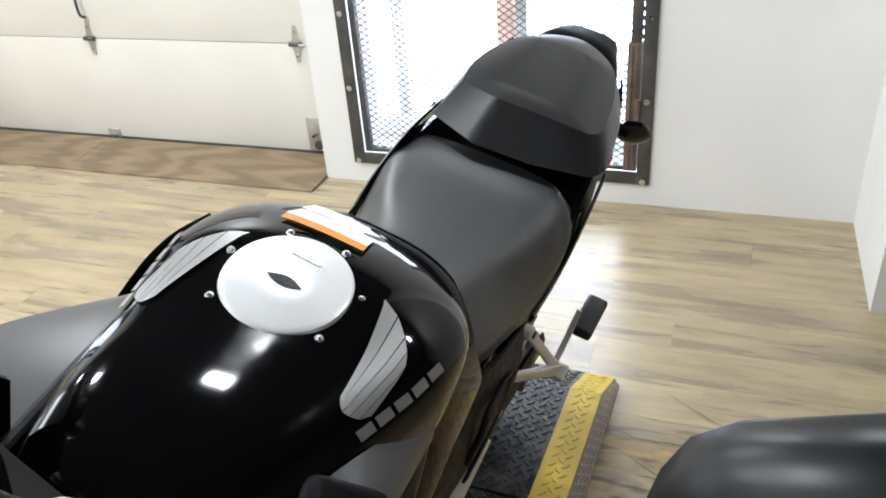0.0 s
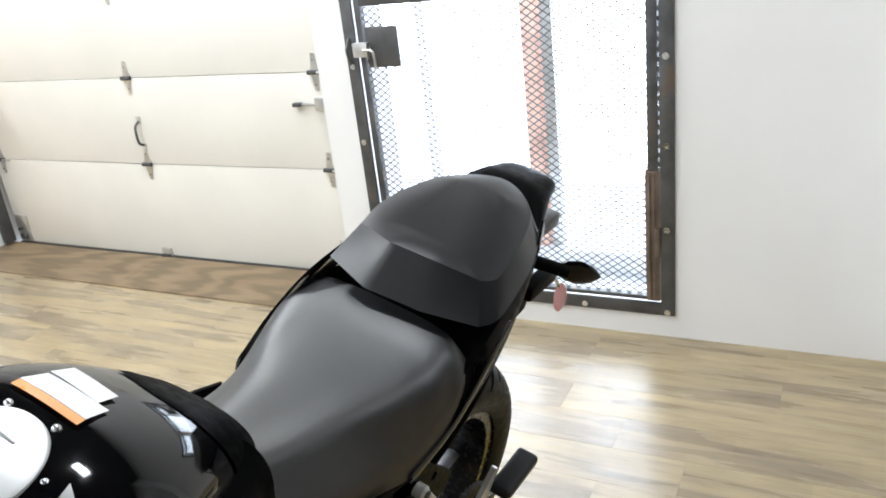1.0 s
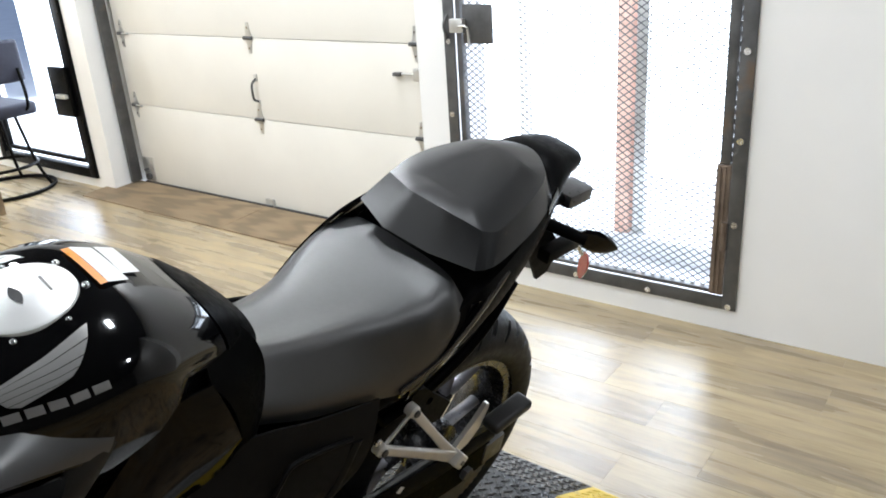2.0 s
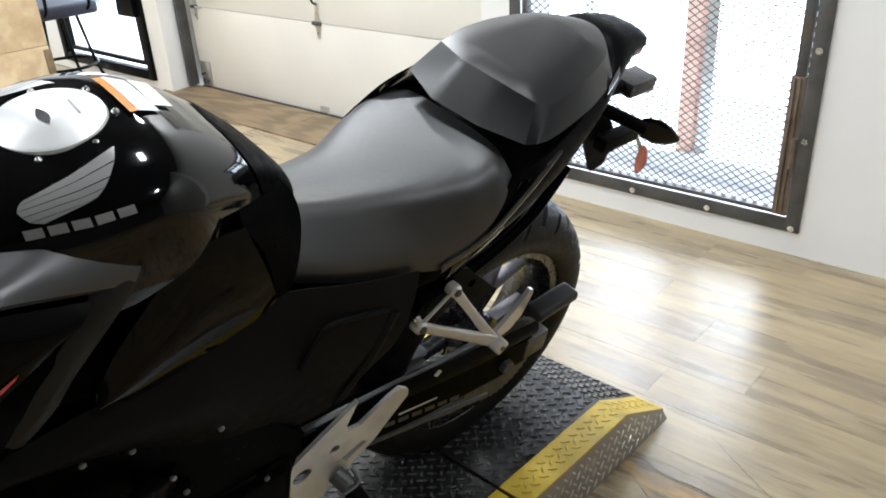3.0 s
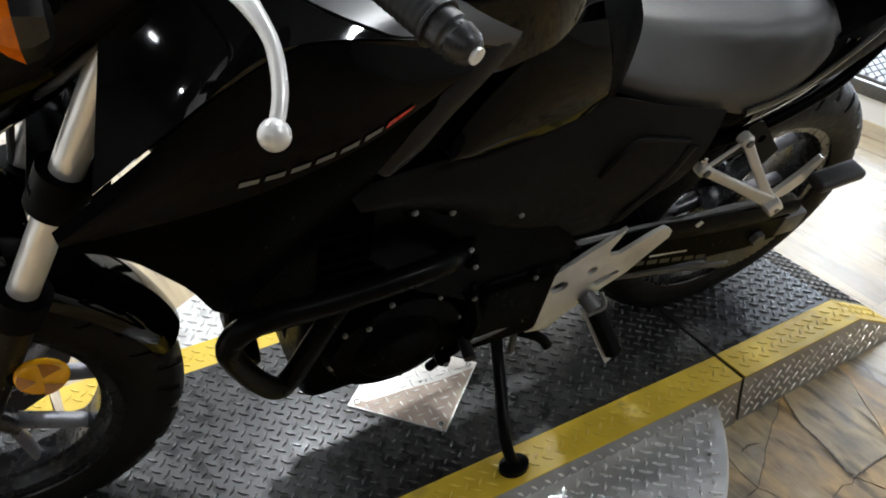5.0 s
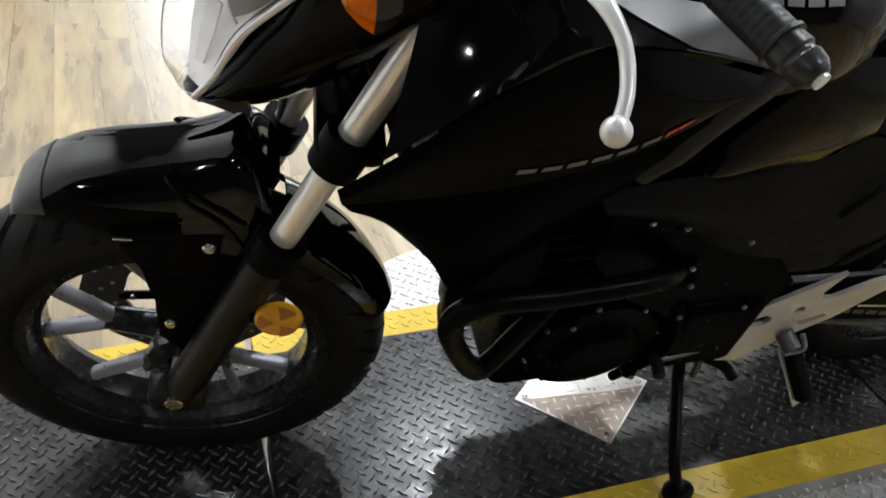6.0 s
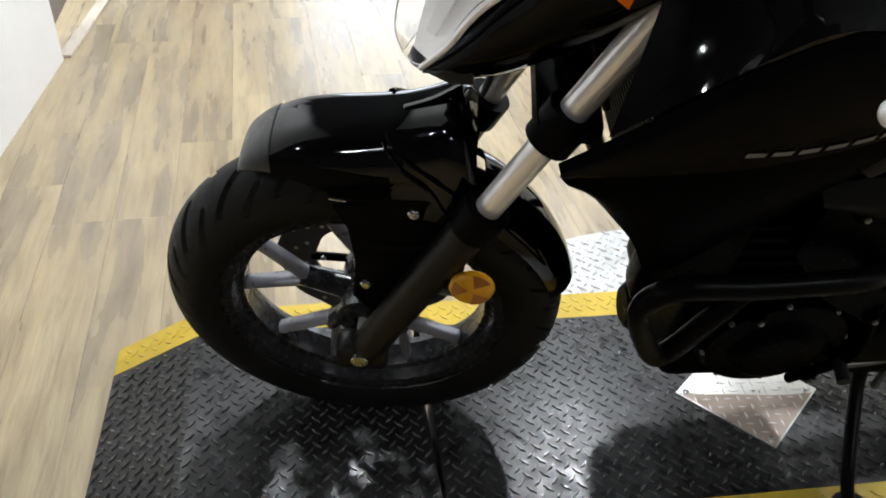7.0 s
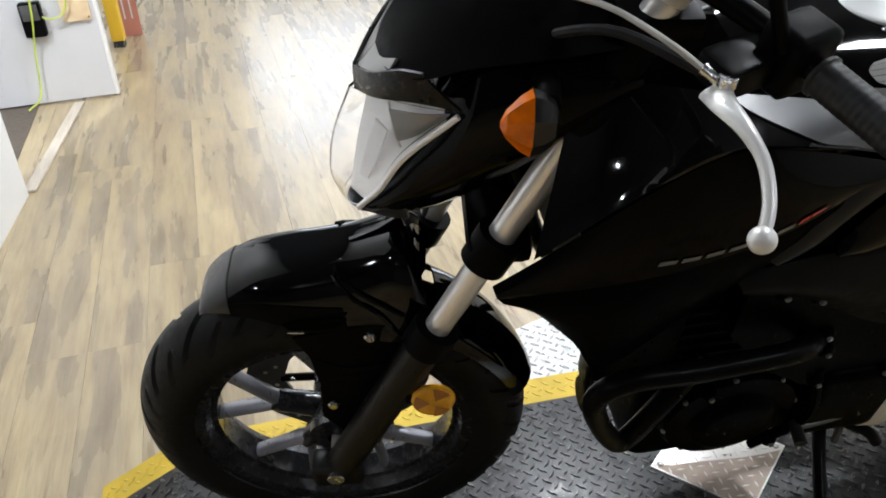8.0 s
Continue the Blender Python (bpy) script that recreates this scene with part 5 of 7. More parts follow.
# ---- handlebar ----
BAR = [(0.0, 0.352, 1.092), (0.06, 0.352, 1.092), (0.11, 0.372, 1.085), (0.155, 0.425, 1.064), (0.212, 0.462, 1.047), (0.309, 0.512, 1.031)]
for s in (1, -1):
    pts = [(s * x, y, z) for x, y, z in BAR]
    half = fpart("handlebar", tube_bm(pts, 0.011, 14, 40), M_BLACK_METAL, bike, "black tubular handlebar half")
    a, b = Vector(pts[4]), Vector(pts[5])
    bm = bmesh.new()
    d = (b - a).normalized()
    rows = []
    u = d.cross(Vector((0, 0, 1))).normalized()
    v = u.cross(d)
    for k in range(60):
        t = k / 59
        r = 0.0165 + (0.0003 if (k // 2) % 2 else 0) + (0.002 if k < 3 or k > 56 else 0)
        o = a.lerp(b, 0.02 + 0.86 * t)
        rows.append([o + (u * math.cos(2 * math.pi * i / 16) + v * math.sin(2 * math.pi * i / 16)) * r for i in range(16)])
    fpart("grip", quads(bm, rows, True, True), M_GRIP, half, "black rubber grip", 25)
    rows = []
    for t, r in ((-0.020, 0.0150), (-0.006, 0.0158), (-0.002, 0.0158), (0.000, 0.0135), (0.003, 0.0135), (0.005, 0.0150), (0.014, 0.0135), (0.019, 0.0105), (0.021, 0.008)):
        o = b + d * t
        rows.append([o + (u * math.cos(2 * math.pi * i / 20) + v * math.sin(2 * math.pi * i / 20)) * r for i in range(20)])
    fpart("bar_end", quads(bmesh.new(), rows, True, True), M_BAR_END, half, "dark steel bar-end weight")
    fpart("bar_end_screw", tube_bm([b + d * 0.018, b + d * 0.0240], 0.0066, 14), M_CAP, half, "pale screw in the bar end")
    fpart("switch_box", box_bm((-0.022, -0.026, -0.030), (0.022, 0.026, 0.030), 0.010, m=Matrix.Translation(a - d * 0.028) @ d.to_track_quat("X", "Z").to_matrix().to_4x4(), seg=3), M_SATIN, half, "black switch housing")
    perch = fpart("lever_perch", box_bm((-0.020, -0.050, -0.016), (0.022, 0.016, 0.012), 0.006, m=Matrix.Translation(a - d * 0.030 + Vector((0, -0.028, -0.004))) @ d.to_track_quat("X", "Z").to_matrix().to_4x4(), seg=2), M_BLACK_METAL, half, "black lever perch")
    lever = [(s * 0.215, 0.380, 1.036), (s * 0.240, 0.378, 1.040), (s * 0.270, 0.386, 1.038), (s * 0.298, 0.394, 1.028), (s * 0.327, 0.393, 1.012), (s * 0.348, 0.385, 0.996)]
    path = spline(lever, 24)
    rows = []
    for k, p in enumerate(path):
        q = path[min(k + 1, 23)] - path[max(k - 1, 0)]
        q.normalize()
        up = Vector((0, -0.5, 0.86))
        w = q.cross(up).normalized()
        up2 = w.cross(q)
        wd = 0.0054 + 0.0085 * max(0, 1 - k / 13) ** 1.5
        rows.append([p + w * (wd * math.cos(2 * math.pi * i / 12)) + up2 * (0.0050 * math.sin(2 * math.pi * i / 12)) for i in range(12)])
    lv = fpart("hand_lever", quads(bmesh.new(), rows, True, True), M_LEVER, half, "silver hand lever with a ball end")
    ball = bmesh.new()
    bmesh.ops.create_uvsphere(ball, u_segments=20, v_segments=12, radius=0.0108, matrix=Matrix.Translation(lever[-1]))
    fpart("lever_ball", ball, M_LEVER, lv)
    fpart("pivot_screw", tube_bm([(s * 0.224, 0.384, 1.046), (s * 0.224, 0.384, 1.054)], 0.008, 12), M_CHROME, perch)
    # mirror on its stalk
    stem = fpart("mirror", tube_bm([(s * 0.205, 0.430, 1.065), (s * 0.215, 0.405, 1.13), (s * 0.29, 0.396, 1.182), (s * 0.350, 0.411, 1.191)], 0.0065, 10, 20), M_BLACK_METAL, half, "black rear-view mirror on a stalk")
    rows = []
    outline = [(-1, -0.7), (-0.9, -0.95), (-0.7, -1), (0.7, -1), (0.92, -0.9), (1, -0.6), (1, 0.6), (0.9, 0.88), (0.7, 0.95), (-0.25, 1), (-0.45, 0.97), (-0.86, 0.48), (-0.96, 0.28), (-1, 0)]
    for t, sx, sz in ((0.0, 0.045, 0.030), (0.006, 0.066, 0.046), (0.016, 0.076, 0.054), (0.026, 0.079, 0.056), (0.030, 0.077, 0.054)):
        rows.append([Vector((s * (0.383 + sx * u), 0.404 + t, 1.232 + sz * v)) for u, v in outline])
    fpart("mirror_shell", loft(rows), M_MIRROR_SHELL, stem, "dark grey mirror shell", 50)
fpart("upper_yoke", box_bm((-0.125, fork_y(1.04) - 0.035, 1.025), (0.125, fork_y(1.04) + 0.045, 1.05), 0.010), M_BLACK_METAL, bike, "black top yoke")
for s in (1, -1):
    cl = fpart("bar_clamp", box_bm((s * 0.05 - 0.022, 0.33, 1.04), (s * 0.05 + 0.022, 0.375, 1.110), 0.008, seg=3), M_BLACK_METAL, bike, "black handlebar clamp")
    for y in (0.338, 0.367):
        fpart("clamp_screw", disc_bm((s * 0.05, y, 1.110), 0.0055, 0.005, 10, "z"), M_CHROME, cl)
dash = fpart("instrument_panel", box_bm((-0.085, 0.262, 1.045), (0.085, 0.282, 1.135), 0.012, m=None, seg=3), M_SATIN, bike, "black instrument housing")
fpart("instrument_glass", box_bm((-0.072, 0.283, 1.058), (0.072, 0.2855, 1.124), 0.001), M_GLOSS, dash)
for s, z0 in ((1, 1.09), (-1, 1.09), (1, 1.10)):
    fpart("control_cable", tube_bm([(s * 0.20, 0.38, 1.04), (s * 0.14, 0.30, 1.05), (s * 0.07, 0.235, 0.98), (s * 0.045, 0.24, 0.86), (s * 0.05, 0.28, 0.74)], 0.005, 8, 30), M_SEAL, bike, "black control cable")
fpart("clutch_cable", tube_bm([(0.214, 0.378, 1.046), (0.185, 0.345, 1.062), (0.145, 0.305, 1.072), (0.105, 0.270, 1.066)], 0.0028, 8, 20), M_ALU, bike, "silver clutch cable sheath")
fpart("cable_adjuster", tube_bm([(0.222, 0.388, 1.042), (0.206, 0.369, 1.051)], 0.0055, 12), M_CHROME, bike)
fpart("brake_hose", tube_bm([(-0.21, 0.39, 1.10), (-0.12, 0.27, 1.04), (-0.085, 0.22, 0.86), (-0.095, 0.16, 0.68), (-0.10, 0.13, 0.45)], 0.005, 8, 30), M_SEAL, bike, "black brake hose")
part("steering_head", tube_bm([(0, 0.245, 0.72), (0, 0.375, 1.03)], 0.034, 18), M_ENGINE, bike)


# ---- tank ----
POW = 2.5
# y, top, half width, height of the shoulder's arch, middle
TANK = [(0.395, 0.947, 0.055, 0.030, 0.033), (0.43, 0.970, 0.075, 0.052, 0.033), (0.50, 0.988, 0.102, 0.068, 0.033), (0.57, 0.992, 0.119, 0.068, 0.033), (0.62, 0.996, 0.130, 0.062, 0.033), (0.66, 1.002, 0.135, 0.058, 0.033),
        (0.71, 0.999, 0.130, 0.058, 0.032), (0.76, 0.979, 0.112, 0.056, 0.027), (0.81, 0.945, 0.092, 0.049, 0.022), (0.85, 0.909, 0.072, 0.036, 0.018), (0.885, 0.869, 0.052, 0.025, 0.015)]


def tank_ring(y, zt, w, h, c, n=44):
    out = []
    for k in range(n):
        a = 2 * math.pi * k / n
        p, q = math.cos(a), math.sin(a)
        x = c + w * math.copysign(abs(p) ** (2 / POW if q >= 0 else 0.5), p)
        z = zt - h + h * q ** (2 / POW) if q >= 0 else zt - h - (zt - h - 0.785) * abs(q) ** 0.8
        out.append(Vector((x, y, z)))
    return out


tank = part("fuel_tank", smooth_loft([tank_ring(*r) for r in TANK], 48), M_GLOSS, bike, "gloss black fuel tank", 60)


def tank_section(y):
    for a, b in zip(TANK, TANK[1:]):
        if a[0] <= y <= b[0]:
            t = (y - a[0]) / (b[0] - a[0])
            return [p + (q - p) * t for p, q in zip(a[1:], b[1:])]
    return TANK[-1][1:] if y > TANK[0][0] else TANK[0][1:]


def tank_point(y, u, lift=0.0):
    """A point on the tank's upper skin: u is 0 at the ridge, 1 at the widest line of its left side."""
    zt, w, h, c = tank_section(y)
    a = radians(90 - 90 * u)
    p, q = math.cos(a), max(0, math.sin(a))
    n = Vector((math.copysign(abs(p) ** (2 - 2 / POW), p) / max(w, 0.01), 0, q ** (2 - 2 / POW) / max(h, 0.01))).normalized()
    return Vector((c + w * math.copysign(abs(p) ** (2 / POW), p), y, zt - h + h * q ** (2 / POW))) + n * lift


def decal_bm(corner, nu=10, nv=8, lift=0.0042):
    """A thin sheet laid on the tank; corner(s, t) gives y and u."""
    rows = [[tank_point(*corner(i / nu, j / nv), lift) for i in range(nu + 1)] for j in range(nv + 1)]
    bm = quads(bmesh.new(), rows)
    return bm


# filler cap
cap_m = Matrix.Translation((0.027, 0.637, 0.9935)) @ Matrix.Rotation(radians(-7), 4, "X").inverted()
bm = weld(lathe_bm([(0, 0.010), (0.028, 0.010), (0.032, 0.008), (0.047, 0.008), (0.051, 0.006), (0.053, 0.001), (0.053, -0.01), (0, -0.01)], (0, 0, 0), 56, axis="z"))
bm.transform(cap_m)
capo = part("filler_cap", bm, M_CAP, tank, "round brushed aluminium filler cap")
bm = weld(lathe_bm([(0.053, -0.008), (0.054, 0.001), (0.062, 0.001), (0.066, -0.006)], (0, 0, 0), 56, axis="z"))
bm.transform(cap_m)
part("cap_ring", bm, M_GLOSS, capo, "gloss black cap surround")
for k in range(7):
    a = radians(51.4 * k + 20)
    p = cap_m @ Vector((0.058 * math.cos(a), 0.058 * math.sin(a), 0.001))
    bb = bmesh.new()
    bmesh.ops.create_uvsphere(bb, u_segments=10, v_segments=6, radius=0.0042, matrix=Matrix.Translation(p))
    part("cap_screw", bb, M_CHROME, capo)
bm = bmesh.new()
rows = []
for t in range(9):
    x = -0.016 + 0.032 * t / 8
    h = 0.0055 * math.sin(math.pi * t / 8)
    rows.append([cap_m @ Vector((x, -0.004 - h, 0.0108)), cap_m @ Vector((x, -0.004 + h, 0.0108))])
part("key_slot", quads(bm, rows), M_SEAL, capo, "dark key slot")
bm = box_bm((-0.012, 0.024, 0.0085), (0.014, 0.026, 0.0107))
bm.transform(cap_m)
part("cap_marking", bm, M_BADGE, capo)

# warning label behind the cap: orange edge, two white fields
part("warning_label", decal_bm(lambda s, t: (0.6995 + 0.008 * t + 0.003 * s, -0.225 + 0.295 * s)), M_ORANGE_DECAL, tank, "orange edge of the warning label")
part("warning_label", decal_bm(lambda s, t: (0.708 + 0.0235 * t + 0.003 * s, -0.228 + 0.296 * s)), M_WHITE_DECAL, tank, "white warning label")
part("warning_label", decal_bm(lambda s, t: (0.7350 + 0.021 * t - 0.001 * s, -0.245 + 0.265 * s)), M_WHITE_DECAL, tank, "narrow white warning label")

# winged badge on both flanks: plain feather shapes over a row of plain bars
TIPS = [(0.6665, 0.255), (0.6585, 0.350), (0.6475, 0.440), (0.6395, 0.496), (0.630, 0.541), (0.6155, 0.560)]
ROOTS = [(0.5765, 0.417), (0.572, 0.444), (0.569, 0.481), (0.571, 0.526), (0.575, 0.574), (0.585, 0.607)]


def badge_strip(k, t0, t1, side):
    def along(line, t):
        a, b = line[k], line[k + 1]
        return (a[0] + (b[0] - a[0]) * t, a[1] + (b[1] - a[1]) * t)
    rows = []
    for t in (t0, (t0 + t1) / 2, t1):
        r, p = along(ROOTS, t), along(TIPS, t)
        row = []
        for i in range(13):
            q = i / 12
            v = tank_point(r[0] + (p[0] - r[0]) * q, r[1] + (p[1] - r[1]) * q, 0.0022)
            row.append(opposite(v, side))
        rows.append(row)
    return quads(bmesh.new(), rows)


def opposite(v, side):
    """The matching place on the tank's other flank."""
    return v if side > 0 else Vector((2 * tank_section(v.y)[3] - v.x, v.y, v.z))


for side in (1, -1):
    for k in range(5):
        part("wing_badge", badge_strip(k, 0.0, 0.93, side), M_BADGE, tank, "silver wing-shaped badge feather")
    for k in range(5):
        rows = []
        for t in (0, 0.5, 1):
            row = []
            for i in range(5):
                e = (k + 0.80 * i / 4) / 4.8
                v = tank_point(0.5665 + 0.0885 * e, 0.612 + 0.066 * e + 0.072 * t, 0.0024)
                row.append(opposite(v, side))
            rows.append(row)
        part("badge_bar", quads(bmesh.new(), rows), M_BADGE, tank, "silver badge bar")

# rear tank cover
def rear_cover():
    rows = []
    for k in range(10):
        y = 0.795 + 0.088 * k / 9
        row = []
        for j in range(31):
            u = -0.30 + 1.65 * j / 30
            yy = min(0.884, y + 0.02 * abs(u))
            p = tank_point(yy, max(-1, min(1, u)), 0.0022)
            if abs(u) > 1:
                p.z -= (abs(u) - 1) * 0.16
            row.append(p)
        rows.append(row)
    bm = quads(bmesh.new(), rows)
    bmesh.ops.solidify(bm, geom=bm.faces[:], thickness=0.003)
    return bm


# flaps and cover in dull black, standing in for dark reflections in gloss
FLAP_TOP = [(0.088, 0.782, 0.933), (0.108, 0.778, 0.926), (0.130, 0.773, 0.912), (0.150, 0.768, 0.900), (0.154, 0.786, 0.868), (0.155, 0.799, 0.830), (0.152, 0.808, 0.785)]
FLAP_LOW = [(0.070, 0.830, 0.908), (0.082, 0.852, 0.894), (0.096, 0.865, 0.872), (0.108, 0.868, 0.848), (0.116, 0.865, 0.815), (0.124, 0.856, 0.782), (0.134, 0.840, 0.757)]
for s in (1, -1):
    top_, low_ = ([(x if s > 0 else 0.046 - x, y, z if s > 0 else z - 0.012) for x, y, z in line] for line in (FLAP_TOP, FLAP_LOW))
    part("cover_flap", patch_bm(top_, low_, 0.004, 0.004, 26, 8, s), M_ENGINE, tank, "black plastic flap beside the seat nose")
part("tank_rear_cover", rear_cover(), M_SATIN, tank, "black plastic cover between tank and seat")


# ---- side panels ----
# the crease where the satin shoulder turns into the gloss shroud, and the shroud's two edges
SHOULDER_TOP = [(0.085, 0.285, 0.985), (0.105, 0.360, 0.975), (0.120, 0.440, 0.965), (0.132, 0.515, 0.958), (0.146, 0.575, 0.952), (0.160, 0.655, 0.922)]
SHOULDER_EDGE = [(0.174, 0.235, 0.820), (0.181, 0.320, 0.895), (0.185, 0.385, 0.946), (0.185, 0.435, 0.954), (0.184, 0.520, 0.940), (0.168, 0.640, 0.896)]
SHROUD_TOP = [(0.167, 0.195, 0.777), (0.178, 0.270, 0.846), (0.184, 0.340, 0.908), (0.187, 0.410, 0.950), (0.187, 0.480, 0.945), (0.174, 0.600, 0.903)]
SHROUD_LOW = [(0.174, 0.20, 0.762), (0.200, 0.288, 0.794), (0.213, 0.357, 0.816), (0.215, 0.427, 0.837), (0.210, 0.487, 0.857), (0.188, 0.575, 0.887)]


def shroud_at(y, z, lift):
    """The point of the shroud's face that has this y and z."""
    a, b = spline(SHROUD_TOP, 60), spline(SHROUD_LOW, 60)
    best = min((p.lerp(q, k / 60) + Vector((0.006 * math.sin(math.pi * k / 60), 0, 0)) for p, q in zip(a, b) for k in range(61)), key=lambda v: (v.y - y) ** 2 + (v.z - z) ** 2)
    return Vector((best.x + lift, y, z))


for s in (1, -1):
    # shoulder of the shroud, satin grey
    if s > 0:
        part("shroud_shoulder", patch_bm(SHOULDER_TOP,
                                         SHOULDER_EDGE, 0.004, 0.004, 40, 12, s), M_SHOULDER, bike, "gloss black shroud shoulder")
        top_l = spline(SHOULDER_TOP, 40)
        low_l = spline(SHOULDER_EDGE, 40)
        band = []
        for q in range(9):
            row = []
            for i in range(16, 40):
                e = (i - 16) / 23
                t = (0.10 + 0.85 * min(1, e * 2.2)) * q / 8 if e < 0.45 else 0.95 * q / 8
                p = top_l[i].lerp(low_l[i], t)
                row.append(p + Vector((0.004 * math.sin(math.pi * t) + 0.0012, 0, 0.0022)))
            band.append(row)
        part("shoulder_band", sheet(band, 0.0015), M_BAND, bike, "satin grey band on the shroud shoulder", 60)
    else:
        part("shroud_shoulder", patch_bm([(-0.052, 0.400, 0.935), (-0.066, 0.47, 0.932), (-0.084, 0.55, 0.928), (-0.102, 0.625, 0.920)],
                                         [(-0.190, 0.340, 0.922), (-0.190, 0.420, 0.919), (-0.172, 0.530, 0.912), (-0.118, 0.640, 0.905)], 0.004, 0.004, 24, 8, s), M_BAND, bike, "satin grey shroud shoulder")
    # main gloss shroud
    if s > 0:
        part("radiator_shroud", patch_bm(SHROUD_TOP, SHROUD_LOW, 0.006, 0.004, 32, 12, s), M_COWL, bike, "gloss black radiator shroud")
    else:
        part("radiator_shroud", patch_bm([(-0.165, 0.195, 0.775), (-0.185, 0.28, 0.85), (-0.200, 0.38, 0.905), (-0.206, 0.50, 0.890), (-0.160, 0.585, 0.860)],
                                         [(-0.170, 0.20, 0.760), (-0.186, 0.29, 0.790), (-0.196, 0.38, 0.815), (-0.198, 0.47, 0.845), (-0.158, 0.575, 0.850)], 0.010, 0.004, 26, 10, s), M_GLOSS, bike, "gloss black radiator shroud")
        # a black tube is added in place of the dark gap here
        part("shroud_gap", tube_bm([(-0.050, 0.400, 0.938), (-0.064, 0.47, 0.936), (-0.082, 0.55, 0.932), (-0.100, 0.625, 0.923)], 0.005, 8, 24), M_SEAL, bike, "black tube standing in for the gap between tank and shroud")
    # lower shroud
    part("lower_shroud", patch_bm([(s * 0.168, 0.20, 0.758), (s * 0.184, 0.29, 0.788), (s * 0.194, 0.38, 0.812), (s * 0.190, 0.47, 0.838), (s * 0.180 if s > 0 else -0.158, 0.565, 0.875 if s > 0 else 0.845)],
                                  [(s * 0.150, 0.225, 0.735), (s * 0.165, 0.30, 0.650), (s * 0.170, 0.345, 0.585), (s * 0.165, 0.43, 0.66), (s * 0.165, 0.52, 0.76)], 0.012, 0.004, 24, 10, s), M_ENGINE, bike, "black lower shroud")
    # strap that runs down from the shoulder's end
    if s > 0:
        part("shroud_strap", patch_bm([(s * 0.166, 0.607, 0.913), (s * 0.177, 0.582, 0.884), (s * 0.184, 0.545, 0.846), (s * 0.188, 0.524, 0.815), (s * 0.184, 0.500, 0.782)],
                                      [(s * 0.164, 0.662, 0.915), (s * 0.176, 0.618, 0.874), (s * 0.184, 0.573, 0.832), (s * 0.188, 0.546, 0.800), (s * 0.184, 0.518, 0.770)], 0.004, 0.004, 24, 6, s), M_SEAM, bike, "satin grey strap at the shroud's rear edge")
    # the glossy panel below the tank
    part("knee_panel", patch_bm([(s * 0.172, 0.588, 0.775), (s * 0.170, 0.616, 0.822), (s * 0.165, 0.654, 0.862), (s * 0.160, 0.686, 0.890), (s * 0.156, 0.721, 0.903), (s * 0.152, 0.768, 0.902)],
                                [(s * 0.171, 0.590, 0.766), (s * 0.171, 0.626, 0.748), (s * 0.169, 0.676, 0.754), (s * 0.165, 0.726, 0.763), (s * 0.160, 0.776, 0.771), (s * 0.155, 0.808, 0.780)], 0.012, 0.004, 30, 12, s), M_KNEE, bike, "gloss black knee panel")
    # satin side cover under the seat
    side = part("side_cover", patch_bm([(s * 0.175, 0.475, 0.752), (s * 0.172, 0.58, 0.762), (s * 0.165, 0.66, 0.765), (s * 0.150, 0.80, 0.783), (s * 0.150, 0.93, 0.742), (s * 0.148, 1.045, 0.708)],
                                       [(s * 0.156, 0.50, 0.70), (s * 0.158, 0.60, 0.66), (s * 0.158, 0.70, 0.60), (s * 0.150, 0.80, 0.53), (s * 0.146, 0.90, 0.505), (s * 0.142, 0.985, 0.545)], 0.020, 0.004, 30, 12, s), M_COVER, bike, "satin black side cover")
    part("cover_rib", tube_bm([(s * 0.170, 0.835, 0.66), (s * 0.172, 0.855, 0.70), (s * 0.168, 0.88, 0.712), (s * 0.160, 0.985, 0.678)], 0.004, 8, 18), M_COVER, side)
    part("cover_crease", patch_bm([(s * 0.164, 0.985, 0.672), (s * 0.168, 0.95, 0.61), (s * 0.165, 0.90, 0.54)], [(s * 0.160, 1.01, 0.665), (s * 0.163, 0.975, 0.60), (s * 0.160, 0.93, 0.54)], 0.004, 0.004, 12, 3, s), M_COVER, side)
# lettering strip of the shroud: light blocks and a red tip
for k in range(6):
    y0 = 0.352 + 0.0235 * k
    def sp(y, dz):
        t = (y - 0.345) / 0.167
        return shroud_at(y, 0.833 + 0.042 * t + 0.6 * dz - 0.006 * math.sin(math.pi * t), 0.0016)
    part("model_bar", quads(bmesh.new(), [[sp(y0, -0.004), sp(y0 + 0.009, -0.004), sp(y0 + 0.018, -0.004)], [sp(y0 + 0.002, 0.004), sp(y0 + 0.011, 0.004), sp(y0 + 0.020, 0.004)]]), M_LETTER, bike, "pale model-name bar")
part("model_bar", quads(bmesh.new(), [[sp(0.492, -0.005), sp(0.505, -0.004), sp(0.520, -0.001)], [sp(0.495, 0.005), sp(0.508, 0.005), sp(0.524, 0.004)]]), M_RED, bike, "red model-name tip")


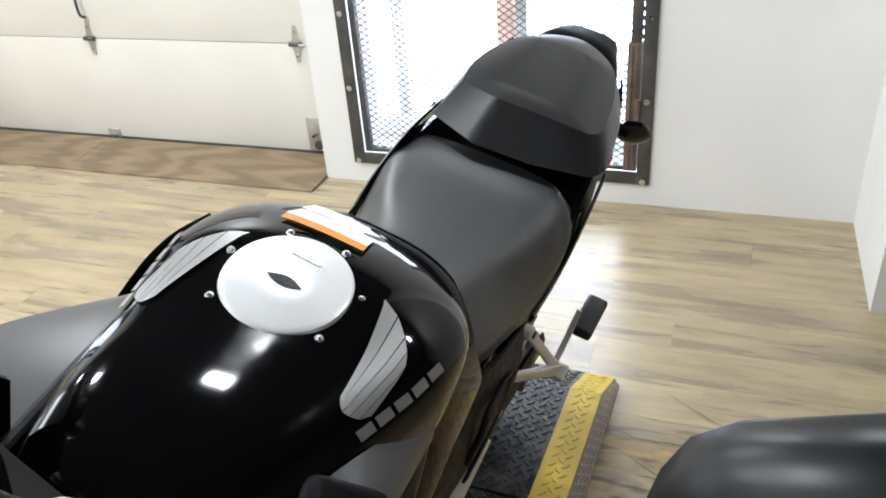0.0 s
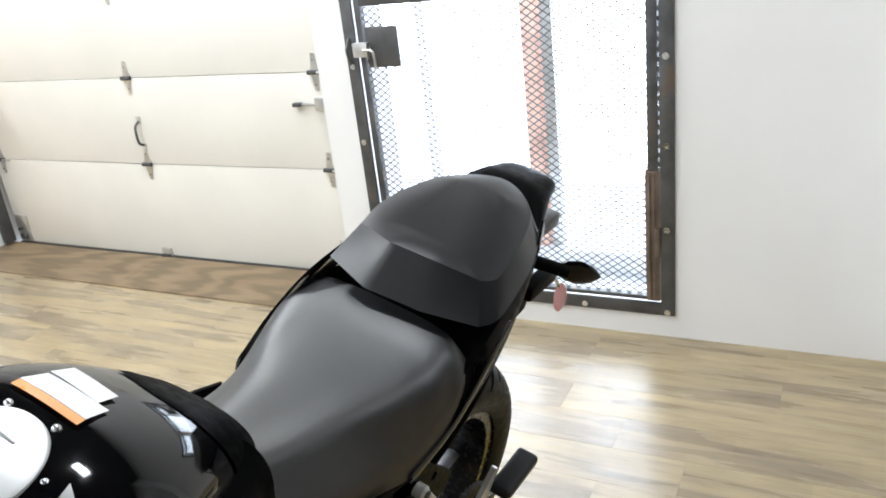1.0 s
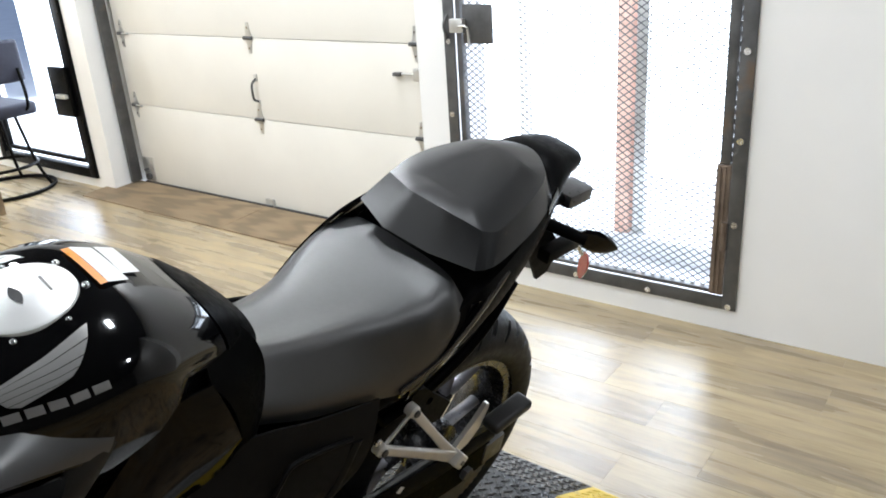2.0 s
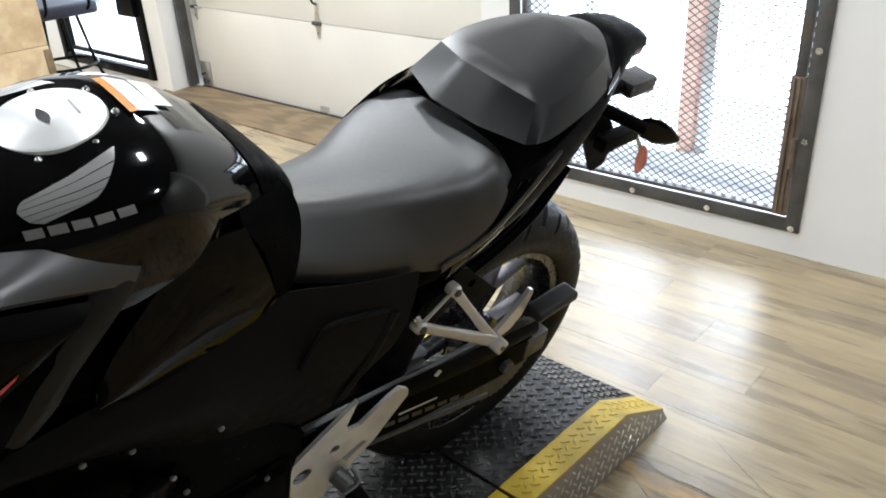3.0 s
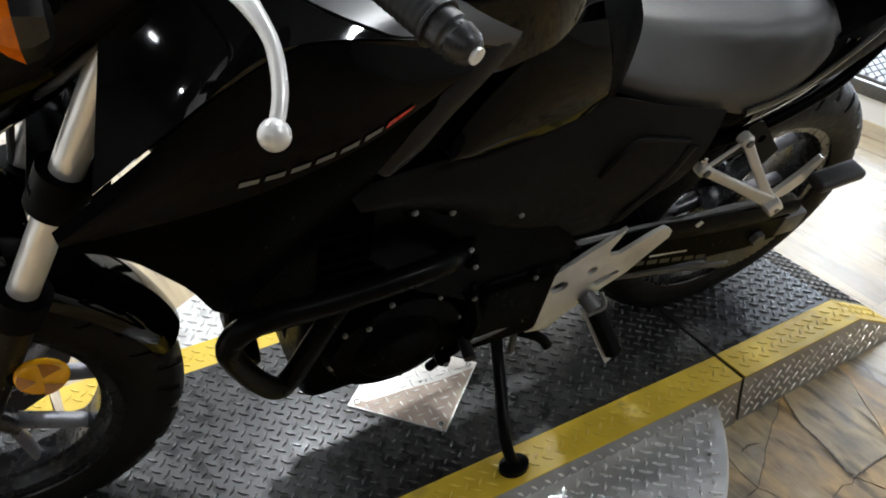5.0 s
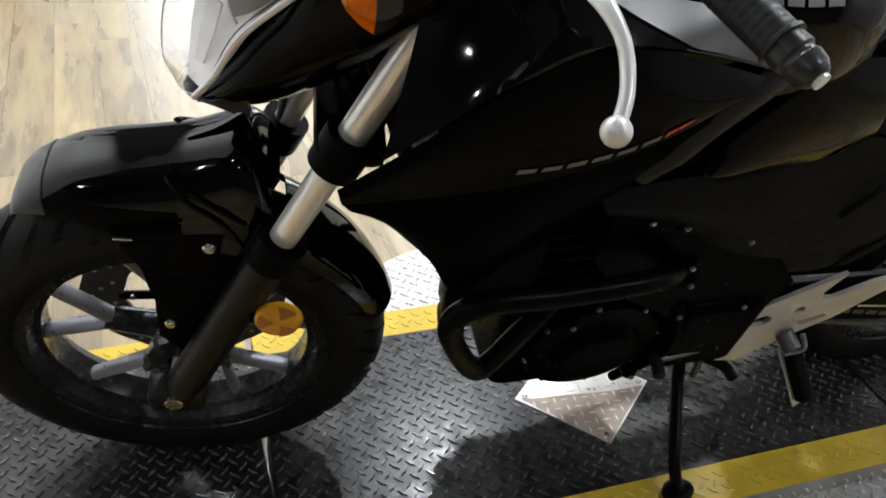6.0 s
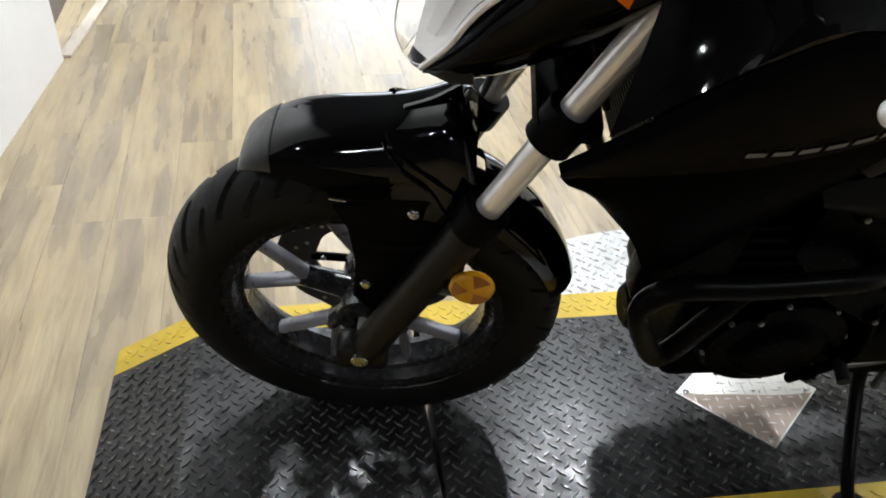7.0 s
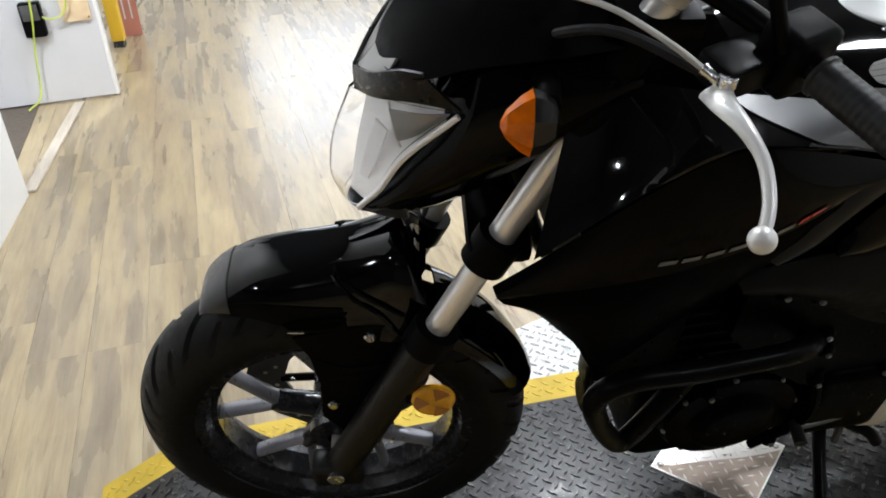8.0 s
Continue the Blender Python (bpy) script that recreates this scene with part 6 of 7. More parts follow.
# ---- seats and tail ----
def seat_ring(y, cx, cz, lx, lz, top, fx, fz):
    """From the left lower edge over the left crest, the middle and the right crest to the right lower edge."""
    fl = fx + lx - cx
    line = [Vector((lx, y, lz)), Vector((lx * 0.99, y, lz + 0.30 * (cz - lz))), Vector((lx + (cx - lx) * 0.55, y, lz + 0.72 * (cz - lz))), Vector((cx, y, cz)), Vector((cx * 0.80, y, cz + 0.55 * (top - cz) + 0.004)), Vector((cx * 0.4, y, top + 0.001)), Vector(((cx - fx) * 0.2, y, top)),
            Vector((-fx * 0.45, y, fz + 0.85 * (top - fz))), Vector((-fx * 0.80, y, fz + 0.5 * (top - fz))), Vector((-fx, y, fz)), Vector((-fl + (fl - fx) * 0.45, y, lz + 0.70 * (fz - lz))), Vector((-fl * 0.99, y, lz + 0.30 * (fz - lz))), Vector((-fl, y, lz))]
    return spline(line, 31) + [Vector((-fl * 0.5, y, lz - 0.004)), Vector((lx * 0.5, y, lz - 0.004))]


SEAT = [(0.838, 0.058, 0.846, 0.120, 0.765, 0.838, 0.048, 0.814), (0.866, 0.066, 0.836, 0.126, 0.757, 0.829, 0.047, 0.805), (0.93, 0.080, 0.822, 0.134, 0.732, 0.815, 0.052, 0.793), (1.02, 0.092, 0.806, 0.138, 0.708, 0.804, 0.074, 0.789),
        (1.10, 0.112, 0.799, 0.146, 0.688, 0.802, 0.114, 0.795), (1.16, 0.126, 0.797, 0.148, 0.715, 0.808, 0.135, 0.800), (1.20, 0.126, 0.803, 0.144, 0.76, 0.818, 0.134, 0.807), (1.225, 0.112, 0.806, 0.130, 0.785, 0.822, 0.118, 0.811)]
part("rider_seat", smooth_loft([seat_ring(*r) for r in SEAT], 34), M_VINYL, bike, "black vinyl rider seat", 60)


def pillion_bm():
    """Lower rim, shoulder rim and a crown over it; the front is cut into three flat facets."""
    low = [(-0.114, 1.222, 0.850), (-0.037, 1.202, 0.843), (0.053, 1.212, 0.842), (0.134, 1.228, 0.850), (0.149, 1.250, 0.856), (0.143, 1.31, 0.862), (0.127, 1.39, 0.874), (0.093, 1.463, 0.888), (0.008, 1.512, 0.898), (-0.074, 1.463, 0.889), (-0.108, 1.39, 0.872), (-0.121, 1.30, 0.858)]
    high = [(-0.094, 1.262, 0.898), (-0.030, 1.244, 0.902), (0.045, 1.250, 0.901), (0.108, 1.264, 0.894), (0.121, 1.284, 0.893), (0.118, 1.325, 0.901), (0.105, 1.39, 0.912), (0.076, 1.455, 0.923), (0.008, 1.496, 0.929), (-0.060, 1.452, 0.926), (-0.092, 1.385, 0.917), (-0.101, 1.315, 0.908)]

    def ring(pts):
        p = [Vector(q) for q in pts]
        out = []
        for a, b in zip(p[:3], p[1:4]):
            out += [a.lerp(b, k / 6) for k in range(6)]
        return out + spline(p[3:] + [p[0]], 46)[:-1]
    lo, hi = ring(low), ring(high)
    base = [Vector((0.006 + (v.x - 0.006) * 0.90, v.y + (1.36 - v.y) * 0.06, v.z - 0.006)) for v in lo]
    rows = [base, lo]
    for t in (0.07, 0.35, 0.65, 0.93):
        rows.append([a.lerp(b, t)  for a, b in zip(lo, hi)])
    mid = [Vector((0.006 + 0.45 * (v.x - 0.006), min(1.43, max(1.29, v.y)), 0)) for v in hi]
    for t in (0.0, 0.06, 0.25, 0.5, 0.75, 0.97):
        rows.append([a.lerp(Vector((m.x, m.y, 0.908 + 0.185 * (m.y - 1.29))), t) + Vector((0, 0, 0.002 * math.sin(math.pi * t))) for a, m in zip(hi, mid)])
    return quads(bmesh.new(), rows, True, True)


part("pillion_seat", pillion_bm(), M_PILLION, bike, "black vinyl pillion seat with a faceted front", 18)


def tail_ring(y, w, zt, zb, wb):
    out = []
    for k in range(24):
        a = 2 * math.pi * k / 24
        c, q = math.cos(a), math.sin(a)
        zc, h = (zt + zb) / 2, (zt - zb) / 2
        ww = w if q > 0 else w + (wb - w) * abs(q)
        dip = 0.05 * (1 - min(1, (abs(c) / 0.8) ** 4)) if q > 0 and y < 1.5 else 0
        out.append(Vector((ww * math.copysign(abs(c) ** 0.6, c), y, zc + h * math.copysign(abs(q) ** 0.8, q) - dip)))
    return out


part("seat_corner", patch_bm([(-0.112, 1.30, 0.868), (-0.124, 1.240, 0.848), (-0.134, 1.185, 0.822), (-0.146, 1.13, 0.775), (-0.150, 1.09, 0.735)],
                             [(-0.148, 1.31, 0.800), (-0.156, 1.24, 0.775), (-0.160, 1.18, 0.745), (-0.160, 1.13, 0.715), (-0.155, 1.08, 0.690)], 0.006, 0.004, 22, 8, -1), M_GLOSS, bike, "gloss black corner trim between the seats")
TAIL = [(1.06, 0.125, 0.70, 0.60, 0.09), (1.14, 0.142, 0.755, 0.595, 0.10), (1.20, 0.148, 0.825, 0.61, 0.10), (1.25, 0.147, 0.846, 0.63, 0.10), (1.31, 0.140, 0.855, 0.66, 0.095), (1.38, 0.126, 0.873, 0.705, 0.085), (1.45, 0.108, 0.898, 0.765, 0.075), (1.51, 0.084, 0.915, 0.825, 0.06), (1.57, 0.062, 0.917, 0.858, 0.045), (1.615, 0.050, 0.908, 0.866, 0.03), (1.64, 0.030, 0.890, 0.872, 0.015)]
tail = part("tail_cowl", smooth_loft([tail_ring(*r) for r in TAIL], 40), M_SATIN, bike, "satin black tail cowl", 60)
for s in (1, -1):
    part("grab_recess", patch_bm([(s * 0.115, 1.43, 0.885), (s * 0.098, 1.47, 0.902)], [(s * 0.116, 1.43, 0.862), (s * 0.100, 1.475, 0.880)], 0.002, 0.003, 6, 3, s), M_GLOSS, tail)
    part("cowl_trim", patch_bm([(s * 0.140, 1.12, 0.685), (s * 0.146, 1.20, 0.745), (s * 0.142, 1.23, 0.79)], [(s * 0.134, 1.11, 0.64), (s * 0.139, 1.22, 0.70), (s * 0.128, 1.30, 0.78)], 0.004, 0.003, 12, 4, s), M_GLOSS, tail)
    part("tail_rail", tube_bm([(s * 0.118, 1.09, 0.605), (s * 0.120, 1.20, 0.625), (s * 0.112, 1.32, 0.668), (s * 0.095, 1.41, 0.728)], 0.010, 10, 20), M_ENGINE, bike, "dark subframe rail")
    part("tail_edge", patch_bm([(s * 0.150, 1.085, 0.700), (s * 0.152, 1.165, 0.722), (s * 0.151, 1.235, 0.772), (s * 0.146, 1.30, 0.825)],
                               [(s * 0.146, 1.090, 0.680), (s * 0.148, 1.175, 0.706), (s * 0.148, 1.250, 0.762), (s * 0.145, 1.31, 0.822)], 0.003, 0.003, 18, 5, s), M_TRIM, tail, "gloss lower edge of the tail cowl")
# tail lamp, plate holder, rear indicators
part("tail_lamp", box_bm((-0.035, 1.585, 0.855), (0.035, 1.64, 0.878), 0.008), M_REFLECT_RED, tail, "red tail lamp")
holder = part("plate_holder", patch_bm([(-0.05, 1.50, 0.80), (0, 1.51, 0.815), (0.05, 1.50, 0.80)], [(-0.045, 1.64, 0.665), (0, 1.65, 0.66), (0.045, 1.64, 0.665)], 0.0, 0.012, 12, 8), M_SATIN, bike, "black plate holder")
part("holder_side", plate_bm([(1.47, 0.79), (1.53, 0.80), (1.62, 0.70), (1.60, 0.645), (1.565, 0.640)], 0.045, 0.052), M_SATIN, holder)
part("holder_side", plate_bm([(1.47, 0.79), (1.53, 0.80), (1.62, 0.70), (1.60, 0.645), (1.565, 0.640)], -0.052, -0.045), M_SATIN, holder)
part("plate_lamp", box_bm((-0.028, 1.66, 0.755), (0.028, 1.74, 0.785), 0.006, m=None), M_GREY_SATIN, holder, "grey plate lamp")
part("plate_lamp_stem", tube_bm([(0, 1.56, 0.775), (0, 1.67, 0.77)], 0.014, 10), M_SATIN, holder)
for s in (1, -1):
    ind = part("rear_indicator", tube_bm([(s * 0.035, 1.54, 0.780), (s * 0.090, 1.565, 0.772), (s * 0.120, 1.582, 0.766)], 0.012, 12, 12), M_SATIN, bike, "rear indicator on a rubber stalk")
    rows = []
    for t, r, hh in ((0.0, 0.012, 0.012), (0.016, 0.024, 0.021), (0.034, 0.027, 0.024), (0.055, 0.021, 0.019), (0.078, 0.006, 0.006)):
        rows.append([Vector((s * (0.112 + 0.60 * t), 1.575 + 0.75 * t + r * math.cos(a) * 0.35, 0.770 - 0.25 * t + hh * math.sin(a))) + Vector((s * r * 0.7 * math.cos(a), 0, 0)) for a in [2 * math.pi * k / 16 for k in range(16)]])
    part("indicator_shell", loft(rows), M_GLOSS, ind, "black indicator shell")
    part("reflector_arm", box_bm((s * 0.072 - 0.014, 1.53, 0.708), (s * 0.072 + 0.014, 1.635, 0.736), 0.006), M_SATIN, ind)
    rf = weld(lathe_bm([(0, 0.008), (0.015, 0.007), (0.019, 0.003), (0.020, 0), (0, 0)], (0, 0, 0), 24))
    rf.transform(Matrix.Translation((s * 0.092, 1.660, 0.660)) @ Matrix.Rotation(radians(62 if s > 0 else 118), 4, "Z") @ Matrix.Diagonal((1, 0.8, 1.55, 1)))
    part("rear_reflector", rf, M_REFLECT_RED, ind, "oval red reflector")
    part("reflector_stem", tube_bm([(s * 0.074, 1.632, 0.722), (s * 0.088, 1.652, 0.688)], 0.004, 8), M_CHROME, ind)


# ---- engine and chassis ----
part("airbox", box_bm((-0.112, 0.52, 0.60), (0.112, 0.86, 0.78), 0.03, seg=3), M_SATIN, bike, "black airbox under the tank")
part("seat_base", box_bm((-0.10, 0.86, 0.62), (0.10, 1.24, 0.76), 0.03, seg=3), M_SATIN, bike)
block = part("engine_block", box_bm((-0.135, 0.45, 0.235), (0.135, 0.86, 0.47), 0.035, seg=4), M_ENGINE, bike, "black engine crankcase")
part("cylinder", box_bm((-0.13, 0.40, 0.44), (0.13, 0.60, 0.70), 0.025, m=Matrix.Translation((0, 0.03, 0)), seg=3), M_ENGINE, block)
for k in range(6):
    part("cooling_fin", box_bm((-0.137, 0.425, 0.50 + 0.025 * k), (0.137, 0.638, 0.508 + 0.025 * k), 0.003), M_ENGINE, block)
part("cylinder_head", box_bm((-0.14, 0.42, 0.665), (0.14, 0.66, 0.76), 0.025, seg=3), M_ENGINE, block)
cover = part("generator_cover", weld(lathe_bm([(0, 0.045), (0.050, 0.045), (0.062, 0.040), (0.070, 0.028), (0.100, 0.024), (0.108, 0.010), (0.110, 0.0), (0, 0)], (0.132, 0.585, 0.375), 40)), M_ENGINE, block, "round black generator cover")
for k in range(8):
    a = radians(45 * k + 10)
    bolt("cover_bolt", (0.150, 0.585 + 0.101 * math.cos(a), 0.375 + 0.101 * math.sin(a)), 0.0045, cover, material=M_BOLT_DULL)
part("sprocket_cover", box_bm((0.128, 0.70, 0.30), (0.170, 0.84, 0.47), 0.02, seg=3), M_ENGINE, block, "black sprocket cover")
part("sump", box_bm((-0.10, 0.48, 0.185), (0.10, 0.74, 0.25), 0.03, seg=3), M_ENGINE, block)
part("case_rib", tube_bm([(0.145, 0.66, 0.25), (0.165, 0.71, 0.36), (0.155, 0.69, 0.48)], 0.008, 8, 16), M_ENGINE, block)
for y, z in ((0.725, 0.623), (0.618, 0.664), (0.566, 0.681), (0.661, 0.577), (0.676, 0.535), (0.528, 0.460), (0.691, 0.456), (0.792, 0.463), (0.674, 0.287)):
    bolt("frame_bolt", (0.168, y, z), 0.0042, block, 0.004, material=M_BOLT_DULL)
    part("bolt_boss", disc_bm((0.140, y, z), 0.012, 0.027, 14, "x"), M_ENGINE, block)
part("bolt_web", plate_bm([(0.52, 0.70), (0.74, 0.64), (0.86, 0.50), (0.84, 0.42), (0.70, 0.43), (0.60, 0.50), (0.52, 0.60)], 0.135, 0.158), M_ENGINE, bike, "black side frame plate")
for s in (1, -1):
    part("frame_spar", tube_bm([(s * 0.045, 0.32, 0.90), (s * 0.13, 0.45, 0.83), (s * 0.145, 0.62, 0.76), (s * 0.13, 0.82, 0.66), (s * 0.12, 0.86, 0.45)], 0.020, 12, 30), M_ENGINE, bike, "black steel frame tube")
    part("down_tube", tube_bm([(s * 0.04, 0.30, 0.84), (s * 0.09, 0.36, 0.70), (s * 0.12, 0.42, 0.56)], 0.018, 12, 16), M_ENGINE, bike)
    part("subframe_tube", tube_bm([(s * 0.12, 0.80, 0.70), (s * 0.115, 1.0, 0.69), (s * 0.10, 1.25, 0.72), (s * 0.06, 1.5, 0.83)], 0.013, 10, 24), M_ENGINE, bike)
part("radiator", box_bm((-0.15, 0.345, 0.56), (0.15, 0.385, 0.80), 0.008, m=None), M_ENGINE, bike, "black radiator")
for k in range(26):
    part("radiator_fin", box_bm((-0.143, 0.342, 0.575 + 0.0085 * k), (0.143, 0.346, 0.579 + 0.0085 * k)), M_ENGINE, bike)
guard = part("engine_guard", tube_bm([(0.150, 0.660, 0.555), (0.188, 0.60, 0.590), (0.195, 0.47, 0.588), (0.195, 0.37, 0.588), (0.195, 0.335, 0.555), (0.190, 0.352, 0.485), (0.182, 0.390, 0.408), (0.175, 0.415, 0.405), (0.165, 0.455, 0.47), (0.140, 0.51, 0.53)], 0.0155, 14, 70), M_BLACK_METAL, bike, "black tubular engine guard")
part("engine_guard", tube_bm([(-0.150, 0.660, 0.555), (-0.188, 0.60, 0.590), (-0.195, 0.37, 0.588), (-0.195, 0.335, 0.555), (-0.182, 0.390, 0.408), (-0.165, 0.455, 0.47), (-0.140, 0.51, 0.53)], 0.0155, 14, 60), M_BLACK_METAL, bike, "black tubular engine guard")
part("radiator_tank", box_bm((0.095, 0.345, 0.48), (0.150, 0.46, 0.78), 0.015, seg=2), M_ENGINE, bike)
horn = disc_bm((0, 0, -0.012), 0.034, 0.024, 24, "z", bevel=0.3)
horn.transform(Matrix.Translation((0.095, 0.378, 0.400)) @ Matrix.Rotation(radians(90), 4, "X"))
part("horn", horn, M_ENGINE, bike, "dark round horn")
part("horn_stay", tube_bm([(0.095, 0.388, 0.430), (0.100, 0.395, 0.490)], 0.006, 8), M_ENGINE, bike)
for s in (1, -1):
    part("exhaust_header", tube_bm([(s * 0.05, 0.45, 0.64), (s * 0.05, 0.445, 0.55), (s * 0.045, 0.455, 0.38), (s * 0.04, 0.49, 0.24), (s * 0.03, 0.58, 0.17), (-0.06, 0.80, 0.16)], 0.019, 12, 40), M_ENGINE, bike, "dark exhaust header pipe")
part("muffler", tube_bm([(-0.10, 0.82, 0.17), (-0.155, 0.98, 0.22), (-0.175, 1.20, 0.31), (-0.185, 1.42, 0.40)], 0.052, 20, 24), M_ENGINE, bike, "black exhaust muffler")

# ---- left-side controls ----
heel_out = [(0.955, 0.501), (0.843, 0.431), (0.822, 0.385), (0.813, 0.331), (0.828, 0.282), (0.872, 0.272), (0.925, 0.325), (1.000, 0.376), (1.020, 0.400), (1.060, 0.445), (1.058, 0.460), (1.040, 0.474), (1.020, 0.468), (0.965, 0.437), (0.945, 0.440), (0.938, 0.456)]
heel = part("heel_plate", plate_bm(heel_out, 0.150, 0.157, holes=(circle(0.862, 0.392, 0.017, 16, 0.014), circle(0.920, 0.412, 0.009), [(0.925, 0.372), (0.975, 0.392), (0.985, 0.384), (0.945, 0.362)])), M_ALU, bike, "silver cast heel plate with cut-outs", 30)
peg = part("foot_peg", box_bm((0.0, -0.013, -0.011), (0.085, 0.013, 0.011), 0.005, m=Matrix.Translation((0.184, 0.938, 0.328)) @ Matrix.Rotation(radians(20), 4, "Z") @ Matrix.Rotation(radians(42), 4, "Y"), seg=3), M_SATIN, bike, "rider foot peg with a black rubber")
part("peg_frame", box_bm((-0.012, -0.017, -0.014), (0.092, 0.017, -0.010), 0.002, m=Matrix.Translation((0.184, 0.938, 0.328)) @ Matrix.Rotation(radians(20), 4, "Z") @ Matrix.Rotation(radians(42), 4, "Y")), M_ALU, peg)
part("peg_hinge", tube_bm([(0.158, 0.926, 0.346), (0.184, 0.934, 0.336)], 0.015, 12), M_STEEL_DARK, peg)
part("peg_spring", tube_bm([(0.170, 0.948, 0.358), (0.188, 0.948, 0.342), (0.188, 0.918, 0.332)], 0.004, 8, 12), M_BOLT_DULL, peg)
shift = part("shift_lever", tube_bm([(0.160, 0.80, 0.345), (0.166, 0.745, 0.340), (0.168, 0.70, 0.335)], 0.007, 8, 12), M_STEEL_DARK, bike, "dark gear shift lever")
part("shift_rubber", tube_bm([(0.160, 0.70, 0.335), (0.196, 0.695, 0.333)], 0.010, 10), M_RUBBER, shift)
part("shift_rod", tube_bm([(0.166, 0.80, 0.345), (0.160, 0.76, 0.43)], 0.005, 8), M_STEEL_DARK, shift)

# side stand down on the deck
inv = BIKE.inverted()
foot_p = inv @ Vector((0.105, 0.795, TOP + 0.012))
stand = part("side_stand", tube_bm([(0.110, 0.800, 0.270), (0.135, 0.806, 0.20), foot_p + Vector((-0.03, -0.01, 0.04)), foot_p], 0.012, 12, 24, r_end=0.010), M_BLACK_METAL, bike, "black side stand, folded down")
sf = disc_bm((0, 0, -0.006), 0.022, 0.012, 16, "z")
sf.transform(inv @ Matrix.Translation((0.105, 0.795, TOP + 0.0075)) @ Matrix.Diagonal((1, 1.3, 1, 1)))
part("stand_foot", sf, M_BLACK_METAL, stand)
part("stand_spring", tube_bm([(0.125, 0.83, 0.30), (0.145, 0.825, 0.21)], 0.006, 8), M_STEEL_DARK, stand)
part("stand_stop", tube_bm([(0.120, 0.815, 0.25), (0.150, 0.865, 0.245), (0.165, 0.885, 0.225)], 0.010, 10, 12), M_BLACK_METAL, stand)

# pillion peg bracket
def beam_bm(p, q, w0, w1, deep, across):
    """A flat tapering bar from p to q, its broad side lying along across, with rounded edges."""
    p, q = Vector(p), Vector(q)
    d = (q - p).normalized()
    v = (Vector(across) - d * d.dot(Vector(across))).normalized()
    u = d.cross(v)
    rows = []
    for t in (0, 0.25, 0.5, 0.75, 1):
        w = w0 + (w1 - w0) * t - 0.0022 * math.sin(math.pi * t)
        rows.append([p.lerp(q, t) + v * (w * math.copysign(abs(math.cos(g)) ** 0.5, math.cos(g))) + u * (deep * math.copysign(abs(math.sin(g)) ** 0.5, math.sin(g))) for g in [2 * math.pi * i / 16 + 0.2 for i in range(16)]])
    return quads(bmesh.new(), rows, True, True)


pa, pb, pc = Vector((0.144, 1.132, 0.626)), Vector((0.146, 1.068, 0.584)), Vector((0.198, 1.190, 0.530))
hang = part("pillion_hanger", beam_bm(pa, pc, 0.0088, 0.0105, 0.0055, (0, 0.7, 0.7)), M_ALU, bike, "silver triangular pillion peg hanger", 50)
part("hanger_arm", beam_bm(pb, pc, 0.0090, 0.0120, 0.0055, (0, 0.2, 1)), M_ALU, hang, "", 50)
part("hanger_brace", tube_bm([pa, pb], 0.0032, 10), M_ALU, hang)
for p in (pa, pb):
    part("hanger_eye", disc_bm(p + Vector((-0.010, 0, 0)), 0.0112, 0.018, 22, "x", bevel=0.2), M_ALU, hang)
    bolt("hanger_bolt", p + Vector((0.008, 0, 0)), 0.0068, hang, 0.0035, material=M_STEEL_DARK)
part("peg_clevis", box_bm((-0.010, -0.013, -0.014), (0.012, 0.013, 0.014), 0.004, m=Matrix.Translation(pc + Vector((0.004, 0.005, -0.006))) @ Matrix.Rotation(radians(40), 4, "X"), seg=3), M_ALU, hang)
part("clevis_pin", disc_bm(pc + Vector((0.016, 0.007, -0.008)), 0.0045, 0.0025, 14, "x"), M_BOLT_DULL, hang)
part("pillion_peg", plate_bm([(1.190, 0.533), (1.203, 0.520), (1.232, 0.528), (1.254, 0.548), (1.268, 0.590), (1.267, 0.599), (1.260, 0.602), (1.236, 0.574)], 0.186, 0.194), M_ALU, hang, "silver leaf-shaped pillion peg, folded up", 30)
part("peg_rubber", box_bm((-0.018, -0.006, 0.0), (0.018, 0.014, 0.098), 0.008, m=Matrix.Translation((0.205, 1.266, 0.556)) @ Matrix.Rotation(radians(-86), 4, "X"), seg=3), M_GRIP, hang, "black pillion peg rubber")
bolt("small_bolt", (0.142, 1.060, 0.604), 0.0068, hang)
part("hanger_pad", plate_bm([(1.138, 0.640), (1.150, 0.648), (1.166, 0.646), (1.246, 0.566), (1.228, 0.538), (1.205, 0.540)], 0.118, 0.132, holes=(circle(1.186, 0.604, 0.008),)), M_SATIN, hang, "black plate behind the hanger")

# swingarm, chain guard, hugger
arm = part("swingarm", plate_bm([(0.85, 0.44), (1.00, 0.43), (1.20, 0.375), (1.36, 0.350), (1.42, 0.345), (1.43, 0.285), (1.34, 0.278), (1.15, 0.300), (0.95, 0.340), (0.85, 0.37)], 0.098, 0.130), M_ENGINE, bike, "black steel swingarm", 30)
part("swingarm_far", plate_bm([(0.85, 0.44), (1.00, 0.43), (1.20, 0.375), (1.42, 0.345), (1.43, 0.285), (1.15, 0.300), (0.95, 0.340), (0.85, 0.37)], -0.130, -0.100), M_ENGINE, bike)
part("chain_guard", patch_bm([(0.135, 0.90, 0.455), (0.136, 1.05, 0.452), (0.134, 1.25, 0.415), (0.130, 1.42, 0.39)], [(0.140, 0.90, 0.42), (0.142, 1.05, 0.415), (0.140, 1.25, 0.378), (0.134, 1.42, 0.36)], 0.004, 0.004, 20, 4), M_SATIN, bike, "black chain guard")
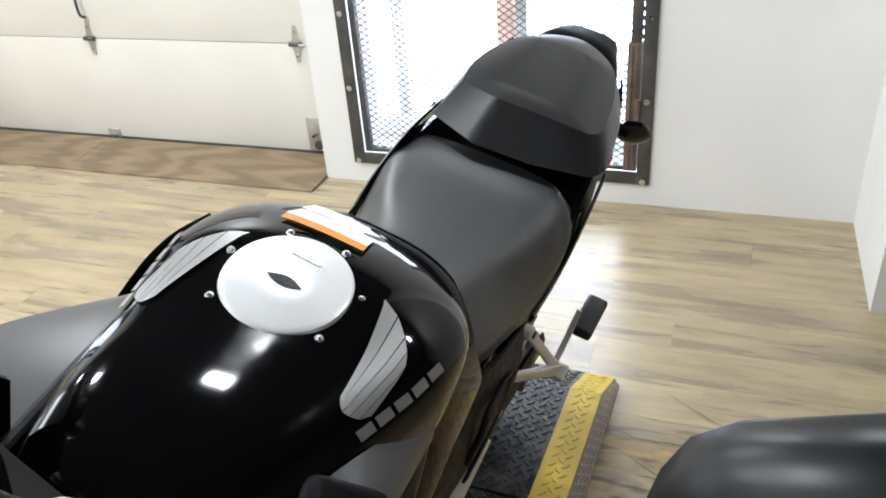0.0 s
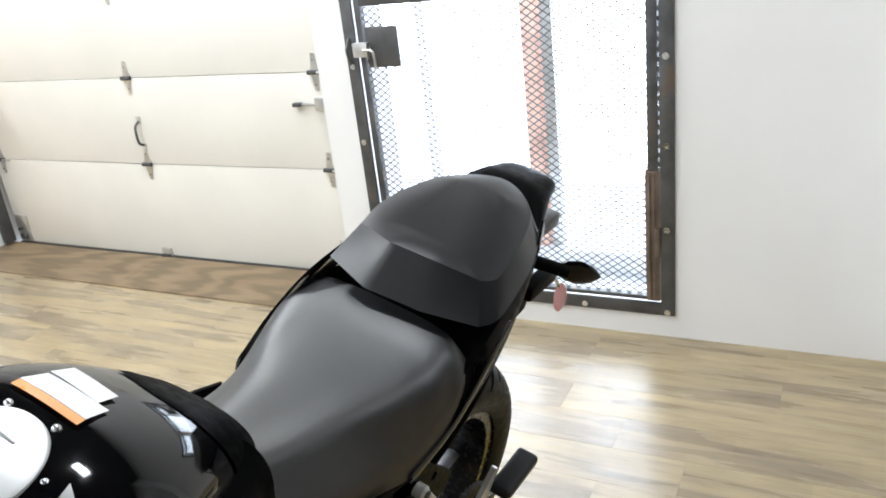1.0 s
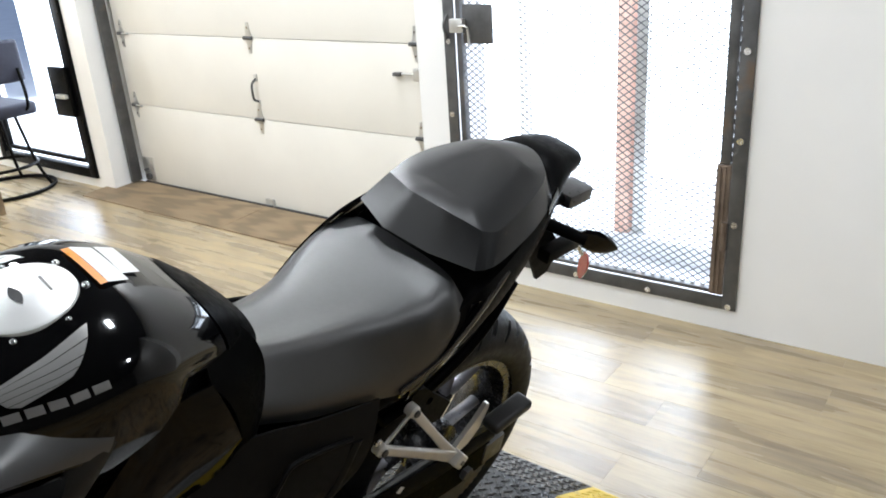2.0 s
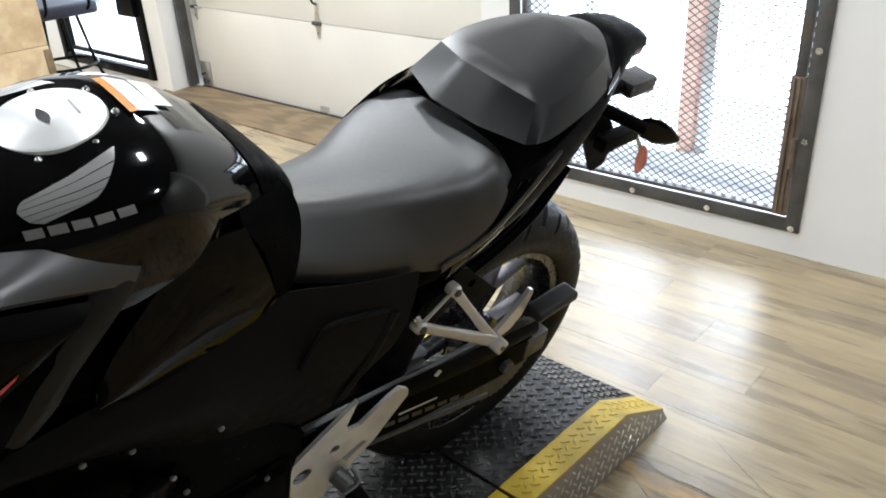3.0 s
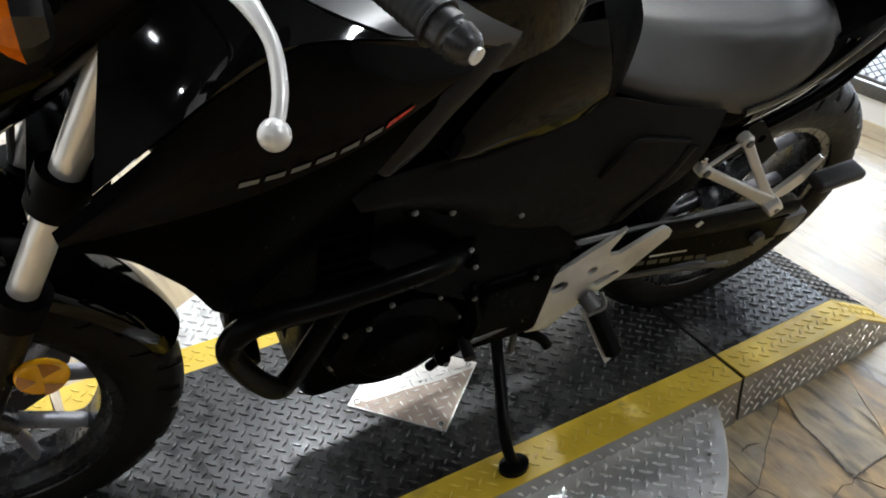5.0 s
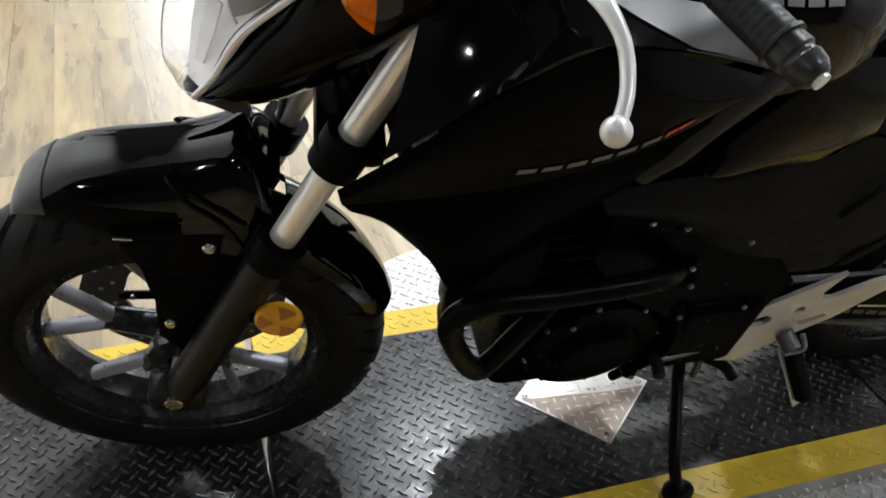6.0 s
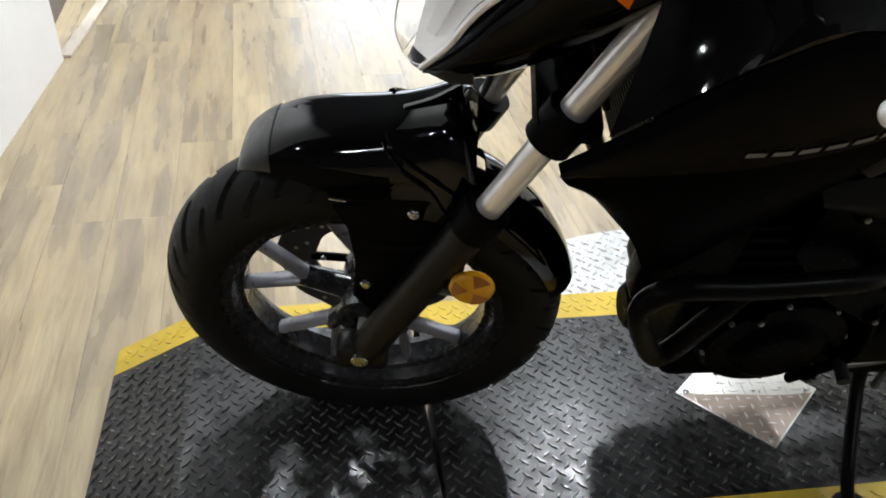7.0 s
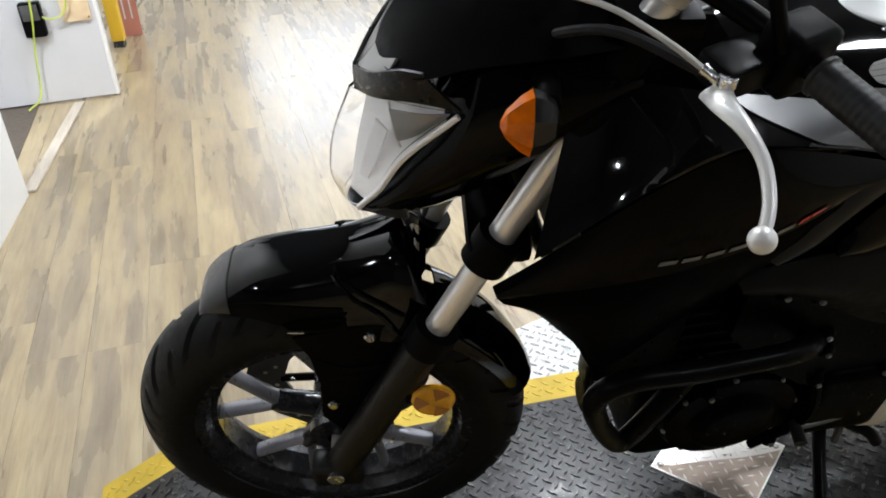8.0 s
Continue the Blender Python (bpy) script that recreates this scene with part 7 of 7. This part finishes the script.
part("arm_label", quads(bmesh.new(), [[(0.1312, 1.075, 0.3590), (0.1312, 1.12, 0.3500), (0.1312, 1.168, 0.3400)], [(0.1312, 1.077, 0.3535), (0.1312, 1.12, 0.3450), (0.1312, 1.168, 0.3355)]]), M_WHITE_DECAL, arm, "white caution label bar")
for k in range(6):
    y0 = 1.045 + 0.032 * k
    z0 = 0.353 - 0.0085 * k
    part("arm_label", quads(bmesh.new(), [[(0.1312, y0, z0), (0.1312, y0 + 0.024, z0 - 0.006)], [(0.1312, y0 + 0.002, z0 - 0.012), (0.1312, y0 + 0.026, z0 - 0.018)]]), M_LETTER_DIM, arm, "faded caution label bar")
part("guard_sticker", plate_bm([(1.127, 0.436), (1.136, 0.445), (1.145, 0.437), (1.136, 0.428)], 0.1455, 0.1465), M_WHITE_DECAL, bike, "small white diamond sticker")
part("chain", tube_bm([(0.118, 0.86, 0.44), (0.118, 1.33, 0.405)], 0.008, 8), M_STEEL_DARK, bike)
part("chain", tube_bm([(0.118, 0.86, 0.35), (0.118, 1.33, 0.225)], 0.008, 8), M_STEEL_DARK, bike)
sp_rows = []
for k in range(84):
    a = 2 * math.pi * k / 84
    r = 0.098 + (0.006 if k % 2 else 0)
    sp_rows.append([Vector((0.112, BASE + 0.05 * math.cos(a), REAR_R + 0.05 * math.sin(a))), Vector((0.112, BASE + r * math.cos(a), REAR_R + r * math.sin(a))), Vector((0.120, BASE + r * math.cos(a), REAR_R + r * math.sin(a))), Vector((0.120, BASE + 0.05 * math.cos(a), REAR_R + 0.05 * math.sin(a)))])
part("sprocket", weld(quads(bmesh.new(), sp_rows + [sp_rows[0]])), M_STEEL_DARK, bike, "dark rear sprocket")
part("axle_nut", disc_bm((0.130, BASE, REAR_R), 0.016, 0.012, 6, "x"), M_STEEL_DARK, bike)
part("chain_adjuster", box_bm((0.100, 1.405, 0.29), (0.134, 1.465, 0.345), 0.006), M_STEEL_DARK, bike)
rows = []
for k in range(14):
    a = radians(60 + 75 * k / 13)
    p = Vector((0, BASE + 0.328 * math.cos(a), REAR_R + 0.328 * math.sin(a)))
    rows.append([p + Vector((0.088 * math.sin(b), 0, -0.012 * (1 - math.cos(b)))) for b in [radians(-80 + 16 * j) for j in range(11)]])
bm = quads(bmesh.new(), rows[5:])
bmesh.ops.solidify(bm, geom=bm.faces[:], thickness=0.003)
part("rear_hugger", bm, M_SATIN, bike, "black inner mudguard")
part("shock_absorber", tube_bm([(0.0, 0.95, 0.40), (0.0, 0.99, 0.64)], 0.032, 14), M_ENGINE, bike)


# ---- the floor's pieces ----
def slate_floor():
    """Irregular slate-look slabs beside the platform, each cut from a jittered net."""
    d = tagged(new("slate_floor"), "brown slate-look floor slabs with open cracks", "floor", kind="structure")
    rng = random.Random(5)
    x0, x1, y0, y1 = 0.02, 1.9, -1.3, 1.665
    nx, ny = 8, 13
    pts = {}
    for i in range(nx + 1):
        for j in range(ny + 1):
            jx = 0 if i in (0, nx) else rng.uniform(-0.07, 0.07)
            jy = 0 if j in (0, ny) else rng.uniform(-0.07, 0.07)
            pts[i, j] = Vector((x0 + (x1 - x0) * i / nx + jx, y0 + (y1 - y0) * j / ny + jy))

    pts[1, 12], pts[2, 12], pts[3, 12] = Vector((0.181, 1.465)), Vector((0.404, 1.391)), Vector((0.643, 1.500))
    pts[1, 13], pts[2, 13], pts[3, 13] = Vector((0.206, 1.665)), Vector((0.430, 1.665)), Vector((0.628, 1.665))
    plain = ((1, 12), (2, 12), (3, 12), (1, 13), (2, 13), (3, 13))
    # one slab with a slanting upper edge, and the tapering one beyond it
    low = [Vector(p) for p in ((0.181, 1.465), (0.212, 1.446), (0.264, 1.419), (0.302, 1.414), (0.339, 1.404), (0.386, 1.389), (0.404, 1.391))]
    slant = [Vector(p) for p in ((0.404, 1.450), (0.408, 1.511), (0.374, 1.539), (0.340, 1.563), (0.304, 1.582), (0.230, 1.630), (0.200, 1.642))]
    shaped = {(1, 12): low + slant, (2, 12): [Vector((0.404, 1.391)), Vector((0.520, 1.448)), Vector((0.643, 1.500)), Vector((0.638, 1.590)), Vector((0.628, 1.665)), Vector((0.206, 1.665))] + slant[::-1]}

    def ragged(a, b, seed, amp):
        r = random.Random(seed)
        n = Vector((-(b - a).y, (b - a).x)).normalized()
        return [a.lerp(b, k / 8) + n * (r.uniform(-amp, amp) if 0 < k < 8 else 0) for k in range(8)]
    for i in range(nx):
        for j in range(ny):
            q = [(i, j), (i + 1, j), (i + 1, j + 1), (i, j + 1)]
            c = sum((pts[k] for k in q), Vector((0, 0))) / 4
            loop = []
            for k in range(4):
                a, b = q[k], q[(k + 1) % 4]
                lo, hi = min(a, b), max(a, b)
                seg = low[:-1] if (lo, hi) == ((1, 12), (2, 12)) else ragged(pts[lo], pts[hi], hash((lo, hi)) % 9999, 0 if lo in plain and hi in plain else 0.007)
                if (a, b) != (lo, hi):
                    seg = [pts[a]] + seg[:0:-1]
                loop += seg
            if (i, j) in shaped:
                loop = shaped[i, j]
            g = 0.0016 if (i, j) in shaped else rng.uniform(0.0002, 0.0009)
            loop = [p + (c - p).normalized() * g for p in loop]
            bm = bmesh.new()
            tilt = rng.uniform(0, 0.0012)
            lo_ = [bm.verts.new((p.x, p.y, -0.006)) for p in loop]
            hi_ = [bm.verts.new((p.x + (c - p).x * 0.003, p.y + (c - p).y * 0.003, 0.0 + tilt)) for p in loop]
            bm.faces.new(hi_)
            for k in range(len(loop)):
                k2 = (k + 1) % len(loop)
                bm.faces.new((lo_[k], lo_[k2], hi_[k2], hi_[k]))
            part("slab", bm, M_STONE_GREY if (i * 5 + j * 3) % 8 == 1 or (i, j) == (1, 12) else M_STONE, d)
    # open cracks: dark, uneven seams where the print has split
    for line in ([(0.196, 1.672), (0.234, 1.685), (0.280, 1.667), (0.366, 1.670), (0.459, 1.664), (0.544, 1.664), (0.622, 1.675), (0.632, 1.640), (0.640, 1.584)],
                 [(0.320, 1.850), (0.435, 1.777), (0.533, 1.719), (0.590, 1.688)], [(0.374, 1.539), (0.330, 1.550), (0.295, 1.551)],
                 [(0.247, 1.256), (0.243, 1.280), (0.252, 1.306)], [(0.181, 1.465), (0.212, 1.446), (0.264, 1.419), (0.339, 1.404), (0.386, 1.389), (0.404, 1.391), (0.404, 1.450), (0.408, 1.511)]):
        path = spline([(x, y, 0.0034) for x, y in line], 14 * len(line))
        rows = []
        for k, p in enumerate(path):
            q = (path[min(k + 1, len(path) - 1)] - path[max(k - 1, 0)]).normalized()
            n = Vector((-q.y, q.x, 0))
            e = math.sin(math.pi * min(1, max(0.08, k / (len(path) - 1))))
            w = (0.0010 if line[0][0] == 0.320 else 0.0024) * (0.35 + 0.65 * e) * rng.uniform(0.6, 1.3)
            c = p + n * rng.uniform(-0.0016, 0.0016)
            rows.append([c - n * w, c + n * w])
        part("crack", quads(bmesh.new(), rows), M_UNDER, d)
    return d


slate_floor()


def plank_floor():
    """Boards that run along the room, in staggered rows."""
    d = tagged(new("plank_floor"), "straw and grey-brown vinyl plank floor", "floor", kind="structure")
    rng = random.Random(11)
    w, ln = 0.150, 1.22
    base = {}

    def board(x0, x1, y0, y1):
        key = (round(x1 - x0, 3), round(y1 - y0, 3))
        if key not in base:
            bm = box_bm((0, 0, -0.006), (key[0] - 0.0005, key[1] - 0.0006, 0.0), 0.0)
            me = bpy.data.meshes.new("plank")
            bmesh.ops.recalc_face_normals(bm, faces=bm.faces[:])
            bm.to_mesh(me)
            bm.free()
            me.materials.append(M_PLANK)
            base[key] = me
        ob = new("plank", base[key])
        ob.location = (x0, y0, 0)
        ob.parent = d
    y = -4.1
    row = 0
    while y < 3.0:
        y2 = min(y + w, 3.02)
        x = -6.6 - rng.choice([0.0, 0.2, 0.4, 0.6, 0.8, 1.0])
        while x < 4.6:
            a, b = max(x, -6.6), min(x + ln, 4.6)
            if y + w * 0.5 < 1.665 and y + w * 0.5 > -1.3 and b > 0.02 and a < 1.9:
                # room for the slate slabs
                if a < 0.02:
                    board(a, 0.02, y, y2)
                if b > 1.9:
                    board(1.9, b, y, y2)
            else:
                board(a, b, y, y2)
            x += ln
        y += w
        row += 1
    return d


plank_floor()
